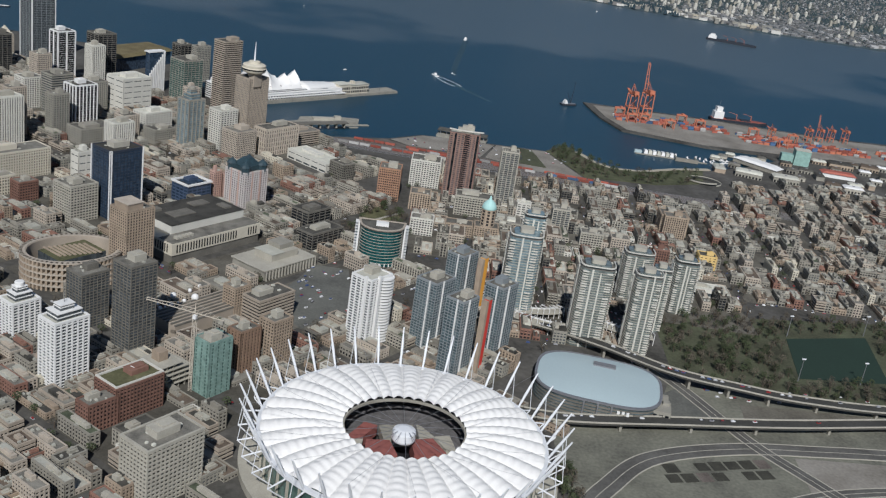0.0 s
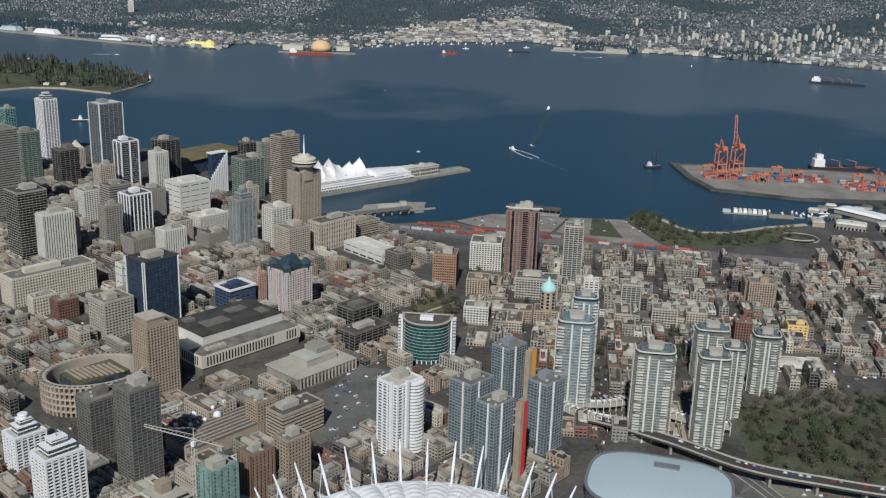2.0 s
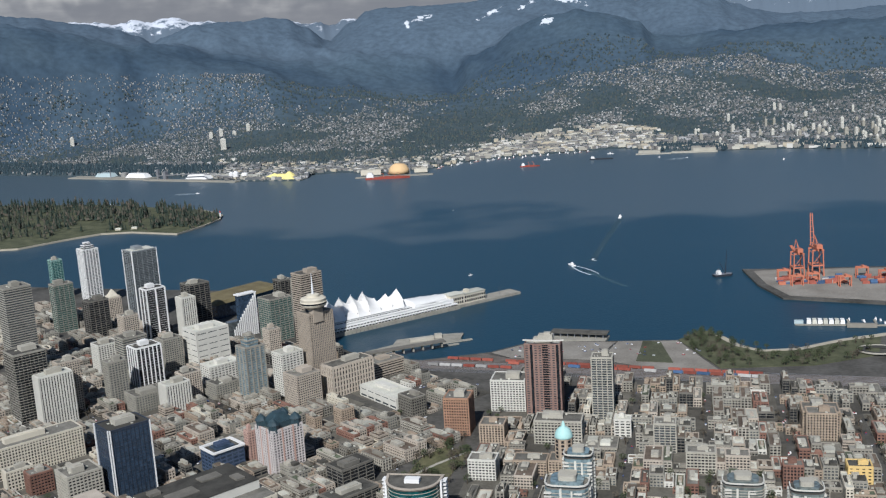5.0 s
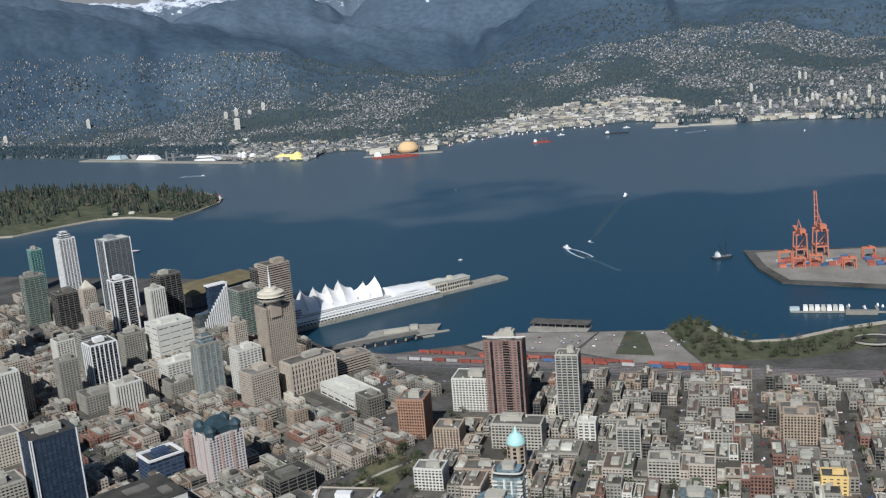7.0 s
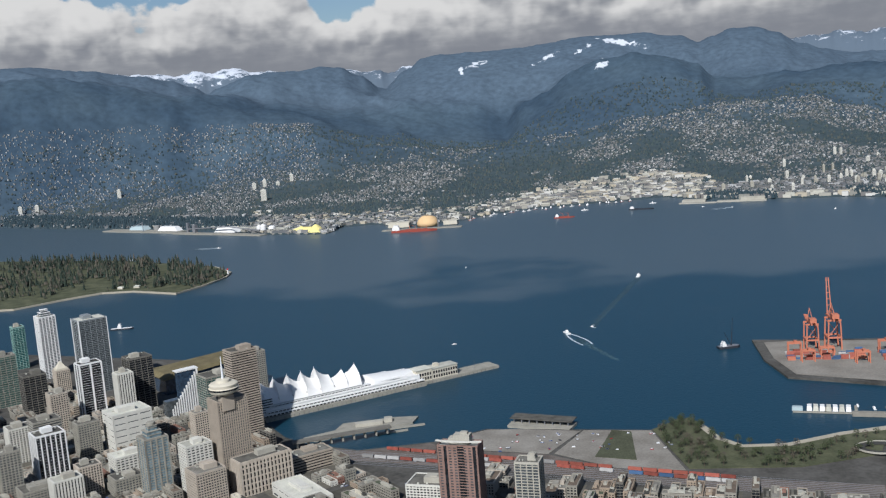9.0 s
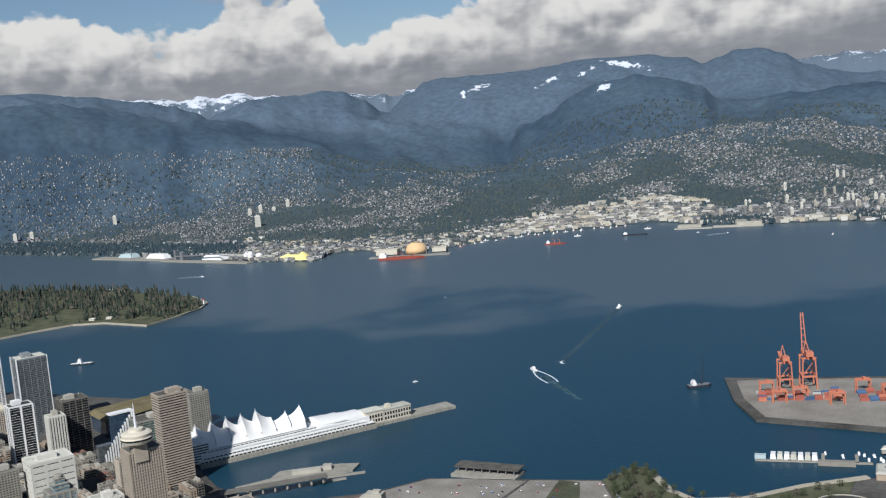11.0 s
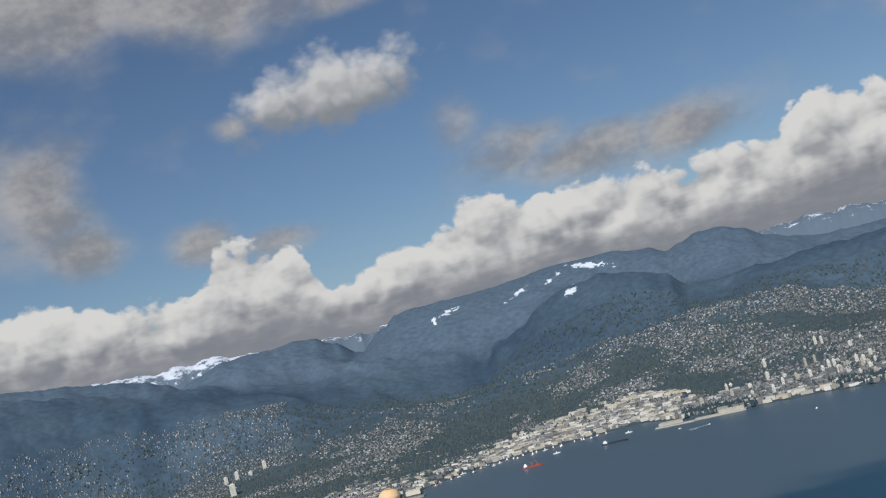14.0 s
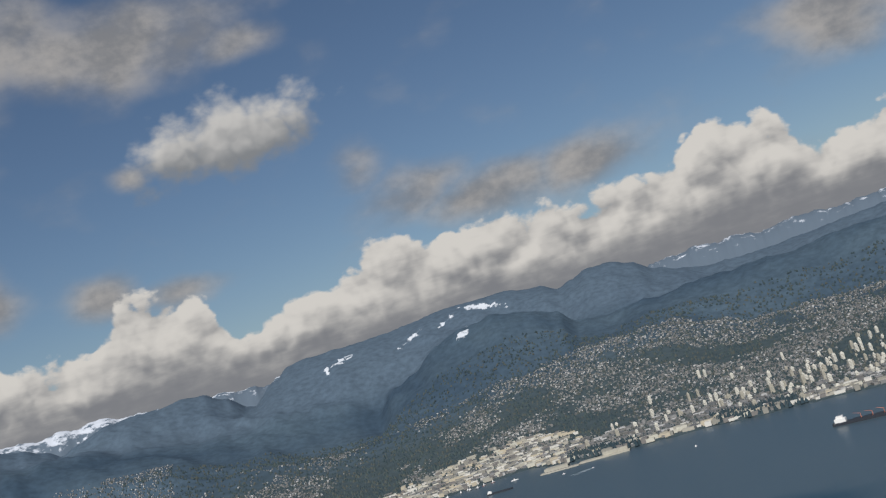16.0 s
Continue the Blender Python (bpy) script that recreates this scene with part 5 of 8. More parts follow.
def white_slab_tower():
    ob = thing("condo_tower", 15.9, 437.1, 1.6, 48, "white curved apartment tower with stacked balconies", "condo tower", "downtown towers")
    facade(ob, 15.5, 12.5, 36.7, "whitecondo", seed=5)
    s = Shape()
    for k in range(22):
        s.lathe([(5.2, 1.2 + k * 1.62), (5.2, 1.9 + k * 1.62)], 4.6, -4.2, sides=14)
    part("balcony_facing", s, "white_paint", ob, kind="stuff")
    for x, y, w in ((-8.2, -3, 1.0), (-2.2, -6.8, 1.0), (8.2, 3.4, 1.0), (2.6, 6.8, 1.0)):
        part("blank_fin", Shape().cbox(x, y, 0, w * 1.6, w * 1.6, 38.2), "white_paint", ob)
    FOOTPRINTS.append((16, 437, 11))


def round_glass_building():
    ob = thing("office_building", 26, 549, 1.6, -4, "round teal glass office building with white floor rings", "office building", "downtown towers")
    h, n = 22.5, 12
    drum = [(13.0 * math.cos(radians(a)), 11.5 * math.sin(radians(a))) for a in range(-172, -7, 5)] + [(13.8, 6), (-13.8, 6)]
    part("glazing", Shape().prism(drum, 0, h), "glass_teal", ob)
    s = Shape()
    for k in range(n):
        s.prism([(x * 1.018, y * 1.02) for x, y in drum], 1.8 + k * h / n, 2.05 + k * h / n)
    part("ring_facing", s, "pale_concrete", ob, kind="stuff")
    for x in (-14.0, 14.0):
        part("white_fin", Shape().cbox(x, -0.5, 0, 1.0, 2.2, h + 1.2), "white_paint", ob)
        for k in range(n):
            part("ledge", Shape().cbox(x + (1.1 if x > 0 else -1.1), 3, 1.6 + k * h / n, 2.4, 5, 0.4), "white_paint", ob)
    part("roof", Shape().prism([(x * 1.06, y * 1.06) for x, y in drum], h, h + 0.7), "gravel_roof", ob)
    part("roof_rim", ring(Shape(), [(x * 1.07, y * 1.07) for x, y in drum], [(x * 0.97, y * 0.97) for x, y in drum], h + 0.7, h + 1.3), "beige", ob)
    part("plant_room", Shape().cbox(0, -2, h + 0.7, 7.5, 4, 2.1), "white_paint", ob)
    s = Shape()
    for i in range(14):
        a = radians(-165 + i * 11.5)
        s.tube((13.6 * math.cos(a), 12.2 * math.sin(a), 0), (13.6 * math.cos(a), 12.2 * math.sin(a), 2.2), 0.35)
    part("arcade", s, "white_paint", ob, kind="stuff")
    FOOTPRINTS.append((26, 549, 21))


def post_office():
    ob = thing("post_office", -86.5, 549.5, 1.6, 48, "wide pale post office block with a dark flat roof", "post office")
    part("base", Shape().box(-33, -22, 0, 33, 24, 5.2), "dark_concrete", ob)
    part("wall", Shape().box(-33.6, -22.6, 5.2, 33.6, 24.6, 12.2), "cream", ob)
    s = Shape()
    for i in range(31):
        x = -30 + i * 2
        if not 14 < x < 24:
            s.box(x - 0.35, -22.8, 6.4, x + 0.35, -22.6, 11.2)
    for i in range(8):
        s.box(-33.8, -19 + i * 2, 6.4, -33.6, -18.3 + i * 2, 11.2)
    part("window_facing", s, "glass_dark", ob, kind="stuff")
    part("front_roof", Shape().box(-33, -22, 12.2, 33, -10, 12.4), "gravel_roof", ob)
    part("upper_block", Shape().box(-24, -10, 12.2, 31, 22, 17.2), "off_white", ob)
    part("upper_roof", Shape().box(-24.2, -10.2, 17.2, 31.2, 22.2, 17.5), "dark_roof", ob)
    for x, y, w, d, h in ((-6, 4, 16, 9, 0.5), (14, 12, 12, 7, 0.7), (-16, 15, 6, 5, 1.6), (24, 0, 5, 8, 1.0)):
        part("roof_light", Shape().cbox(x, y, 17.5, w, d, h), "dark_concrete", ob)
    for i in range(5):
        part("roof_unit", Shape().cbox(-26 + i * 2.6, -17, 12.4, 1.8, 3, 1.4), "pale_concrete", ob)
    FOOTPRINTS.append((-86, 549, 42))


def theatre():
    ob = thing("theatre", -36, 523, 1.6, 48, "low concrete theatre with a colonnade and flat fly tower", "theatre")
    part("hall", Shape().box(-20, -13, 0, 20, 13, 5.6), "concrete", ob)
    part("roof", Shape().box(-20.8, -13.8, 5.6, 20.8, 13.8, 6.2), "pale_concrete", ob)
    part("stage_house", Shape().box(-8, -6, 6.2, 13, 8, 10.2), "pale_concrete", ob)
    part("fly_tower", Shape().box(2, -2, 10.2, 13, 8, 13.2), "concrete", ob)
    part("stage_roof", Shape().box(-8.3, -6.3, 10.2, 2, 8.3, 10.5), "pale_roof", ob)
    for i in range(17):
        part("column", Shape().box(-19.8 + i * 2.45, -14.6, 0, -19.2 + i * 2.45, -14, 5.6), "pale_concrete", ob)
    for i in range(10):
        part("side_column", Shape().box(20.9, -12 + i * 2.5, 0, 21.5, -11.4 + i * 2.5, 5.6), "pale_concrete", ob)
    FOOTPRINTS.append((-36, 523, 26))


def library():
    ob = thing("library", -139.5, 482, 1.6, 30, "round brown library with arcaded outer walls like an amphitheatre", "library")
    s = Shape()
    for k in range(5):
        ring(s, ellipse(26.5, 21), ellipse(23.5, 18), k * 3.2 + 2.4, k * 3.2 + 3.2)
    part("ring_facing", s, "beige", ob, kind="stuff")
    for i in range(60):
        a = 2 * math.pi * i / 60
        part("arcade_pier", Shape().cbox(25.6 * math.cos(a), 20.1 * math.sin(a), 0, 1.5, 1.15, 16, math.degrees(a)), "tan_brick", ob)
    part("inner_wall", ring(Shape(), ellipse(23.6, 18.1), ellipse(23, 17.5), 0, 15.6), "brown_concrete", ob)
    part("book_block", Shape().cbox(0, 0, 0, 28, 19, 14.5, 18), "glass_grey", ob)
    s = Shape()
    for i in range(9):
        s.cbox(-10.4 + i * 2.6, 0, 14.77, 1.2, 15, 0.5, 18)
    part("bed_planting", s, "tan_brick", ob, kind="stuff")
    part("roof", Shape().cbox(0, 0, 14.5, 27.4, 18.4, 0.25, 18), "grass", ob)
    FOOTPRINTS.append((-143, 486, 36))


def dome_building():
    ob = thing("domed_building", 100, 609, 1.6, -7, "tan heritage building under an aqua copper dome", "building", "downtown towers")
    facade(ob, 16, 12, 9, "tan", seed=2, roof_plant=False)
    t = Shape().prism(ellipse(5, 5, 8, 0.5), 9, 21)
    part("shaft", t, "tan_brick", ob)
    s = Shape()
    for k in range(5):
        for i in range(8):
            a = 2 * math.pi * i / 8
            s.cbox(4.75 * math.cos(a), 4.75 * math.sin(a), 10 + k * 2.2, 0.3, 1.6, 1.3, math.degrees(a))
    part("window_facing", s, "glass_dark", ob, kind="stuff")
    part("dome", Shape().lathe([(4.9, 20.8), (5.0, 21.5), (4.6, 23.2), (3.7, 25.0), (2.2, 26.4), (1.0, 27.0), (0.9, 28.4), (0.2, 30)], sides=24), "aqua_paint", ob, "aqua copper dome", smooth=True)
    FOOTPRINTS.append((100, 609, 9))


def sail_building():
    ob = thing("office_tower", -170, 906, 1.6, 48, "glass office tower with a slanted white ribbed front", "office tower", "downtown towers")
    part("core", Shape().box(-6, 0, 0, 10, 6, 36), "glass_navy", ob)
    part("side_wing", Shape().box(-18, -1, 0, -6, 6, 15), "glass_grey", ob)
    for i in range(13):
        x = 9.5 - i * 1.9
        h = 36 - i * 2.3
        part("rib", Shape().box(x - 0.5, -1.4 - i * 0.02, 0, x + 0.5, -0.02, h), "white_paint", ob)
    part("roof_cap", Shape().box(-7, -0.6, 36, 11, 7, 37), "white_paint", ob)
    FOOTPRINTS.append((-170, 906, 13))


def strips_and_crowns():
    for x, y, w, d, z, m, lab in ((80.5, 489.5, 3.4, 3.0, 31.5, "orange_panel", "tall orange panel strip on a glass tower"), (69.5, 404.0, 2.6, 3.0, 43.5, "red_panel", "tall red panel strip on a glass tower")):
        ob = thing("accent_strip", x, y, 1.6, 48, lab, "facade strip")
        part("panel", Shape().cbox(0, 0, 0, w, d, z), m, ob)
        part("backing", Shape().cbox(-w * 0.85, 0, 0, w * 0.7, d, z - 0.5), "tan_brick", ob)
        part("cap", Shape().cbox(0, 0, z, w + 0.3, d + 0.3, 0.4), "concrete", ob)
    round_condo("glass_tower", 107.5, 503, 12.5, 11, 54.5, -7, "paleblue", "upper pale glass part of a stepped tower")
    ob = thing("hotel_pyramid", -321, 974.2, 23.5, 48, "pale stone pyramid on a hotel roof", "roof")
    part("steps", Shape().cbox(0, 0, 0, 10, 10, 2).prism([(-4, -4), (4, -4), (4, 4), (-4, 4)], 2, 8, 0.9), "cream", ob)


for f in (lookout_tower, crowned_tower, white_slab_tower, round_glass_building, post_office, theatre, library, dome_building, sail_building, strips_and_crowns):
    f()


def building_site():
    ob = thing("building_site", -73, 377, 1.6, 48, "unfinished concrete frame with open floors", "building site")
    s = Shape()
    for k in range(5):
        w = 20 - max(0, k - 2) * 4
        s.cbox(-max(0, k - 2) * 2, 0, 2.6 + k * 2.4, w, 14, 0.4)
    part("slab_frame", s, "pale_concrete", ob, kind="stuff")
    for i in range(6):
        for j in range(4):
            part("column", Shape().cbox(-9 + i * 3.4, -6 + j * 4, 0, 0.6, 0.6, 7.4 + (5 if i < 3 else 0)), "concrete", ob)
    part("core", Shape().cbox(-4, 1, 0, 5, 5, 17), "tan_brick", ob)
    FOOTPRINTS.append((-73, 377, 14))
    ob = thing("tower_crane", -62, 371, 1.6, -23, "pale tower crane with a long horizontal jib", "crane")
    m = Shape()
    for x, y in ((-0.7, -0.7), (0.7, -0.7), (0.7, 0.7), (-0.7, 0.7)):
        m.tube((x, y, 0), (x, y, 38), 0.18, 0.18, 4)
    for k in range(19):
        m.tube((-0.7, -0.7, k * 2), (0.7, -0.7, k * 2 + 2), 0.1, 0.1, 4).tube((0.7, 0.7, k * 2), (-0.7, 0.7, k * 2 + 2), 0.1, 0.1, 4)
    part("mast", m, "crane_yellow", ob)
    j = Shape().tube((-24, 0, 38), (14, 0, 38), 0.22, 0.22, 4).tube((-24, 0, 39), (0, 0, 40), 0.15, 0.15, 4)
    for k in range(20):
        j.tube((-24 + k * 1.9, 0, 38), (-23 + k * 1.9, 0, 39.4), 0.1, 0.1, 4)
    part("jib", j, "crane_yellow", ob)
    part("counterweight", Shape().cbox(12.5, 0, 36.2, 2.4, 1.4, 1.8), "concrete", ob)
    part("cab", Shape().cbox(0.6, -1.2, 35.8, 1.5, 1.4, 1.8), "white_paint", ob)
    part("top_mast", Shape().tube((0, 0, 38), (0, 0, 43), 0.3, 0.15, 4).tube((0, 0, 43), (-18, 0, 38.6), 0.06, 0.06, 4).tube((0, 0, 43), (12, 0, 38.2), 0.06, 0.06, 4), "crane_yellow", ob)


building_site()


def broadcasting_hall():
    ob = thing("broadcast_hall", -62, 446, 1.6, 48, "long low brown hall with white globes along its roof", "hall")
    part("hall", Shape().box(-30, -8, 0, 20, 12, 7), "brown_concrete", ob)
    s = Shape()
    for k in range(7):
        s.box(-30.2, -8.2 + k * 2.9, 7, 20.2, -7.4 + k * 2.9, 7.7)
    part("rib_roof", s, "dark_concrete", ob, kind="stuff")
    for x, r in ((-24, 1.1), (-21, 0.6), (-17, 1.2), (-13, 0.7), (-9, 1.1), (-2, 2.1)):
        part("globe", Shape().lathe([(0.15 * r, 8 - r * 0.98), (0.7 * r, 8 - 0.7 * r), (r, 8), (0.7 * r, 8 + 0.7 * r), (0.1 * r, 8 + r)], x, 11, sides=14), "white_paint", ob, smooth=True)
    FOOTPRINTS.append((-62, 446, 20))
    FOOTPRINTS.append((-75, 432, 14))


broadcasting_hall()


# ---- the waterfront ----
def cruise_terminal():
    ob = thing("cruise_terminal", -100, 889, 0.0, 41, "white cruise terminal on a pier under tall fabric sails", "terminal")
    part("pier", Shape().box(0, -1, -3, 140, 34, 3.2).box(140, 2, -3, 213, 19, 2.4), "concrete", ob)
    s = Shape()
    for i in range(52):
        s.tube((3 + i * 4, -0.6 if i < 34 else 2.4, -3), (3 + i * 4, -0.6 if i < 34 else 2.4, 2), 0.5)
    part("pile_row", s, "dark_concrete", ob, kind="stuff")
    part("hall", Shape().box(2, 3, 3.2, 136, 31, 9.5), "white_paint", ob)
    for k in range(4):
        part("deck", Shape().box(0 + k * 2, 0.4 + k * 1.1, 4.6 + k * 1.9, 139 - k * 7, 33 - k, 5.3 + k * 1.9), "white_paint", ob)
        part("window_band", Shape().box(2 + k * 2, 2.0 + k * 0.9, 3.4 + k * 1.9, 134 - k * 7, 31.2, 4.6 + k * 1.9), "glass_dark", ob)
        s = Shape()
        for i in range(int((134 - k * 9) / 3.2)):
            s.box(3 + k * 2 + i * 3.2, 0.8 + k * 1.1, 3.3 + k * 1.9, 3.7 + k * 2 + i * 3.2, 2.2 + k * 0.9, 4.6 + k * 1.9)
        part("deck_post", s, "white_paint", ob, kind="stuff")
    n = 10
    for i in range(7):
        x0, back = 3 + i * 11.6, i >= 5
        peak = (17.0, 17.2, 17.4, 17.6, 18.6, 12.5, 15.0)[i]
        q = Shape()
        for u in range(n + 1):
            for v in range(n + 1):
                a, b = u / n, v / n
                along = 0.58 + 0.42 * ((a if back else 1 - a) ** 2.2)
                rise = (1 - abs(2 * b - 1)) ** (0.5 + 0.3 * (1 - along))
                q.v.append((x0 + 11.6 * a, 4 + 25 * b, 11.6 + peak * along * rise))
        for u in range(n):
            for v in range(n):
                o = u * (n + 1) + v
                q.f.append((o, o + n + 1, o + n + 2, o + 1))
        for u in (0, n):
            q.f.append(tuple(u * (n + 1) + v for v in range(n + 1)))
        part("sail", q, "membrane", ob)
        xm = x0 + (11.6 if back else 0)
        part("sail_mast", Shape().tube((xm, 16.5, 9), (xm, 16.5, 12.6 + peak), 0.3, 0.2), "steel_white", ob)
        part("sail_opening", Shape().cbox(x0 + 11.6, 6.3, 11.3, 0.8, 1.0, 4.0), "dark_concrete", ob)
    part("hotel_block", Shape().box(-6, 4, 3, 8, 32, 17).box(-3, 8, 17, 6, 28, 21), "white_paint", ob)
    for k in range(7):
        part("hotel_window_band", Shape().box(-6.2, 3.8, 4.4 + k * 1.9, 8.2, 32.2, 5.1 + k * 1.9), "glass_dark", ob)
    shell = Shape()
    for u in range(13):
        t = u / 12
        w, h = 13 * (1 - 0.75 * t ** 2.2), 5.2 * (1 - 0.55 * t)
        for v in range(9):
            a = math.pi * v / 8
            shell.v.append((92 + 48 * t, 16 - w * math.cos(a), 9.6 + h * math.sin(a)))
    for u in range(12):
        for v in range(8):
            o = u * 9 + v
            shell.f.append((o, o + 1, o + 10, o + 9))
    shell.f += [tuple(range(8, -1, -1)), tuple(range(12 * 9, 13 * 9))]
    part("theatre_shell", shell, "white_paint", ob, "white tapering rounded roof", smooth=True)
    for x, w, h in ((134, 15, 9.5), (149.5, 24, 8.5)):
        part("pier_shed", Shape().box(x, 5, 2.4, x + w, 17, 2.4 + h), "cream", ob)
        part("pier_shed_roof", Shape().box(x - 0.4, 4.5, 2.4 + h, x + w + 0.4, 17.5, 2.9 + h), "pale_roof", ob)
        s = Shape()
        for k in range(int(w / 2.4)):
            for z in (3.4, 7.0):
                s.box(x + 0.6 + k * 2.4, 4.8, z, x + 2.0 + k * 2.4, 5.02, z + 2.2)
        part("window_facing", s, "glass_dark", ob, kind="stuff")
    part("lookout_hut", Shape().cbox(156, 11, 11.4, 4, 4, 2.6), "cream", ob)
    part("light_mast", Shape().tube((192, 8, 2.4), (192, 8, 10), 0.15, 0.1), "steel_grey", ob)


cruise_terminal()


def convention_roof():
    ob = thing("convention_centre", -212, 1005, 1.6, 62, "glass convention centre under a sloping brown grass roof", "convention centre")
    part("hall", Shape().prism([(-40, -16), (40, -20), (46, 10), (-30, 22)], 0, 13.5), "glass_navy", ob)
    part("living_roof", Shape().prism([(-42, -18), (42, -22), (48, 12), (-32, 24)], 13.5, 16.5, 0.12), "dry_sedge", ob)
    FOOTPRINTS.append((-212, 1005, 40))


convention_roof()


def landing_docks():
    ob = thing("heliport_dock", -15, 866, 0.0, 12, "low timber and concrete landing dock on piles", "dock", kind="structure")
    part("deck", Shape().prism([(-34, -16), (-10, -4), (34, 8), (38, 22), (20, 24), (-18, 18), (-22, 4), (-44, -8)], -2.0, 1.5), "concrete", ob)
    part("shed", Shape().cbox(2, 10, 1.5, 20, 5, 2.4, 8).cbox(16, 15, 1.5, 6, 5, 3), "pale_concrete", ob)
    part("float", Shape().cbox(30, 2, 0.1, 26, 3, 0.9, 10).cbox(20, -8, 0.1, 22, 2.6, 0.9, 14), "concrete", ob)
    ob = thing("terminal_shed", 112, 872, 0.0, -14, "flat grey pier shed on piles over the water", "shed")
    part("deck", Shape().cbox(0, 0, -2, 46, 16, 4.0), "concrete", ob)
    part("roof", Shape().cbox(0, 3, 5.0, 46, 12, 0.6), "gravel_roof", ob)
    for i in range(8):
        part("post", Shape().cbox(-20 + i * 5.7, -2, 2.0, 0.6, 0.6, 3).cbox(-20 + i * 5.7, 8, 2.0, 0.6, 0.6, 3), "steel_grey", ob)
    ob = thing("overpass", -25, 842, 1.6, 28, "low concrete road ramp on short columns", "overpass", kind="structure")
    part("deck", Shape().cbox(0, 0, 4, 70, 7, 1), "dark_concrete", ob)
    for i in range(9):
        part("column", Shape().cbox(-32 + i * 8, 0, 0, 1.2, 4, 4), "concrete", ob)


landing_docks()
sheet("yard_west", [(45, 836), (75, 861), (98, 861), (140, 856), (122, 812), (60, 822)], 1.5, 1.85, "yard", "bare gravel yard beside the water", "yard")
sheet("yard_east", [(142, 857), (187, 855), (207, 782), (166, 786), (126, 812)], 1.5, 1.85, "yard", "bare grey gravel lot beside the water", "yard")
sheet("shore_park", [(188, 856), (196, 866), (206, 879), (216, 879), (219, 860), (229, 834), (243, 821), (271, 823), (307, 842), (336, 850), (322, 806), (274, 786), (209, 784)], 1.5, 2.1, "park_lawn", "green shore park with brown shrubs", "park")
tagged(part("shore_beach", Shape().strip([(x, y, 1.0) for x, y in ((219, 866), (229, 838), (243, 822), (271, 824), (307, 844), (345, 858))], 5, -1.5, 1.2), "beach"), "pale sand beach along the shore park", "beach", kind="structure")
sheet("rail_yard", [(-52, 832), (-8, 820), (40, 834), (58, 821), (122, 810), (168, 784), (230, 770), (420, 742), (420, 722), (220, 752), (100, 783), (20, 798), (-40, 806)], 1.5, 1.75, "ballast", "brown ballasted rail yard with many tracks", "rail yard")


def tower_details():
    """The dark window strip, pale rim and plant of the red-brown tower; the white rim of the blue building."""
    ob = thing("rooftop_plant", 89.4, 693.3, 52.0, -7, "white plant room under a pale curved rim on a brick tower", "roof plant")
    part("plant_room", Shape().cbox(1, 0, 0.2, 9, 5.5, 4.2).cbox(2, 0, 4.4, 4, 3, 1.2), "pale_concrete", ob)
    part("curved_rim", Shape().strip([(-12.6 + k * 2.1, -4.4 - 1.6 * math.sin(k / 12 * math.pi), 1.5) for k in range(13)], 1.0, 0, 0.7), "off_white", ob)
    ob = thing("window_strip", 89.4, 693.3, 1.6, -7, "dark glazed strip down the face of a brick tower", "facade strip")
    for x, w in ((1.0, 3.6), (-7.5, 1.6), (8.5, 1.6)):
        part("glazing", Shape().cbox(x, -5.2, 0, w, 0.6, 49.5), "glass_dark", ob)
    s = Shape()
    for k in range(31):
        s.cbox(1.0, -5.5, 1 + k * 1.58, 3.8, 0.5, 0.35)
    part("balcony_rail", s, "red_brown", ob, kind="stuff")
    ob = thing("roof_rim", -97.0, 620.8, 14.9, 48, "white roof rim with a dark inset on a blue building", "roof rim")
    s = Shape()
    for x, y, w, d in ((0, -7.9, 20.4, 1.4), (0, 7.9, 20.4, 1.4), (-9.8, 0, 1.4, 15), (9.8, 0, 1.4, 15)):
        s.cbox(x, y, 0.2, w, d, 1.1)
    part("rim", s, "white_paint", ob)
    part("inset", Shape().cbox(0, 0, 0.25, 12, 9, 0.7), "glass_navy", ob)


tower_details()


def curved_terraces():
    """White ribbed canopies that curve between the towers by the viaduct."""
    for cx, cy, r, a0, a1, lift in ((130, 508, 44, 196, 262, 5.0), (112, 520, 34, 215, 300, 3.6), (178, 505, 40, 205, 268, 4.0)):
        ob = thing("curved_canopy", 0, 0, 1.6, 0, "white ribbed canopy curving between towers", "canopy", "curved canopies")
        line = [(cx + r * math.cos(radians(a0 + (a1 - a0) * k / 16)), cy + r * math.sin(radians(a0 + (a1 - a0) * k / 16)), lift) for k in range(17)]
        part("walkway", Shape().strip(line, 7.0, -0.6, 0.0), "pale_concrete", ob)
        part("kerb", Shape().strip([(cx + (x - cx) * 0.92, cy + (y - cy) * 0.92, z) for x, y, z in line], 0.6, 0, 0.8), "white_paint", ob)
        rib = None
        for k in range(17):
            x, y, z = line[k]
            d = Vector((x - cx, y - cy, 0)).normalized()
            part("rib", Shape().tube((x - d.x * 3.8, y - d.y * 3.8, z + 1.6), (x + d.x * 3.4, y + d.y * 3.4, z + 2.6), 0.28, 0.22, 4).tube((x + d.x * 3.2, y + d.y * 3.2, 0), (x + d.x * 3.2, y + d.y * 3.2, z + 2.5), 0.2, 0.2, 4), "white_paint", ob)


curved_terraces()


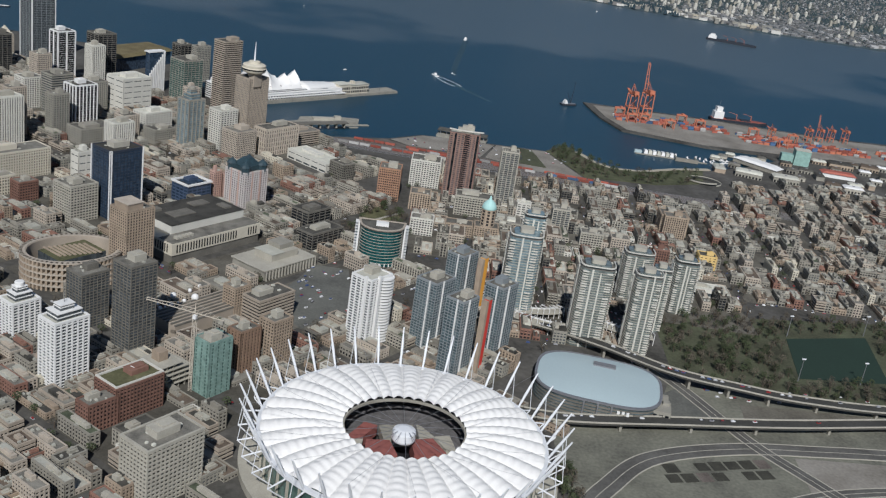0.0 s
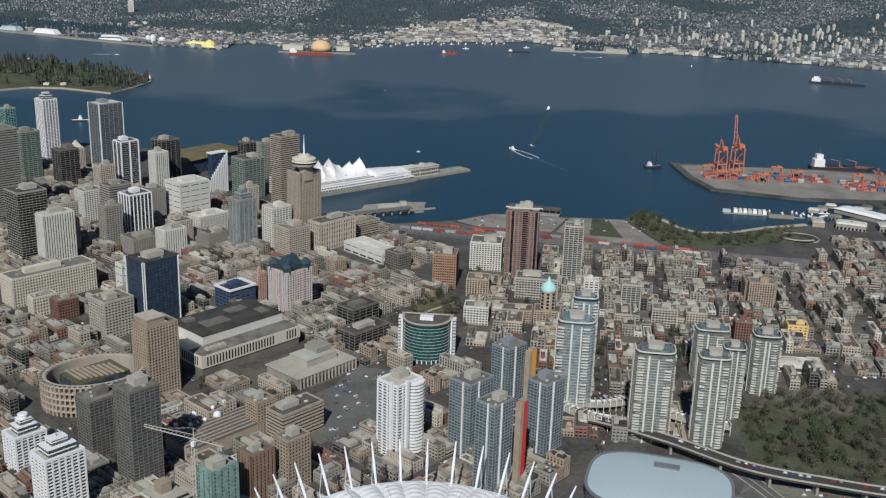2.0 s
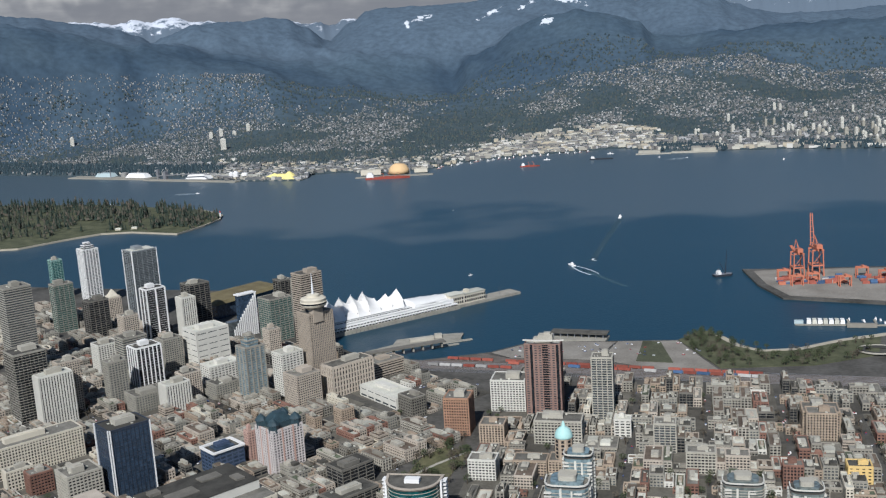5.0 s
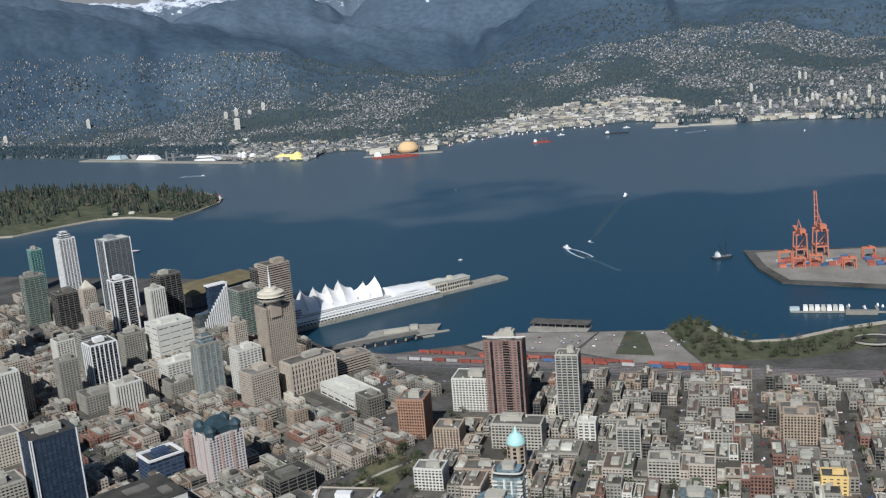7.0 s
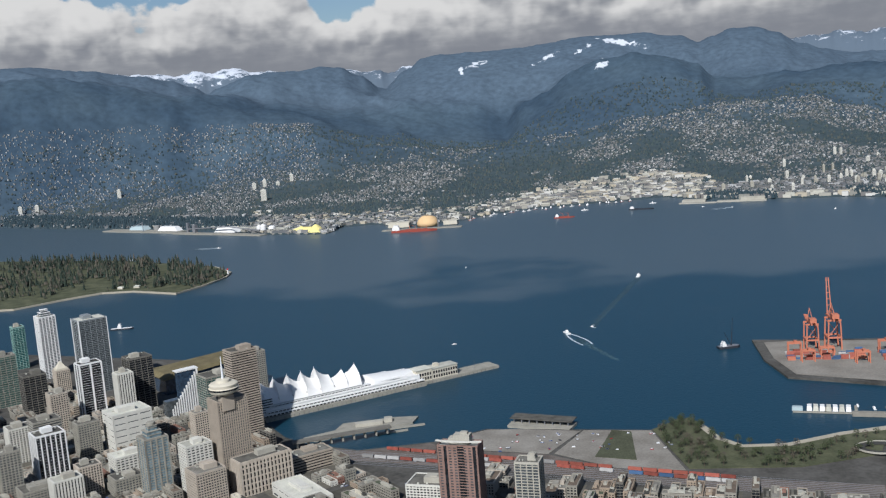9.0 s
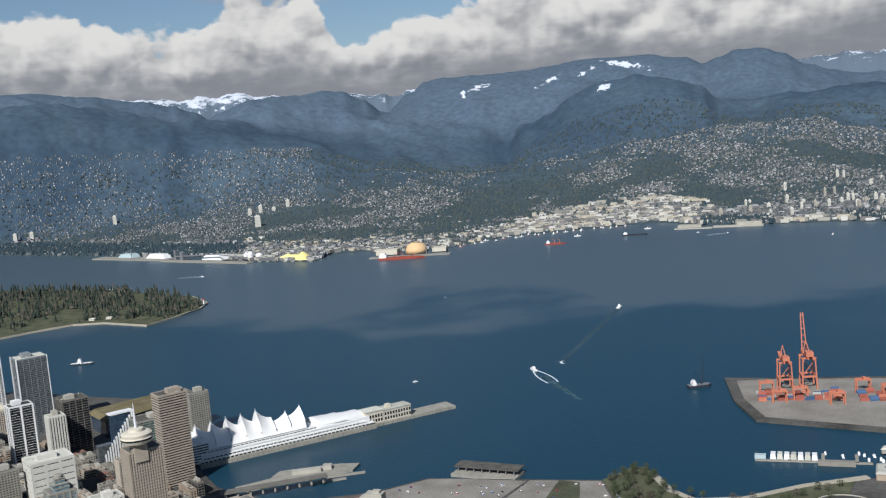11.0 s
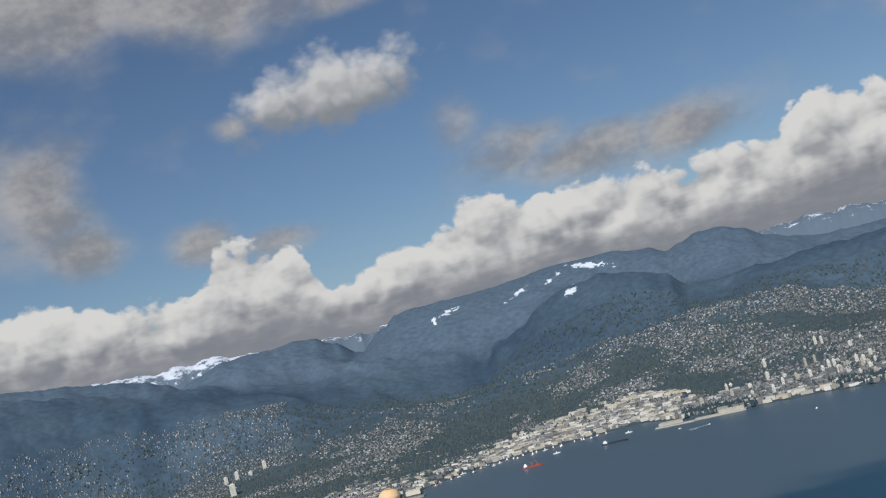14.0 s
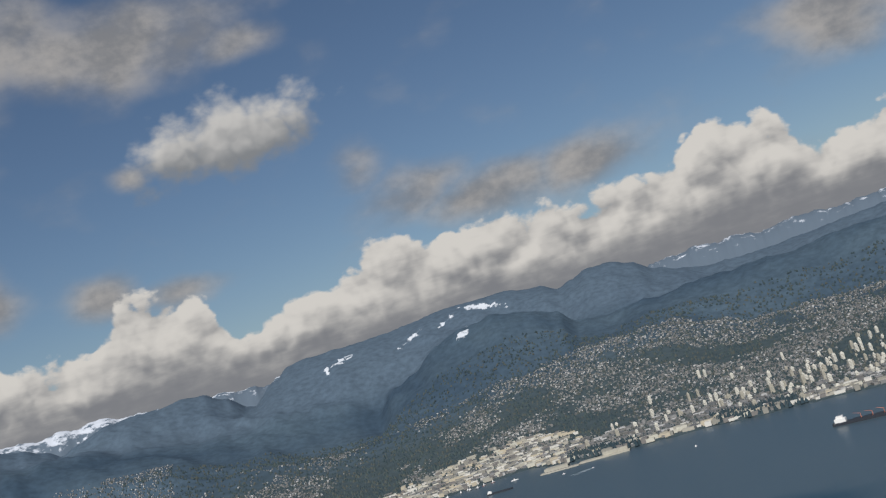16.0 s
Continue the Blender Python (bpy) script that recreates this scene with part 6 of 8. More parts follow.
def roof_greens():
    """The planted roof of the brick block beside the stadium, with its pale rim."""
    ob = thing("planted_roof", -84.9, 352.3, 17.65, 48, "green planted roof with a pale rim on a brick block", "roof")
    part("planting", Shape().cbox(0, 0, 0.15, 21, 11.6, 0.35), "grass", ob)
    for x, y, w, d in ((0, -6.6, 23.8, 0.7), (0, 6.6, 23.8, 0.7), (-11.5, 0, 0.7, 12.4), (11.5, 0, 0.7, 12.4)):
        part("rim", Shape().cbox(x, y, 0.15, w, d, 0.8), "off_white", ob)
    part("hutch", Shape().cbox(3, 1, 0.5, 4.5, 3.4, 1.6).cbox(3, 1, 2.1, 3, 2.2, 0.6), "white_paint", ob)


roof_greens()


DISHES = ((-71, 465, 1), (-75, 458, 1.1), (-82, 449, 1.7), (-88, 439, 1.1))


def dishes():
    for x, y, r in DISHES:
        ob = thing("satellite_dish", x, y, 1.6, 20, "round white satellite dish on a post", "satellite dish", "satellite dishes")
        part("post", Shape().tube((0, 0, 0), (0, 0, 8), 0.3, 0.25, 6), "steel_grey", ob)
        part("dish", Shape().lathe([(0.3, 7.6), (r * 0.75, 8.0), (r, 8.0 + r * 0.7), (r * 0.8, 8.0 + r * 1.4), (0.2, 8.0 + r * 1.75)], sides=16), "white_paint", ob, smooth=True)


dishes()

tagged(part("rough_patch", Shape().prism([(152, 805), (178, 799), (174, 852), (161, 856)], 1.5, 2.2), "scrub"), "patch of olive rough grass on the paved yard", "patch", kind="structure")

sheet("square_lawn", [(10, 600), (34, 596), (46, 640), (22, 650)], 1.5, 1.9, "grass", "small worn lawn in a city square", "lawn")
tagged(part("square_path", Shape().strip([(12, 602, 1.9), (27, 622, 1.9), (44, 640, 1.9)], 2.2, -0.1, 0.06), "pale_concrete"), "pale footpath across a small lawn", "path", kind="structure")
FOOTPRINTS.append((28, 622, 17))

# ---- streets and city blocks ----
def grid_point(grid, a, b):
    (ox, oy), rot = grid
    c, s = math.cos(radians(rot)), math.sin(radians(rot))
    return ox + a * c - b * s, oy + a * s + b * c


DOWN, EAST = ((-95, 503), 48), ((52, 668), -7)
GREEN = [(184, 506), (345, 525), (430, 452), (430, 250), (92, 250), (98, 362), (160, 372), (168, 436)]
LOT = [(-36, 470), (-12, 530), (8, 528), (10, 452), (-17, 443)]


def open_ground(x, y):
    """Whether low buildings may stand there."""
    if not inside((x, y), CITY) or inside((x, y), GREEN) or inside((x, y), LOT):
        return False
    if x > -70 and y > max(800 - 0.235 * x, 752 if x > 255 else 0, 822 if x > 350 else 0):
        return False
    if x <= -70 and y > 840 + (x + 70) * -0.55:
        return False
    if x > 720 or y < 215 or (y < 300 and x > -40) or x < -420:
        return False
    return all(math.hypot(x - fx, y - fy) > fr for fx, fy, fr in FOOTPRINTS)


def blocks(grid, pu, pv, street, keep, name):
    """Raised paving of the blocks between the streets."""
    for i in range(-16, 17):
        for j in range(-16, 17):
            mx, my = grid_point(grid, (i + 0.5) * pu, (j + 0.5) * pv)
            if not keep(mx, my) or not inside((mx, my), CITY) or my < 150 or my > max(778 - 0.235 * max(mx, -100), 730 if mx > 255 else 0, 800 if mx > 350 else 0):
                continue
            a0, a1, b0, b1 = i * pu + street / 2, (i + 1) * pu - street / 2, j * pv + street / 2, (j + 1) * pv - street / 2
            pts = [grid_point(grid, a, b) for a, b in ((a0, b0), (a1, b0), (a1, b1), (a0, b1))]
            if any(math.hypot(mx - x, my - y) < r for x, y, r in ((30, 327, 78), (127, 399, 40))):
                continue
            tagged(part("pavement", Shape().prism(pts, 1.5, 1.78 if grid is DOWN else 1.765), "block_paving"), "grey paved city block with kerbs", "pavement", "city blocks", kind="structure")


def west(x, y):
    return x < 40 + max(0, (560 - y)) * 0.4 and not inside((x, y), GREEN)


def east(x, y):
    return x > 52 + max(0, (560 - y)) * 0.4 and x < 640 and not inside((x, y), GREEN)


blocks(DOWN, 70, 50, 6.5, west, "pavement")
blocks(EAST, 44, 52, 4.6, east, "pavement")

# ---- low buildings, built once and set many times ----
LOW = []
LABELS = {"redbrick": "red brick low-rise with a flat gravel roof", "tan": "tan brick low-rise with a flat gravel roof", "grey": "grey rendered low-rise with a flat roof", "beige": "beige low-rise with a flat roof",
          "white": "white low-rise with a flat pale roof", "concrete": "concrete low-rise with a flat roof", "creamgrid": "cream heritage low-rise with rows of windows", "darkroof": "low grey building with a dark flat roof",
          "brownband": "brown banded low-rise building", "dark": "low dark glass building"}


def low_prototypes():
    rnd = random.Random(21)
    styles = ["redbrick"] * 4 + ["tan"] * 10 + ["grey"] * 7 + ["beige"] * 6 + ["white"] * 2 + ["concrete"] * 3 + ["creamgrid"] * 2 + ["darkroof"] * 9 + ["brownband"] * 5 + ["dark"] * 3
    for st in styles:
        w, d = rnd.choice((3.8, 4.2, 5, 5.5, 6.5, 7.5, 10)) * rnd.uniform(0.9, 1.1), rnd.choice((9, 11, 14, 17, 20)) * rnd.uniform(0.95, 1.06)
        h = rnd.choice((1.9, 2.1, 2.4, 2.8, 3.1, 3.4, 3.9, 4.6, 5.6, 7, 9))
        ob = thing("low_building", 0, 0, -60, 0, LABELS[st], "building", "low buildings")
        facade(ob, w, d, h, st, seed=rnd.randint(0, 999))
        for ch in ob.children:
            if ch.name.startswith('roof') and not ch.name.startswith('roof_'):
                ch.data.materials[0] = MATS[rnd.choice(('gravel_roof', 'gravel_roof', 'dark_roof', 'dark_roof', 'brown_roof', 'brown_roof', 'brown_roof', 'pale_roof', 'moss_roof'))]
        if rnd.random() < 0.45:
            part("roof_shed", Shape().cbox(rnd.uniform(-0.2, 0.2) * w, rnd.uniform(-0.25, 0.25) * d, h + 0.12, w * 0.55, d * 0.35, rnd.uniform(0.8, 1.8)), rnd.choice(("grey_render", "pale_roof", "dark_roof", "tan_brick")), ob)
        LOW.append((ob, w, d, h))


low_prototypes()
SHEDS = [k for k, (o, w, d, h) in enumerate(LOW) if w < 6 and d < 12.5 and h < 6] or [0]
PLACES = []


def place_low(i, x, y, rot):
    PLACES.append((math.hypot(x - 95, y - 560), i, x, y, rot))


def fill(grid, pu, pv, street, keep, rnd, top, share):
    count = 0
    rot = grid[1]
    for i in range(-15, 17):
        for j in range(-15, 16):
            mx, my = grid_point(grid, (i + 0.5) * pu, (j + 0.5) * pv)
            if not keep(mx, my):
                continue
            for row in (0, 1):
                a, end = i * pu + street / 2 + 0.8, (i + 1) * pu - street / 2 - 0.8
                while True:
                    k = rnd.randrange(len(LOW))
                    ob, w, d, h = LOW[k]
                    if a + w > end:
                        break
                    room = (pv - street) / 2 - 0.8
                    b = j * pv + street / 2 + 1.0 + d / 2 if row == 0 else (j + 1) * pv - street / 2 - 1.0 - d / 2
                    x, y = grid_point(grid, a + w / 2, b)
                    a += w + rnd.choice((0.3, 0.3, 0.3, 0.6, 1.5))
                    if d > room or h > top or rnd.random() > share or not keep(x, y) or not open_ground(x, y):
                        continue
                    place_low(k, x, y, rot + rnd.choice((0, 180)))
                    count += 1
                    if d < 15 and rnd.random() < 0.75:
                        # a shed on the lane behind a shallow house
                        q = rnd.choice(SHEDS)
                        bb = b + (d / 2 + LOW[q][1] / 2 + 0.8) * (1 if row == 0 else -1)
                        x, y = grid_point(grid, a - w / 2 - 0.5, bb)
                        if open_ground(x, y):
                            place_low(q, x, y, rot + 90)
    return count


fill(EAST, 44, 52, 4.6, east, random.Random(31), 12, 0.96)
fill(DOWN, 70, 50, 6.5, west, random.Random(32), 12, 0.92)


def set_low():
    """The nearest three hundred stand as things of their own; the rest are joined."""
    PLACES.sort()
    used, rest = set(), {}
    for rank, (_, i, x, y, rot) in enumerate(PLACES):
        ob, m = LOW[i][0], pose(x, y, 1.6, 0, 0, rot)
        if rank < 300:
            if i in used:
                copy_thing(ob, m)
            else:
                used.add(i)
                ob.matrix_basis = m
        else:
            for ch in ob.children:
                rest.setdefault(ch.data.materials[0].name, []).append((ch.data, m))
    for name in sorted(rest):
        vs, fs, n = [], [], 0
        for me, m in rest[name]:
            co = np.empty(len(me.vertices) * 3)
            me.vertices.foreach_get("co", co)
            a = np.array(m)
            vs.append(co.reshape(-1, 3) @ a[:3, :3].T + a[:3, 3])
            fs += [tuple(n + k for k in p.vertices) for p in me.polygons]
            n += len(me.vertices)
        s = Shape()
        s.v, s.f = [tuple(v) for v in np.concatenate(vs).tolist()], fs
        me = s.mesh("low_building_rest")
        me.materials.append(bpy.data.materials[name])
        tagged(new("low_building_rest", me), "crowd of low city buildings farther off", "buildings", kind="stuff")
    for i, (ob, *_r) in enumerate(LOW):
        if i not in used:
            for o in (*ob.children, ob):
                bpy.data.objects.remove(o)


set_low()


# ---- elevated roads and the open ground by the stadium ----
def smooth_line(points, n=10):
    out = []
    for i in range(len(points) - 1):
        p0, p1, p2, p3 = (Vector(points[max(0, min(len(points) - 1, i + k))]) for k in (-1, 0, 1, 2))
        for s in range(n):
            t = s / n
            out.append(tuple(0.5 * ((2 * p1) + (p2 - p0) * t + (2 * p0 - 5 * p1 + 4 * p2 - p3) * t * t + (3 * p1 - p0 - 3 * p2 + p3) * t ** 3)))
    return out + [tuple(points[-1])]


def viaduct(points, label):
    line = smooth_line(points)
    ob = thing("viaduct", 0, 0, 0, 0, label, "viaduct", "viaducts", kind="structure")
    part("deck", Shape().strip(line, 7.6, -1.0, 0), "asphalt", ob)
    for side in (-1, 1):
        edge = []
        for i, p in enumerate(line):
            a, b = Vector(line[max(i - 1, 0)]), Vector(line[min(i + 1, len(line) - 1)])
            d = (b - a).to_2d().normalized()
            edge.append((p[0] - d.y * side * 3.6, p[1] + d.x * side * 3.6, p[2]))
        part("barrier", Shape().strip(edge, 0.4, 0, 0.7), "pale_concrete", ob)
    for p in line[3::6]:
        if p[2] > 3.5:
            part("pier", Shape().cbox(p[0], p[1], 1.6, 1.2, 4.2, p[2] - 2.6), "concrete", ob)


viaduct([(60, 478, 2.4), (104, 470, 6), (140, 446, 8), (172, 420, 8.5), (204, 409, 8), (240, 402, 7), (300, 402, 6), (420, 420, 5), (640, 470, 3)], "concrete road viaduct curving past the arena")
viaduct([(78, 372, 6), (107, 366, 6.5), (163, 371, 6.5), (221, 377, 6.5), (300, 390, 6), (420, 404, 5), (640, 440, 3)], "straight concrete road viaduct beside the stadium")


def road(name, pts, width, lift, material="worn_asphalt", label="worn asphalt road through open ground"):
    line = smooth_line([(x, y, 1.62) for x, y in pts])
    ob = tagged(part(name, Shape().strip(line, width, -0.3, lift), material), label, "road", kind="structure")
    for side in (-1, 1):
        edge = []
        for k, p in enumerate(line):
            a, b = Vector(line[max(k - 1, 0)]), Vector(line[min(k + 1, len(line) - 1)])
            d = (b - a).to_2d().normalized()
            edge.append((p[0] - d.y * side * width * 0.53, p[1] + d.x * side * width * 0.53, p[2]))
        part("kerb", Shape().strip(edge, 0.5, -0.3, lift + 0.12), "pale_concrete", ob)
    part("median", Shape().strip(line, 0.35, lift + 0.004, lift + 0.05), "pale_concrete", ob)


road("road_curve", [(60, 262), (92, 290), (115, 318), (142, 344), (187, 358), (240, 362), (330, 368), (520, 400)], 9, 0.22)
road("road_cross", [(160, 445), (176, 418), (196, 366), (214, 336), (236, 300), (262, 262)], 7, 0.27)
road("road_south", [(100, 250), (170, 300), (240, 330), (420, 345)], 6, 0.17)
sheet("scrub_ground", [(188, 506), (345, 524), (420, 450), (330, 412), (240, 410), (178, 428)], 1.5, 1.68, "scrub", "brown and green rough scrub ground", "ground")
tagged(part("sports_field", Shape().prism([(252, 437), (306, 440), (322, 500), (266, 488)], 1.5, 1.9), "sports_turf"), "dark green sports field", "field", kind="structure")
sheet("open_ground", [(96, 252), (430, 252), (430, 404), (300, 400), (172, 418), (152, 374), (100, 374)], 1.5, 1.66, "dry_ground", "dry open ground beside the stadium and viaducts", "ground")
for pts, m in (([(206, 300), (300, 305), (320, 354), (214, 354)], "yard"), ([(150, 379), (196, 372), (176, 414), (164, 405)], "car_park"), ([(200, 378), (330, 392), (330, 398), (205, 402)], "block_paving")):
    tagged(part("open_lot", Shape().prism(pts, 1.5, 1.72), m), "bare open lot of gravel and asphalt", "lot", kind="structure")
rl = random.Random(77)
for i in range(7):
    for j in range(2):
        if rl.random() < 0.1:
            continue
        u, v = (i + 0.5) / 7, (j + 0.5) / 2
        x, y = (144 + 52 * u) * (1 - v) + (146 + 54 * u) * v, (325 + 9 * u) * (1 - v) + (341 + 11 * u) * v
        tagged(part("lot_bed", Shape().cbox(x, y, 1.64, 6.6 * rl.uniform(0.9, 1.05), 7.0 * rl.uniform(0.85, 1.0), 0.12, 11), rl.choice(("dark_soil", "dark_soil", "dark_soil", "ballast"))), "square bed of dark soil in a bare lot", "patch", kind="structure")
for x, y in ((250, 434), (287, 436), (324, 470), (268, 492), (322, 503)):
    ob = thing("floodlight", x, y, 1.6, 0, "tall grey floodlight mast beside the sports field", "floodlight", "floodlights")
    part("mast", Shape().tube((0, 0, 0), (0, 0, 13), 0.25, 0.14, 6), "steel_grey", ob)
    part("lamp_bar", Shape().cbox(0, 0, 13, 2.2, 0.4, 0.7), "steel_white", ob)
tagged(part("plaza_lot", Shape().prism(LOT[::-1], 1.5, 1.86), "car_park"), "large asphalt car park", "car park", kind="structure")


# ---- trees ----
def tree_prototype(seed, height, spread, leaf, bare):
    rnd = random.Random(seed)
    ob = thing("tree", 0, 0, -80, 0, "bare brown street tree with fine twigs" if bare else "small green broadleaf tree", "tree", "trees")
    t = Shape().tube((0, 0, 0), (0, 0, height * 0.5), 0.22, 0.12, 5)
    for _ in range(5):
        a = rnd.uniform(0, 6.3)
        t.tube((0, 0, height * rnd.uniform(0.25, 0.5)), (spread * 0.6 * math.cos(a), spread * 0.6 * math.sin(a), height * rnd.uniform(0.6, 0.95)), 0.1, 0.03, 4)
    part("trunk", t, "bark", ob)
    c = Shape()
    for _ in range(90 if bare else 130):
        a, e = rnd.uniform(0, 6.3), rnd.uniform(-0.5, 1)
        r = spread * rnd.uniform(0.3, 1.0) * math.sqrt(max(0.05, 1 - e * e * 0.7))
        p = Vector((r * math.cos(a), r * math.sin(a), height * (0.62 + 0.34 * e)))
        n = len(c.v)
        q = rnd.uniform(0.25, 0.55)
        for _k in range(4):
            c.v.append(tuple(p + Vector((rnd.uniform(-q, q), rnd.uniform(-q, q), rnd.uniform(-q, q) * 0.7))))
        c.f += [(n, n + 1, n + 2), (n, n + 2, n + 3), (n, n + 3, n + 1), (n + 1, n + 3, n + 2)]
    part("crown", c, leaf, ob)
    return ob


TREES = [tree_prototype(1, 5.5, 2.3, "twigs", True), tree_prototype(2, 6.5, 2.8, "twigs", True), tree_prototype(3, 4.6, 2.2, "leaf_green", False), tree_prototype(4, 6.0, 2.6, "leaf_green", False), tree_prototype(5, 5.0, 2.0, "twigs", True)]
TREE_USED = set()


PLANTED = []


def plant(k, x, y, z=1.6):
    PLANTED.append((math.hypot(x - 120, y - 420), k, x, y, z))


def set_trees():
    """The nearest trees stand singly; those farther off are joined by material."""
    PLANTED.sort()
    rest = {}
    for rank, (_, k, x, y, z) in enumerate(PLANTED):
        m = pose(x, y, z, 0, 0, (x * 37 + y * 11) % 360)
        if rank < 290:
            if k in TREE_USED:
                copy_thing(TREES[k], m)
            else:
                TREE_USED.add(k)
                TREES[k].matrix_basis = m
        else:
            for ch in TREES[k].children:
                rest.setdefault(ch.data.materials[0].name, []).append((ch.data, m))
    for name in sorted(rest):
        s = Shape()
        for me, m in rest[name]:
            n = len(s.v)
            s.v += [tuple(m @ v.co) for v in me.vertices]
            s.f += [tuple(n + q for q in p.vertices) for p in me.polygons]
        tagged(part("street_trees_rest", s, name), "bare and green trees farther off in the city", "trees", kind="stuff")


def plant_all():
    rnd = random.Random(55)
    n = 0
    for _ in range(1500):
        x, y = rnd.uniform(185, 350), rnd.uniform(415, 520)
        if inside((x, y), GREEN) and not inside((x, y), [(248, 433), (310, 436), (326, 504), (262, 492)]) and y > 414 and n < 330:
            plant(rnd.choice((0, 1, 2, 3, 3, 4)), x, y)
            n += 1
    for _ in range(38):
        plant(rnd.choice((2, 3, 0)), 96 + rnd.uniform(-3, 6), 306 + rnd.uniform(-16, 24))
    for _ in range(260):
        x, y = rnd.uniform(190, 330), rnd.uniform(785, 878)
        if inside((x, y), [(188, 856), (206, 879), (216, 879), (229, 834), (271, 818), (330, 845), (322, 806), (274, 786), (209, 784)]) and (y < 808 or x < 232 or rnd.random() < 0.35):
            plant(rnd.choice((0, 2, 3, 3)), x, y, 2.1)
    for grid, pu, pv, keep in ((EAST, 44, 52, east), (DOWN, 70, 50, west)):
        for i in range(-9, 12):
            for j in range(-9, 9):
                for k in range(8):
                    x, y = grid_point(grid, i * pu + (3.1 if k % 2 else -3.1), j * pv + 5 + k * 6)
                    if rnd.random() < 0.55 and keep(x, y) and 300 < y < 760 - 0.2 * x and -330 < x < 420 and all(math.hypot(x - fx, y - fy) > fr for fx, fy, fr in FOOTPRINTS) and not inside((x, y), LOT):
                        plant(rnd.choice((0, 1, 2, 4)), x, y, 1.78)
    for _ in range(60):
        x, y = rnd.uniform(8, 48), rnd.uniform(592, 650)
        if all(math.hypot(x - fx, y - fy) > fr for fx, fy, fr in FOOTPRINTS if fr != 17) and math.hypot(x - 28, y - 622) > 8:
            plant(rnd.choice((0, 1, 2, 3)), x, y)
    for _ in range(90):
        x, y = rnd.uniform(110, 240), rnd.uniform(520, 600)
        if all(math.hypot(x - fx, y - fy) > fr for fx, fy, fr in FOOTPRINTS):
            plant(rnd.choice((0, 2, 3, 3)), x, y)
    for _ in range(70):
        x, y = rnd.uniform(-45, 20), rnd.uniform(440, 620)
        if not inside((x, y), LOT) and all(math.hypot(x - fx, y - fy) > fr * 0.9 for fx, fy, fr in FOOTPRINTS):
            plant(rnd.choice((0, 1, 2)), x, y)


plant_all()
set_trees()


# ---- parked and driving cars, too many and too small to count ----
def cars():
    rnd = random.Random(66)
    s = Shape()

    def car(x, y, rot, z=1.65):
        s.cbox(x, y, z, 2.2, 0.9, 0.42, rot)
        n = len(s.v)
        s.cbox(x - 0.1 * math.cos(radians(rot)), y - 0.1 * math.sin(radians(rot)), z + 0.38, 1.2, 0.8, 0.34, rot)

    for grid, pu, pv, keep in ((EAST, 44, 52, east), (DOWN, 70, 50, west)):
        for i in range(-9, 12):
            for j in range(-9, 9):
                for k in range(22):
                    if rnd.random() < 0.5:
                        x, y = grid_point(grid, i * pu + rnd.choice((-1.7, -0.7, 0.7, 1.7)), j * pv + rnd.uniform(0, pv))
                        rot = grid[1] + 90
                    else:
                        x, y = grid_point(grid, i * pu + rnd.uniform(0, pu), j * pv + rnd.choice((-1.7, -0.7, 0.7, 1.7)))
                        rot = grid[1]
                    if keep(x, y) and 240 < y < 770 - 0.2 * x and -330 < x < 480 and rnd.random() < 0.3 and all(math.hypot(x - fx, y - fy) > fr for fx, fy, fr in FOOTPRINTS):
                        car(x, y, rot)
    for _ in range(60):
        x, y = rnd.uniform(-34, 8), rnd.uniform(445, 528)
        if inside((x, y), LOT):
            car(x, y, 48, 1.87)
    for line in (smooth_line([(104, 470, 6), (140, 446, 8), (172, 420, 8.5), (204, 409, 8), (240, 402, 7), (300, 402, 6)]), smooth_line([(107, 366, 6.5), (163, 371, 6.5), (221, 377, 6.5), (300, 390, 6)])):
        for p, q in zip(line, line[1:]):
            if rnd.random() < 0.5:
                d = Vector(q) - Vector(p)
                car(p[0] - d.normalized().y * 1.5, p[1] + d.normalized().x * 1.5, math.degrees(math.atan2(d.y, d.x)), p[2] + 0.02)
    for _ in range(40):
        car(rnd.uniform(190, 320), rnd.uniform(405, 420), rnd.uniform(0, 8))
    for _ in range(45):
        car(rnd.uniform(55, 200), rnd.uniform(815, 850), rnd.uniform(0, 180), 1.9)
    tagged(part("cars", s, "car_mix"), "small cars on the streets and car parks", "cars", kind="stuff")


cars()


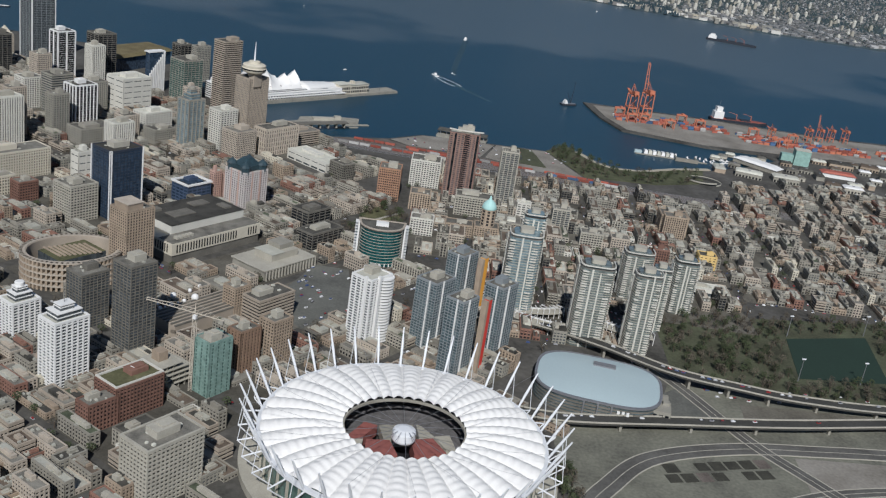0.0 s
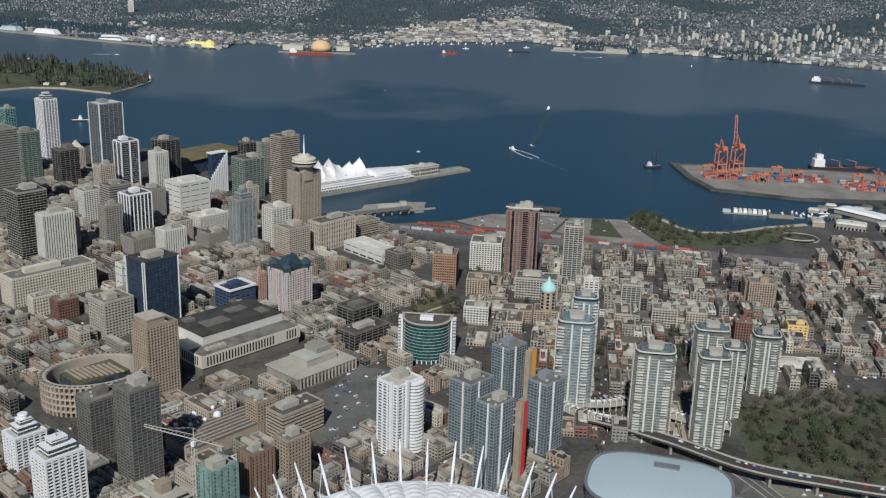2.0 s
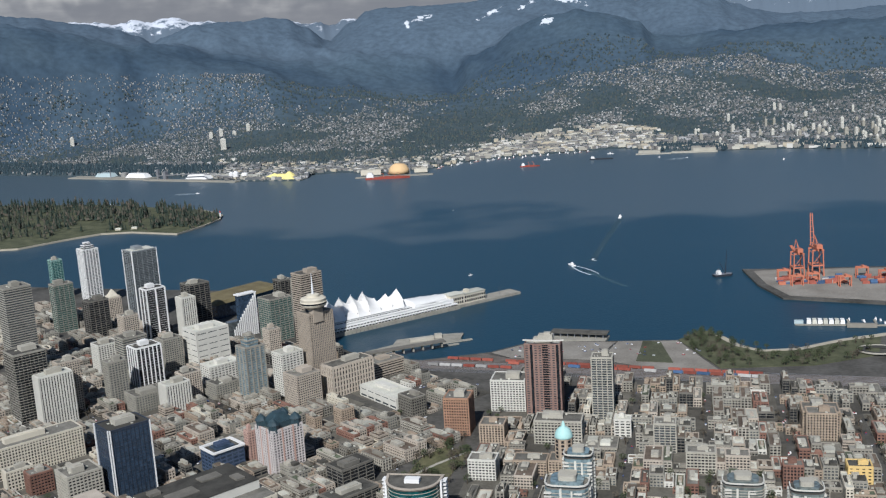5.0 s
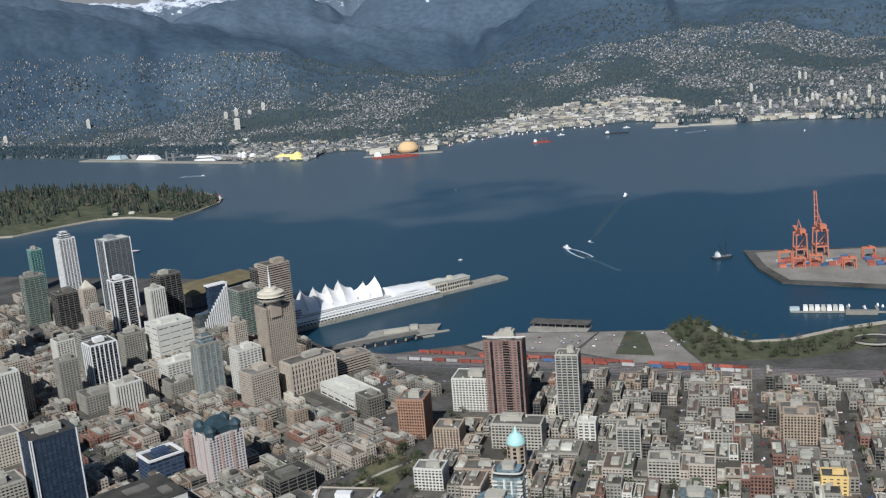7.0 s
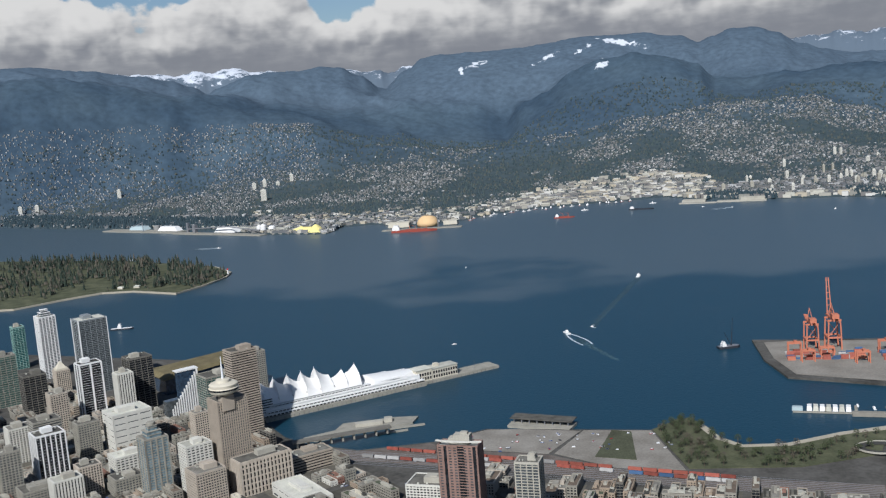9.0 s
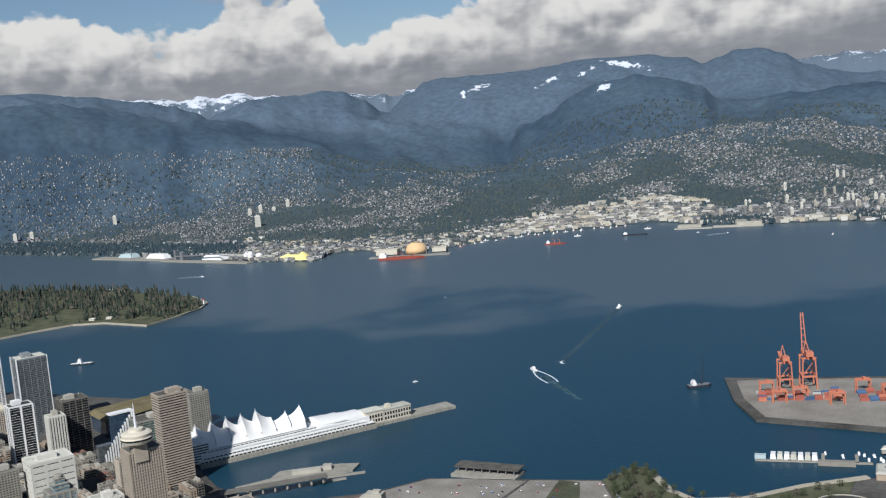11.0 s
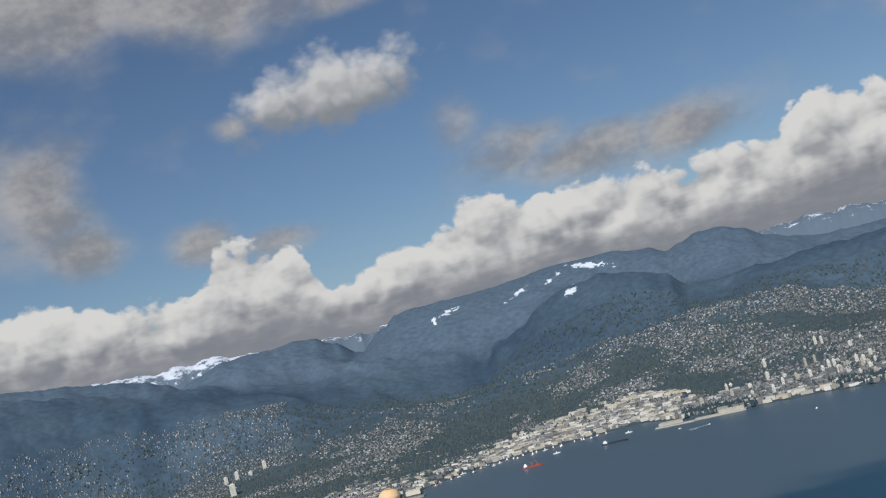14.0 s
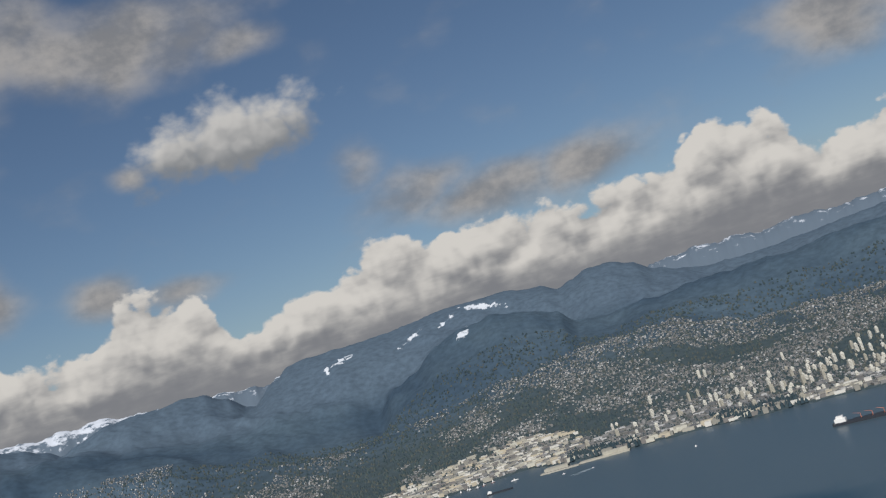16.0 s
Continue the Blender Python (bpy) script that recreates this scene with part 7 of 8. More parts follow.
# ---- trains in the rail yard ----
def trains():
    rnd = random.Random(5)
    wag = {}
    for m in ("container_red", "rust", "container_grey", "container_blue"):
        ob = thing("rail_wagon", 0, 0, -90, 0, {"container_red": "red box wagon on the rails", "rust": "rusty brown hopper wagon on the rails", "container_grey": "grey box wagon on the rails", "container_blue": "blue box wagon on the rails"}[m], "wagon", "rail wagons")
        part("body", Shape().box(-4.2, -0.8, 0.55, 4.2, 0.8, 2.2).box(-4.1, -0.5, 2.2, 4.1, 0.5, 2.35), m, ob)
        part("bogie", Shape().box(-3.4, -0.6, 0.1, -2.0, 0.6, 0.55), "steel_grey", ob)
        part("bogie", Shape().box(2.0, -0.6, 0.1, 3.4, 0.6, 0.55), "steel_grey", ob)
        wag[m] = ob
    used = set()
    lines = (((12, 822), (235, 767), 0), ((50, 808), (235, 760), 1), ((-20, 812), (90, 788), 2))
    s = Shape()
    for k in range(9):
        a, b = (-45 + k * 2, 826 - k * 3.1), (400, 738 - k * 2.2)
        mid = (150, 789 - k * 3.1)
        for off in (0, 0.72):
            s.strip([(a[0], a[1] + off, 1.75), (mid[0], mid[1] + off, 1.75), (b[0], b[1] + off, 1.75)], 0.12, 0, 0.1)
    tagged(part("rails", s, "steel_grey"), "steel rails across the yard", "rails", kind="stuff")
    for (x0, y0), (x1, y1), which in lines:
        d = Vector((x1 - x0, y1 - y0))
        n = int(d.length / 9.0)
        rot = math.degrees(math.atan2(d.y, d.x))
        for i in range(n):
            if rnd.random() < (0.1 if which == 0 else 0.3):
                continue
            m = rnd.choice((("container_red",) * 5 + ("rust", "container_grey"), ("container_blue", "container_grey", "rust", "container_red"), ("rust", "container_grey", "container_blue"))[which])
            p = pose(x0 + d.x * (i + 0.5) / n, y0 + d.y * (i + 0.5) / n, 1.75, 0, 0, rot)
            if m in used:
                copy_thing(wag[m], p)
            else:
                used.add(m)
                wag[m].matrix_basis = p


trains()


# ---- the container port ----
def ship_crane(x, y, rot, boom_up, scale=1.0):
    ob = thing("container_crane", x, y, 1.6, rot, "tall orange container crane with its boom %s" % ("raised" if boom_up else "lowered"), "crane", "port cranes")
    s = scale
    for a in (-4.5, 4.5):
        for b in (-5, 5):
            part("leg", Shape().tube((a * s, b * s, 0), (a * 0.85 * s, b * s, 21 * s), 0.7 * s, 0.55 * s, 4), "crane_orange", ob)
    for x0, y0, z0, w, d in ((0, -5, 8, 9, 0.9), (0, 5, 8, 9, 0.9), (-4.2, 0, 8, 0.9, 10), (4.2, 0, 8, 0.9, 10), (0, -5, 20, 9, 1.1), (0, 5, 20, 9, 1.1)):
        part("crossbeam", Shape().cbox(x0 * s, y0 * s, z0 * s, w * s, d * s, 1.15 * s), "crane_orange", ob)
    part("brace", Shape().tube((-4.4 * s, -5 * s, 9 * s), (4 * s, -5 * s, 20 * s), 0.3 * s, 0.3 * s, 4), "crane_orange", ob)
    part("brace", Shape().tube((4.4 * s, 5 * s, 9 * s), (-4 * s, 5 * s, 20 * s), 0.3 * s, 0.3 * s, 4), "crane_orange", ob)
    for gx in (-1.6, 1.6):
        part("girder", Shape().cbox(gx * s, 0, 21 * s, 0.9 * s, 22 * s, 1.4 * s), "crane_orange", ob)
    part("machine_house", Shape().cbox(0, -6 * s, 22.4 * s, 4.6 * s, 6 * s, 3 * s), "crane_orange", ob)
    part("apex_frame", Shape().tube((-2 * s, 3 * s, 22 * s), (0, 4 * s, 31 * s), 0.4 * s, 0.3 * s, 4).tube((2 * s, 3 * s, 22 * s), (0, 4 * s, 31 * s), 0.4 * s, 0.3 * s, 4).tube((0, 4 * s, 31 * s), (0, -9 * s, 23 * s), 0.2 * s, 0.2 * s, 4), "crane_orange", ob)
    b = Shape()
    tip = (0, 13 * s, 47 * s) if boom_up else (0, 19 * s, 23 * s)
    for a in (-1.4 * s, 1.4 * s):
        b.tube((a, 9 * s, 21.5 * s), (a * 0.5, tip[1], tip[2]), 0.5 * s, 0.4 * s, 4)
    for k in range(6):
        q = Vector((0, 9 * s, 21.5 * s)).lerp(Vector(tip), (k + 0.5) / 6)
        b.cbox(q.x, q.y, q.z, 2.6 * s, 0.5 * s, 0.5 * s)
    part("boom", b, "crane_orange", ob)


ship_crane(320, 1056, 4, False, 1.12)
ship_crane(338, 1060, 4, True, 1.22)
for x, y, up in ((466, 1010, False), (518, 1030, False), (534, 1036, True), (550, 1042, False), (569, 1046, False)):
    ship_crane(x, y, 8, up, 0.62)


def port():
    rnd = random.Random(9)
    sheet("quay_apron", [(285, 1085), (306, 1088), (425, 1080), (560, 1056), (700, 1060), (700, 962), (560, 958), (430, 955), (372, 956), (298, 984), (287, 1032)], 1.5, 1.8, "yard", "grey concrete container quay", "quay")
    boxes = {}
    for m, lab in (("container_red", "red steel shipping container stack"), ("container_grey", "grey steel shipping container stack"), ("container_blue", "blue steel shipping container stack"), ("crane_orange", "orange steel shipping container stack")):
        for k in (1, 2, 3):
            ob = thing("container_stack", 0, 0, -95, 0, lab, "containers", "container stacks")
            for i in range(k):
                part("container", Shape().box(-3, -0.62, i * 1.31, 3, 0.62, i * 1.31 + 1.28), m, ob)
            boxes[m, k] = ob
    used = set()
    for bx, by, nx, ny in ((300, 1024, 9, 8), (372, 1018, 8, 9), (434, 990, 9, 12), (500, 985, 11, 10), (590, 985, 9, 10)):
        for i in range(nx):
            for j in range(ny):
                if rnd.random() < 0.3:
                    continue
                key = (rnd.choice(("container_red", "container_red", "crane_orange", "container_grey", "container_blue", "container_red")), rnd.choice((1, 2, 2, 3)))
                p = pose(bx + i * 6.8 + (j % 2), by + j * 2.0 + (j // 3) * 4, 1.8, 0, 0, 3)
                if key in used:
                    copy_thing(boxes[key], p)
                else:
                    used.add(key)
                    boxes[key].matrix_basis = p
    for key, ob in boxes.items():
        if key not in used:
            ob.matrix_basis = pose(660, 990 + 3 * key[1] + len(key[0]), 1.8)
    g = None
    for x, y in ((305, 1045), (312, 1020), (328, 1028), (352, 1012), (392, 1030), (376, 1046), (450, 1020), (470, 985), (492, 1012)):
        if g is None:
            g = thing("yard_gantry", x, y, 1.8, 3, "orange rubber-tyred yard gantry crane", "gantry", "yard gantries")
            for a in (-5, 5):
                for b in (-2, 2):
                    part("leg", Shape().cbox(a, b, 0, 0.9, 0.9, 8.6), "crane_orange", g)
            part("beam", Shape().cbox(0, -2, 8.6, 11, 1, 1.2), "crane_orange", g)
            part("beam", Shape().cbox(0, 2, 8.6, 11, 1, 1.2), "crane_orange", g)
            part("trolley", Shape().cbox(1, 0, 9.8, 2.4, 4.4, 1.2), "crane_orange", g)
        else:
            copy_thing(g, pose(x, y, 1.8, 0, 0, 3 + (x * 7) % 5))
    ob = thing("port_office", 486, 886, 1.6, -12, "long white port shed with a red roof", "shed")
    part("wall", Shape().cbox(0, 0, 0, 32, 10, 4), "white_paint", ob)
    part("roof", Shape().prism([(-17, -6), (17, -6), (17, 6), (-17, 6)], 4, 5.8, 0.25), "container_red", ob)
    ob = thing("port_shed", 405, 890, 1.6, -50, "long white port shed with a low roof", "shed")
    part("wall", Shape().cbox(0, 0, 0, 46, 14, 4), "grey_render", ob)
    part("roof", Shape().prism([(-24, -8), (24, -8), (24, 8), (-24, 8)], 4, 6, 0.3), "white_paint", ob)


port()


def harbour_side():
    """Sheds, sidings and a loop road on the flat ground between the port and the old streets."""
    rnd = random.Random(19)
    ob = thing("port_silo_block", 462, 921, 1.6, -12, "tall teal metal-clad port building", "building")
    part("wall", Shape().cbox(0, 0, 0, 15, 12, 15).cbox(-14, 1, 0, 12, 9, 9), "copper_green", ob)
    part("roof", Shape().cbox(0, 0, 15, 15.6, 12.6, 0.5), "pale_roof", ob)
    done, kinds = [], {}
    while len(done) < 74:
        x, y = rnd.uniform(352, 720), rnd.uniform(806, 948)
        w = rnd.choice((11, 14, 18, 24))
        if y > 862 + (x - 352) * 0.9 or y < 842 - (x - 352) * 0.16 or any(math.hypot(x - a, y - b) < (w + c) * 0.52 for a, b, c in done + [(405, 890, 40), (462, 921, 26), (486, 886, 30)]):
            continue
        done.append((x, y, w))
        key = (w, rnd.choice(("pale_roof", "gravel_roof", "dark_roof", "brown_roof", "white_paint")))
        m = pose(x, y, 1.6, 0, 0, rnd.choice((-12, -12, 78, -22)))
        if key in kinds:
            copy_thing(kinds[key], m)
            continue
        ob = thing("industrial_shed", 0, 0, 1.6, 0, {"pale_roof": "low grey shed with a pale metal roof", "gravel_roof": "low grey shed with a gravel roof", "dark_roof": "low grey shed with a dark roof", "brown_roof": "low grey shed with a rusty brown roof", "white_paint": "low grey shed with a white roof"}[key[1]], "shed", "industrial sheds")
        ob.matrix_basis = m
        d, h = w * 0.55, rnd.uniform(3, 5)
        part("wall", Shape().cbox(0, 0, 0, w, d, h), rnd.choice(("grey_render", "tan_brick", "concrete")), ob)
        part("roof", Shape().prism([(-w / 2 - 0.4, -d / 2 - 0.4), (w / 2 + 0.4, -d / 2 - 0.4), (w / 2 + 0.4, d / 2 + 0.4), (-w / 2 - 0.4, d / 2 + 0.4)], h, h + 1.2, 0.22), key[1], ob)
        s = Shape()
        for k in range(int(w / 3)):
            s.cbox(-w / 2 + 1.6 + k * 3, -d / 2, 0.2, 1.6, 0.3, 2.0)
        part("door_facing", s, "glass_dark", ob, kind="stuff")
        part("roof_vent", Shape().cbox(0, 0, h + 1.2, 2.2, 1.0, 0.6), "steel_grey", ob)
        kinds[key] = ob
    ob = thing("loop_road", 325, 814, 0, 0, "curled concrete road ramp near the shore park", "ramp", kind="structure")
    line = [(13 * math.cos(radians(a)), 10 * math.sin(radians(a)), 2.2 + a * 0.006) for a in range(-60, 301, 15)]
    part("deck", Shape().strip(line, 5, -0.5, 0), "asphalt", ob)
    part("barrier", Shape().strip([(x * 1.2, y * 1.25, z) for x, y, z in line], 0.4, -0.5, 0.6), "pale_concrete", ob)


harbour_side()


# ---- vessels ----
def vessel(name, x, y, rot, length, beam, hull, deck, label, house=(0.3, 4.0), cargo=0):
    ob = thing(name, x, y, 0.0, rot, label, name.split("_")[-1], "vessels")
    out = [(-length / 2, -beam / 2), (length * 0.35, -beam / 2), (length / 2, 0), (length * 0.35, beam / 2), (-length / 2, beam / 2)]
    part("hull", Shape().prism(out, -0.8, 2.2 * beam / 8), hull, ob)
    top = 2.2 * beam / 8
    part("deck", Shape().prism([(a * 0.96, b * 0.9) for a, b in out], top, top + 0.15), deck, ob)
    hx = -length * house[0]
    part("deckhouse", Shape().cbox(hx, 0, top + 0.15, length * 0.16, beam * 0.8, house[1] * 0.6).cbox(hx, 0, top + 0.15 + house[1] * 0.6, length * 0.1, beam * 0.6, house[1] * 0.4), "white_paint", ob)
    part("mast", Shape().tube((hx, 0, top + house[1]), (hx, 0, top + house[1] * 1.6), 0.2, 0.1), "steel_grey", ob)
    for k in range(cargo):
        cx = -length * 0.15 + k * length * 0.5 / cargo
        part("hatch", Shape().cbox(cx, 0, top + 0.15, length * 0.34 / cargo, beam * 0.66, 1.0), hull, ob)
        part("deck_crane", Shape().tube((cx + length * 0.2 / cargo, 0, top), (cx + length * 0.2 / cargo, 0, top + 6), 0.5, 0.4).tube((cx + length * 0.2 / cargo, 0, top + 6), (cx - length * 0.1 / cargo, 0, top + 8), 0.3, 0.2), "crane_orange", ob)
    return ob


vessel("bulk_carrier_ship", -228, 1984, 2, 84, 13, "hull_red", "hull_red", "red-hulled bulk carrier moored at a terminal", (0.4, 9), 4)
vessel("cargo_ship", 38, 2068, 4, 38, 7, "hull_red", "container_red", "small red cargo ship at anchor", (0.35, 5), 2)
vessel("dark_ship", 178, 2132, -2, 46, 8, "hull_dark", "hull_dark", "low dark cargo barge at anchor", (0.38, 4), 0)
vessel("dark_freighter_ship", 705, 1786, -24, 90, 13, "hull_dark", "hull_dark", "long dark freighter at anchor in the harbour", (0.38, 8), 3)
vessel("coaster_ship", -407, 1238, 14, 26, 6, "hull_dark", "white_paint", "small white and dark motor vessel", (0.1, 5), 0)
ob = vessel("moored_freighter_ship", 462, 1094, 0, 70, 12, "hull_dark", "container_red", "white and dark freighter moored at the quay", (0.38, 13), 2)
ob = vessel("dredger", 255, 1077, 20, 20, 7, "hull_dark", "steel_grey", "dark floating crane barge with a tall boom", (0.25, 4), 0)
part("boom", Shape().tube((2, 0, 2), (4, 0, 26), 0.5, 0.2, 5).tube((2, 0, 2), (-4, 0, 14), 0.3, 0.2, 5), "hull_dark", ob)


def wake(ob, length, width, spread):
    s = Shape()
    for side in (-1, 1):
        line = [(-length * k / 10, side * (0.4 + (width + spread) * math.sin(math.pi * 0.75 * k / 10) ** 0.8), 0.02) for k in range(11)]
        s.strip(line, 1.5, 0, 0.05)
    part("wake", s, "foam", ob, "white foam of a wake")
    if length > 45:
        s = Shape()
        rnd = random.Random(int(length))
        for k in range(46):
            d = length * (0.5 + 1.7 * k / 46)
            s.strip([(-d, rnd.uniform(-3.2, 3.2), 0.02), (-d - 5.0, rnd.uniform(-3.2, 3.2), 0.02)], rnd.uniform(1.0, 3.2) * (1.15 - k / 60), 0, 0.04)
        part("foam_trail", s, "trail_foam", ob, "pale fading foam trail")


for x, y, rot, ln, wl in ((109, 1150, 116, 13, 52), (176, 1438, 80, 14, 0), (132, 1175, 190, 3, 3), (4, 1119, 30, 5, 0), (-691, 1795, 20, 9, 0), (-570, 1893, 0, 7, 44), (290, 2120, 20, 6, 0), (340, 2090, 25, 5, 40), (500, 1990, 70, 8, 0), (-560, 1720, 10, 8, 0), (-60, 1560, 80, 4, 0), (200, 2225, 10, 14, 0), (70, 2170, 8, 14, 0)):
    b = vessel("motor_boat", x, y, rot, ln, ln * 0.28, "white_paint", "white_paint", "small white motor boat on the harbour", (0.05, ln * 0.18), 0)
    if wl:
        wake(b, wl, 2.2, 3.2)


def marina():
    ob = thing("marina_pontoon", 318, 890, 0.0, -8, "grey marina pontoons with floating sheds", "pontoon")
    part("deck", Shape().cbox(0, 0, 0.05, 70, 2.4, 0.8).cbox(-14, 6, 0.05, 2, 12, 0.8).cbox(6, 8, 0.05, 2, 16, 0.8).cbox(26, 8, 0.05, 2, 16, 0.8), "concrete", ob)
    for k in range(7):
        part("boat_shed", Shape().prism([(-26 + k * 4.2, 2), (-22.4 + k * 4.2, 2), (-22.4 + k * 4.2, 9), (-26 + k * 4.2, 9)], 0.6, 3.8, 0.18), "pale_roof" if k % 2 else "white_paint", ob)
    part("float_house", Shape().cbox(14, -5, 0.2, 22, 4, 3), "grey_render", ob)
    part("blue_shed", Shape().cbox(-32, 4, 0.2, 7, 4, 2.8), "membrane_blue", ob)
    rnd = random.Random(3)
    for k in range(16):
        vessel("moored_boat", 334 + rnd.uniform(-10, 46), 892 + rnd.uniform(-6, 20), rnd.choice((0, 90, 80)), rnd.uniform(4, 7), 1.6, "white_paint", "white_paint", "white moored pleasure boat in the marina", (0.1, 1.2), 0)
    for k in range(6):
        b = thing("dock_shed", 366 + k * 11, 902 + (k % 3) * 9, 1.6, -20, "low grey shed beside the marina", "shed", "dock sheds")
        part("wall", Shape().cbox(0, 0, 0, 9, 6, 2.6), "grey_render", b)
        part("roof", Shape().prism([(-5, -3.5), (5, -3.5), (5, 3.5), (-5, 3.5)], 2.6, 3.8, 0.3), ("pale_roof", "gravel_roof")[k % 2], b)


marina()


# ---- the wooded park point ----
def park_trees():
    rnd = random.Random(14)
    s = Shape()
    n = 0
    while n < 1500:
        x, y = rnd.uniform(-1150, -402), rnd.uniform(1370, 1800)
        if not inside((x, y), PARK):
            continue
        lawn = y < (1585 if -640 < x < -575 else 1478 if x > -560 else 1450) + 26 * noise.noise(Vector((x * 0.02, 3, 0)))
        if lawn and rnd.random() < 0.94 or noise.noise(Vector((x * 0.02, y * 0.02, 5))) < -0.12 and rnd.random() < 0.85:
            continue
        edge = min(abs(y - 1475), 60) / 60
        h = rnd.uniform(8, 19) * (0.65 + 0.35 * edge)
        r = h * rnd.uniform(0.16, 0.26)
        k = len(s.v)
        for lv in range(3):
            z0, z1, rr = 2.4 + h * (0.12 + 0.26 * lv), 2.4 + h * (0.55 + 0.225 * lv), r * (1 - 0.27 * lv)
            k = len(s.v)
            for q in range(6):
                a = 6.283 * q / 6 + rnd.random()
                s.v.append((x + rr * math.cos(a) * rnd.uniform(0.7, 1.1), y + rr * math.sin(a) * rnd.uniform(0.7, 1.1), z0 - rnd.uniform(0, 0.6)))
            s.v.append((x, y, z1))
            s.f += [(k + q, k + (q + 1) % 6, k + 6) for q in range(6)]
        n += 1
    tagged(part("park_conifers", s, "forest_mix"), "dense dark conifers on the park point", "trees", kind="stuff")
    ob = thing("lighthouse", -424, 1588, 2.4, 0, "small white and red lighthouse on the point", "lighthouse")
    part("shaft", Shape().lathe([(1.3, 0), (1.0, 6)], sides=10), "white_paint", ob)
    part("lantern", Shape().lathe([(1.2, 6), (1.2, 7.4), (0.2, 8.6)], sides=10), "red_panel", ob)
    for k in range(2):
        b = thing("park_pavilion", -548 + k * 22, 1496 + (k % 2) * 6, 2.4, 10 * k, "low pale pavilion in the park", "pavilion", "park pavilions")
        part("wall", Shape().cbox(0, 0, 0, 8, 5, 2.2), "cream", b)
        part("roof", Shape().prism([(-4.6, -3), (4.6, -3), (4.6, 3), (-4.6, 3)], 2.2, 3.4, 0.4), "pale_roof", b)


park_trees()


# ---- the far shore ----
def far_houses():
    """Houses and trees on the slopes across the harbour, each a speck."""
    rnd = random.Random(41)
    s, t = Shape(), Shape()
    n = 0
    while n < 34000:
        az = rnd.uniform(-44, 28)
        r = 1650 + 1750 * rnd.random()
        x, y = HUB[0] + r * math.sin(radians(az)), HUB[1] + r * math.cos(radians(az))
        d = y - shore_y(x)
        if d < 14:
            continue
        # streets of houses in clearings of the wood, denser on the eastern and western slopes than in between
        patch = noise.fractal(Vector((x * 0.0036, y * 0.0036, 9)), 0.8, 2.0, 4)
        rows = noise.noise(Vector((x * 0.004, y * 0.03 + x * 0.006, 2)))
        dens = 0.2 + 2.4 * patch + 0.6 * rows
        dens += 0.5 * max(0.0, min(1.0, (az + 5) / 7)) + (0.6 if az < -21 else 0.0)
        if d < 330:
            dens += 0.35 * (1 - d / 330)
        if -21 < az < -5 and d > 420:
            dens -= 0.3
        z = hill(x, y)
        if r > (3350 if az < -18 else 3000) or math.degrees(math.atan2(z - EYE, r)) > crest(az, TOWN_EDGE) + 0.25 * noise.noise(Vector((az * 0.9, 1, 1))) - 0.1:
            continue
        if rnd.random() > dens:
            continue
        big = d < 230 and rnd.random() < 0.3
        w = rnd.uniform(6, 13) if big else rnd.uniform(1.8, 3.4) if az < -21 else rnd.uniform(2.2, 4.8)
        s.cbox(x, y, z - 1.5, w, w * rnd.uniform(0.7, 1.3), 1.5 + (rnd.uniform(2.5, 5) if big else rnd.uniform(1.6, 3.2)), rnd.choice((4, 10, 94, 30)))
        n += 1
    tagged(part("far_houses", s, "house_mix"), "thousands of small houses on the far slopes", "houses", kind="stuff")
    n = 0
    while n < 24000:
        az = rnd.uniform(-46, 30)
        r = 1700 + 1450 * rnd.random()
        x, y = HUB[0] + r * math.sin(radians(az)), HUB[1] + r * math.cos(radians(az))
        if y - shore_y(x) < 40:
            continue
        z, h = hill(x, y), rnd.uniform(3, 6.5)
        k, rr = len(t.v), h * rnd.uniform(0.5, 0.9)
        for q in range(5):
            a = 6.283 * q / 5
            t.v.append((x + rr * math.cos(a), y + rr * math.sin(a), z - 0.5))
        t.v.append((x + rnd.uniform(-1, 1), y, z + h))
        t.f += [(k + q, k + (q + 1) % 5, k + 5) for q in range(5)]
        n += 1
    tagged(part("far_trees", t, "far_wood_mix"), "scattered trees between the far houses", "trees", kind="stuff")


far_houses()


def far_tower(x, y, w, h, style, label, rot=6):
    ob = thing("far_tower", x, y, hill(x, y) - 0.5, rot, label, "tower", "far towers")
    body = {"w": "white_paint", "o": "off_white", "c": "pale_concrete", "g": "grey_render", "b": "beige"}[style]
    part("wall", Shape().cbox(0, 0, 0, w, w * 0.8, h), body, ob)
    s = Shape()
    for k in range(int(h / 2.6)):
        s.cbox(0, 0, 1.2 + k * 2.6, w * 1.015, w * 0.815, 0.7)
    part("band_facing", s, "concrete", ob, kind="stuff")
    part("plant_room", Shape().cbox(0, 0, h, w * 0.5, w * 0.4, 2), body, ob)


rt = random.Random(17)
for _ in range(190):
    x, y = rt.gauss(830, 230), rt.gauss(2300, 140)
    if y - shore_y(x) > 20:
        far_tower(x, y, rt.uniform(4.5, 7.5), rt.uniform(6, 17), rt.choice("oocooc"), "pale high-rise across the harbour", rt.uniform(0, 20))
for x, y, h in ((-770, 2650, 28), (-860, 2818, 19), (-838, 2840, 20), (-765, 2857, 20), (-1271, 2834, 24), (-1491, 2692, 22), (-1456, 2716, 20), (-800, 2840, 10)):
    far_tower(x, y, 14 if h > 26 else 10, h, "o", "lone white apartment tower on the far shore", 20)


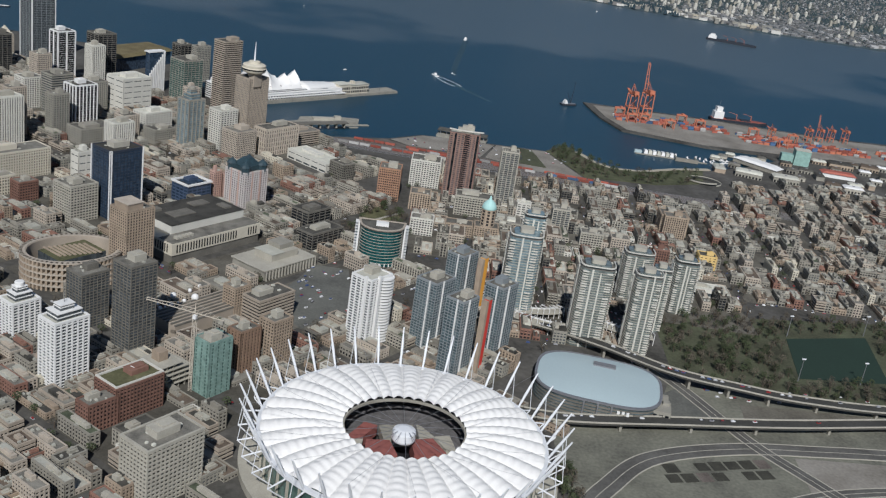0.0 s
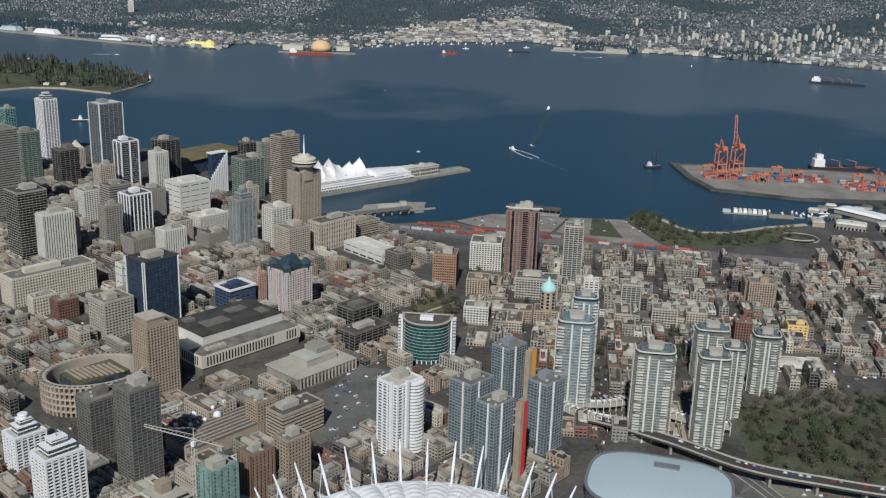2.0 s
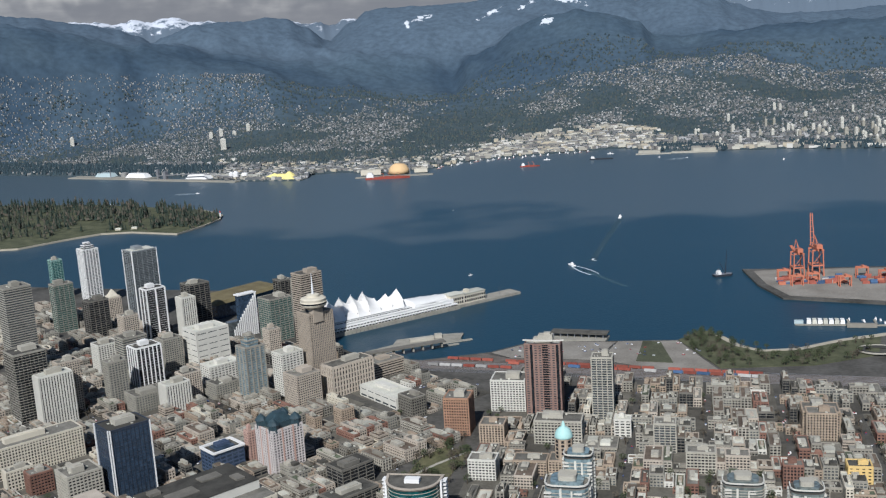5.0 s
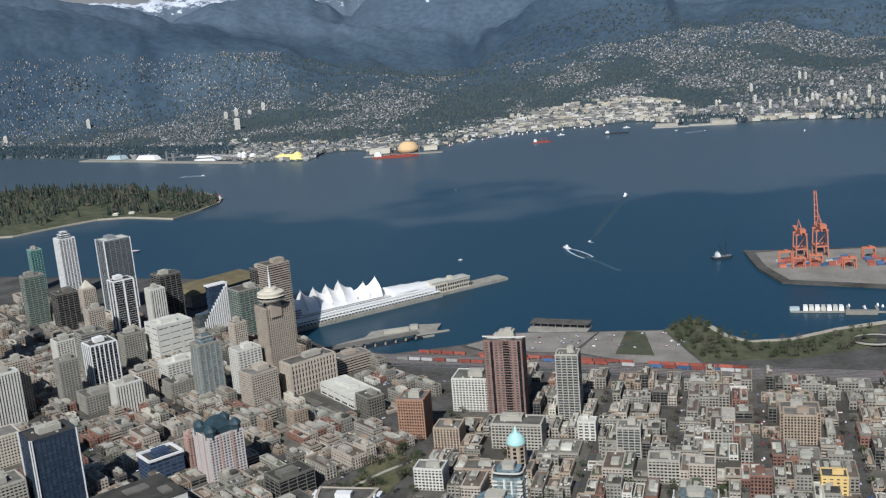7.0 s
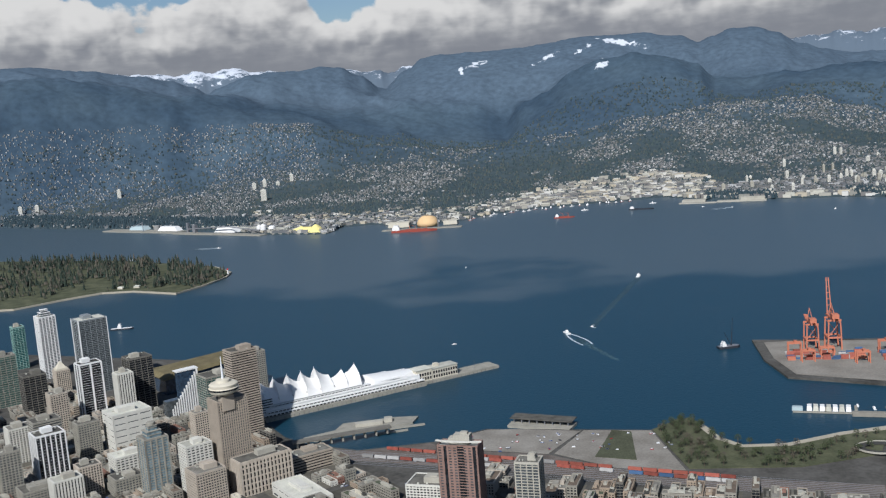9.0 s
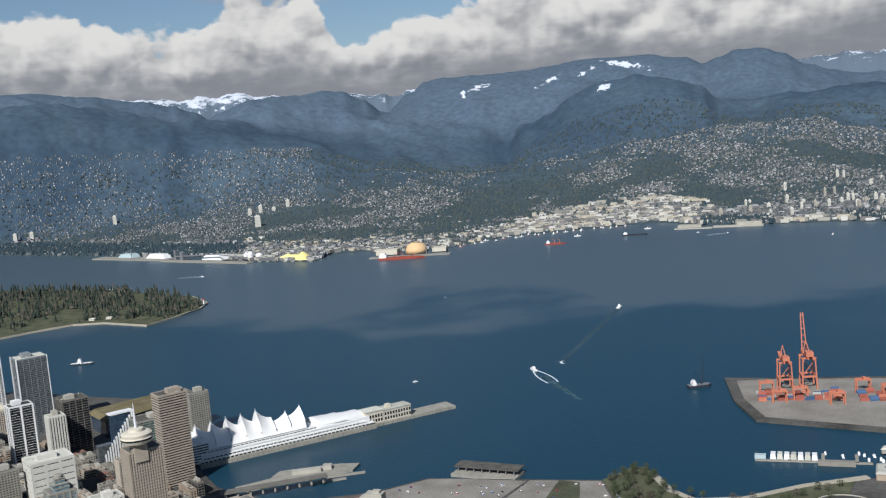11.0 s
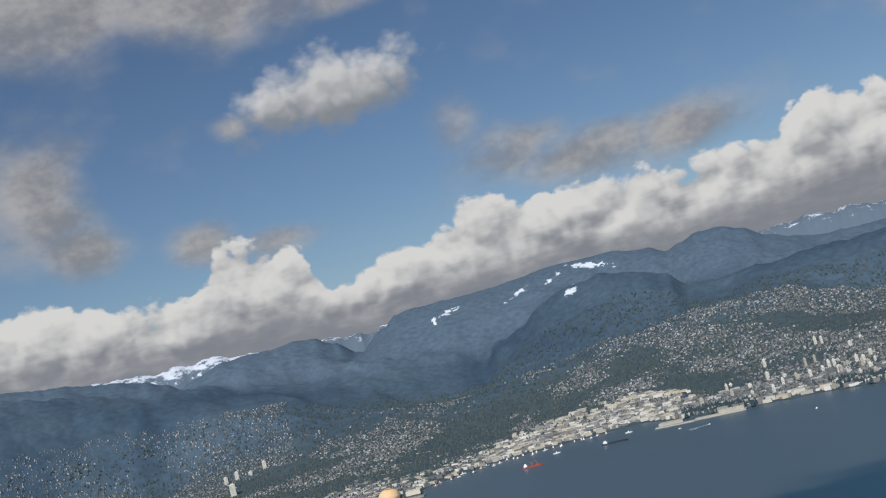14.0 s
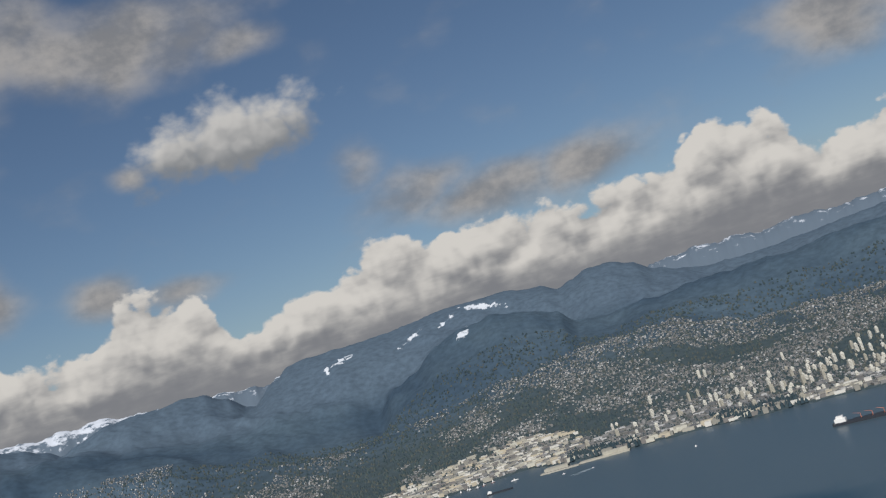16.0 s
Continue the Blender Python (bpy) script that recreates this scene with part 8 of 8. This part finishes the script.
def far_industry():
    rnd = random.Random(23)
    s = Shape()
    for _ in range(640):
        x = rnd.uniform(-90, 330)
        y = shore_y(x) + 12 + rnd.random() ** 1.3 * 330
        w = rnd.uniform(8, 21)
        s.cbox(x, y, hill(x, y) - 1, w, w * rnd.uniform(0.4, 0.8), rnd.uniform(4, 8), rnd.choice((8, 98, 3)))
    for _ in range(420):
        x = rnd.uniform(-700, -90)
        y = shore_y(x) + 10 + rnd.random() ** 1.4 * 260
        w = rnd.uniform(6, 17)
        s.cbox(x, y, hill(x, y) - 1, w, w * rnd.uniform(0.3, 0.7), rnd.uniform(3, 7), rnd.choice((-18, -20, 70)))
    for _ in range(150):
        x = rnd.uniform(330, 900)
        y = shore_y(x) + 8 + rnd.random() * 60
        w = rnd.uniform(10, 24)
        s.cbox(x, y, hill(x, y) - 1, w, w * 0.5, rnd.uniform(4, 9), rnd.choice((-14, 76)))
    tagged(part("far_warehouses", s, "warehouse_mix"), "pale warehouses crowded along the far shore", "warehouses", kind="stuff")
    ob = thing("sulphur_pile", -455, 2052, 1.0, -16, "bright yellow sulphur heap on a wharf", "heap")
    part("sulphur", Shape().prism([(-42, -12), (40, -14), (44, 8), (0, 14), (-40, 8)], 1, 10, 0.55).lathe([(16, 1), (9, 10), (2, 15)], 20, 0, sides=16).lathe([(13, 1), (7, 8), (2, 12)], -14, 0, sides=16), "sulphur", ob)
    part("wharf", Shape().cbox(-10, -8, -4, 130, 24, 5), "concrete", ob)
    ob = thing("wharf_terminal", -668, 2128, 1.0, -25, "long pale wharf with conveyors and sheds", "wharf")
    part("wharf", Shape().cbox(20, -22, -4, 260, 20, 5), "concrete", ob)
    part("shed", Shape().prism([(-10, -8), (50, -8), (50, 14), (-10, 14)], 1, 11, 0.3), "white_paint", ob, "white pitched storage shed")
    part("long_shed", Shape().cbox(90, 26, 1, 150, 14, 6), "pale_roof", ob)
    part("conveyor", Shape().tube((-80, -16, 8), (40, -14, 14), 1.2).tube((40, -14, 14), (130, -14, 8), 1.2), "steel_grey", ob)
    part("silo", Shape().lathe([(6, 1), (6, 13), (2, 17)], 118, 8, sides=14).lathe([(5, 1), (5, 12), (1, 15)], 104, 10, sides=14).lathe([(7, 1), (7, 10), (4, 13)], 136, 14, sides=14), "white_paint", ob, "white round silo", smooth=False)
    part("tower", Shape().cbox(-60, -14, 1, 8, 8, 16), "steel_grey", ob)
    part("tower", Shape().cbox(-84, -12, 1, 5, 5, 20), "steel_grey", ob)
    ob = thing("grain_wharf", -880, 2236, 1.0, -25, "long grey-green wharf with low sheds, tanks and a loader", "wharf")
    part("wharf", Shape().cbox(0, -14, -4, 250, 34, 5), "concrete", ob)
    part("shed", Shape().prism([(-60, -8), (-8, -8), (-8, 12), (-60, 12)], 1, 9, 0.25), "membrane_blue", ob, "pale blue pitched storage shed")
    part("shed", Shape().prism([(40, -10), (104, -10), (104, 8), (40, 8)], 1, 10, 0.3), "white_paint", ob, "white pitched storage shed")
    part("long_roof", Shape().prism([(-40, 26), (190, 26), (190, 36), (-40, 36)], 1, 6, 0.05), "pale_roof", ob)
    part("loader", Shape().tube((10, -24, 1), (10, -24, 22), 1.0, 0.8, 5).tube((10, -24, 20), (-26, -26, 10), 0.8, 0.6, 5), "steel_grey", ob)
    part("tank", Shape().lathe([(7, 1), (7, 9), (2, 11)], 22, 4, sides=14), "container_grey", ob)
    ob = thing("chip_terminal", -222, 2050, 1.0, 2, "round orange wood-chip dome beside the moored carrier", "terminal")
    part("dome", Shape().lathe([(21, 0), (20, 7), (16, 14), (10, 18), (3, 20)], 4, 8, sides=28), "wood_chips", ob, "pale orange dome roof", smooth=True)
    part("shed", Shape().cbox(-50, 6, 0, 40, 22, 9), "cream", ob)
    part("low_shed", Shape().cbox(48, 10, 0, 26, 20, 7), "cream", ob)
    part("wharf", Shape().cbox(0, -34, -5, 150, 16, 5.4), "concrete", ob)
    part("loader", Shape().tube((30, -30, 0), (30, -30, 26), 1.2, 0.8, 5).tube((30, -30, 22), (6, -50, 26), 0.8, 0.5, 5), "steel_grey", ob)
    ob = thing("ferry_terminal", 345, 2182, 0.5, -10, "white floating dock and ferry pier on the far shore", "pier")
    part("floating_dock", Shape().cbox(20, 0, -3, 90, 16, 5).cbox(40, 2, 2, 44, 10, 6), "pale_concrete", ob)
    part("pier", Shape().cbox(-60, -10, -3, 70, 14, 4).cbox(-70, 16, -2, 44, 20, 6), "pale_concrete", ob)
    for k in range(26):
        vessel("far_boat", -150 + k * 12 + rnd.uniform(-8, 8), shore_y(-150 + k * 12) - rnd.uniform(8, 40), rnd.uniform(0, 90), rnd.uniform(7, 14), 3, rnd.choice(("white_paint", "hull_dark", "hull_red")), "white_paint", "small moored workboat on the far shore", (0.1, 3), 0)


far_industry()


def long_wake():
    """The faint line of foam that trails behind the farther boat."""
    s = Shape()
    rnd = random.Random(8)
    for k in range(60):
        t = k / 60
        x, y = 176 - 45 * t, 1430 - 262 * t
        s.strip([(x + rnd.uniform(-1.5, 1.5), y, 0.02), (x - 0.8, y - 4.6, 0.02)], 5.0 + 4.0 * rnd.random(), 0, 0.04)
    tagged(part("long_wake", s, "faint_foam"), "faint trail of foam across the harbour", "wake", kind="structure")


long_wake()


def dark_shore_trees():
    """The dark wood along the far shore, west of the wharves, and on the shaded flats in the east."""
    rnd = random.Random(12)
    t = Shape()
    for x0, x1, depth, count in ((-1500, -640, 150, 2600), (560, 700, 90, 350), (300, 430, 70, 350)):
        for _ in range(count):
            x = rnd.uniform(x0, x1)
            y = shore_y(x) + 8 + rnd.random() * depth
            z, h = hill(x, y), rnd.uniform(6, 13)
            k, rr = len(t.v), h * rnd.uniform(0.3, 0.5)
            for q in range(5):
                t.v.append((x + rr * math.cos(1.2566 * q), y + rr * math.sin(1.2566 * q), z - 0.5))
            t.v.append((x, y, z + h))
            t.f += [(k + q, k + (q + 1) % 5, k + 5) for q in range(5)]
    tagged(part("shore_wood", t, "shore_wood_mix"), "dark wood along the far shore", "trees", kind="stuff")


dark_shore_trees()
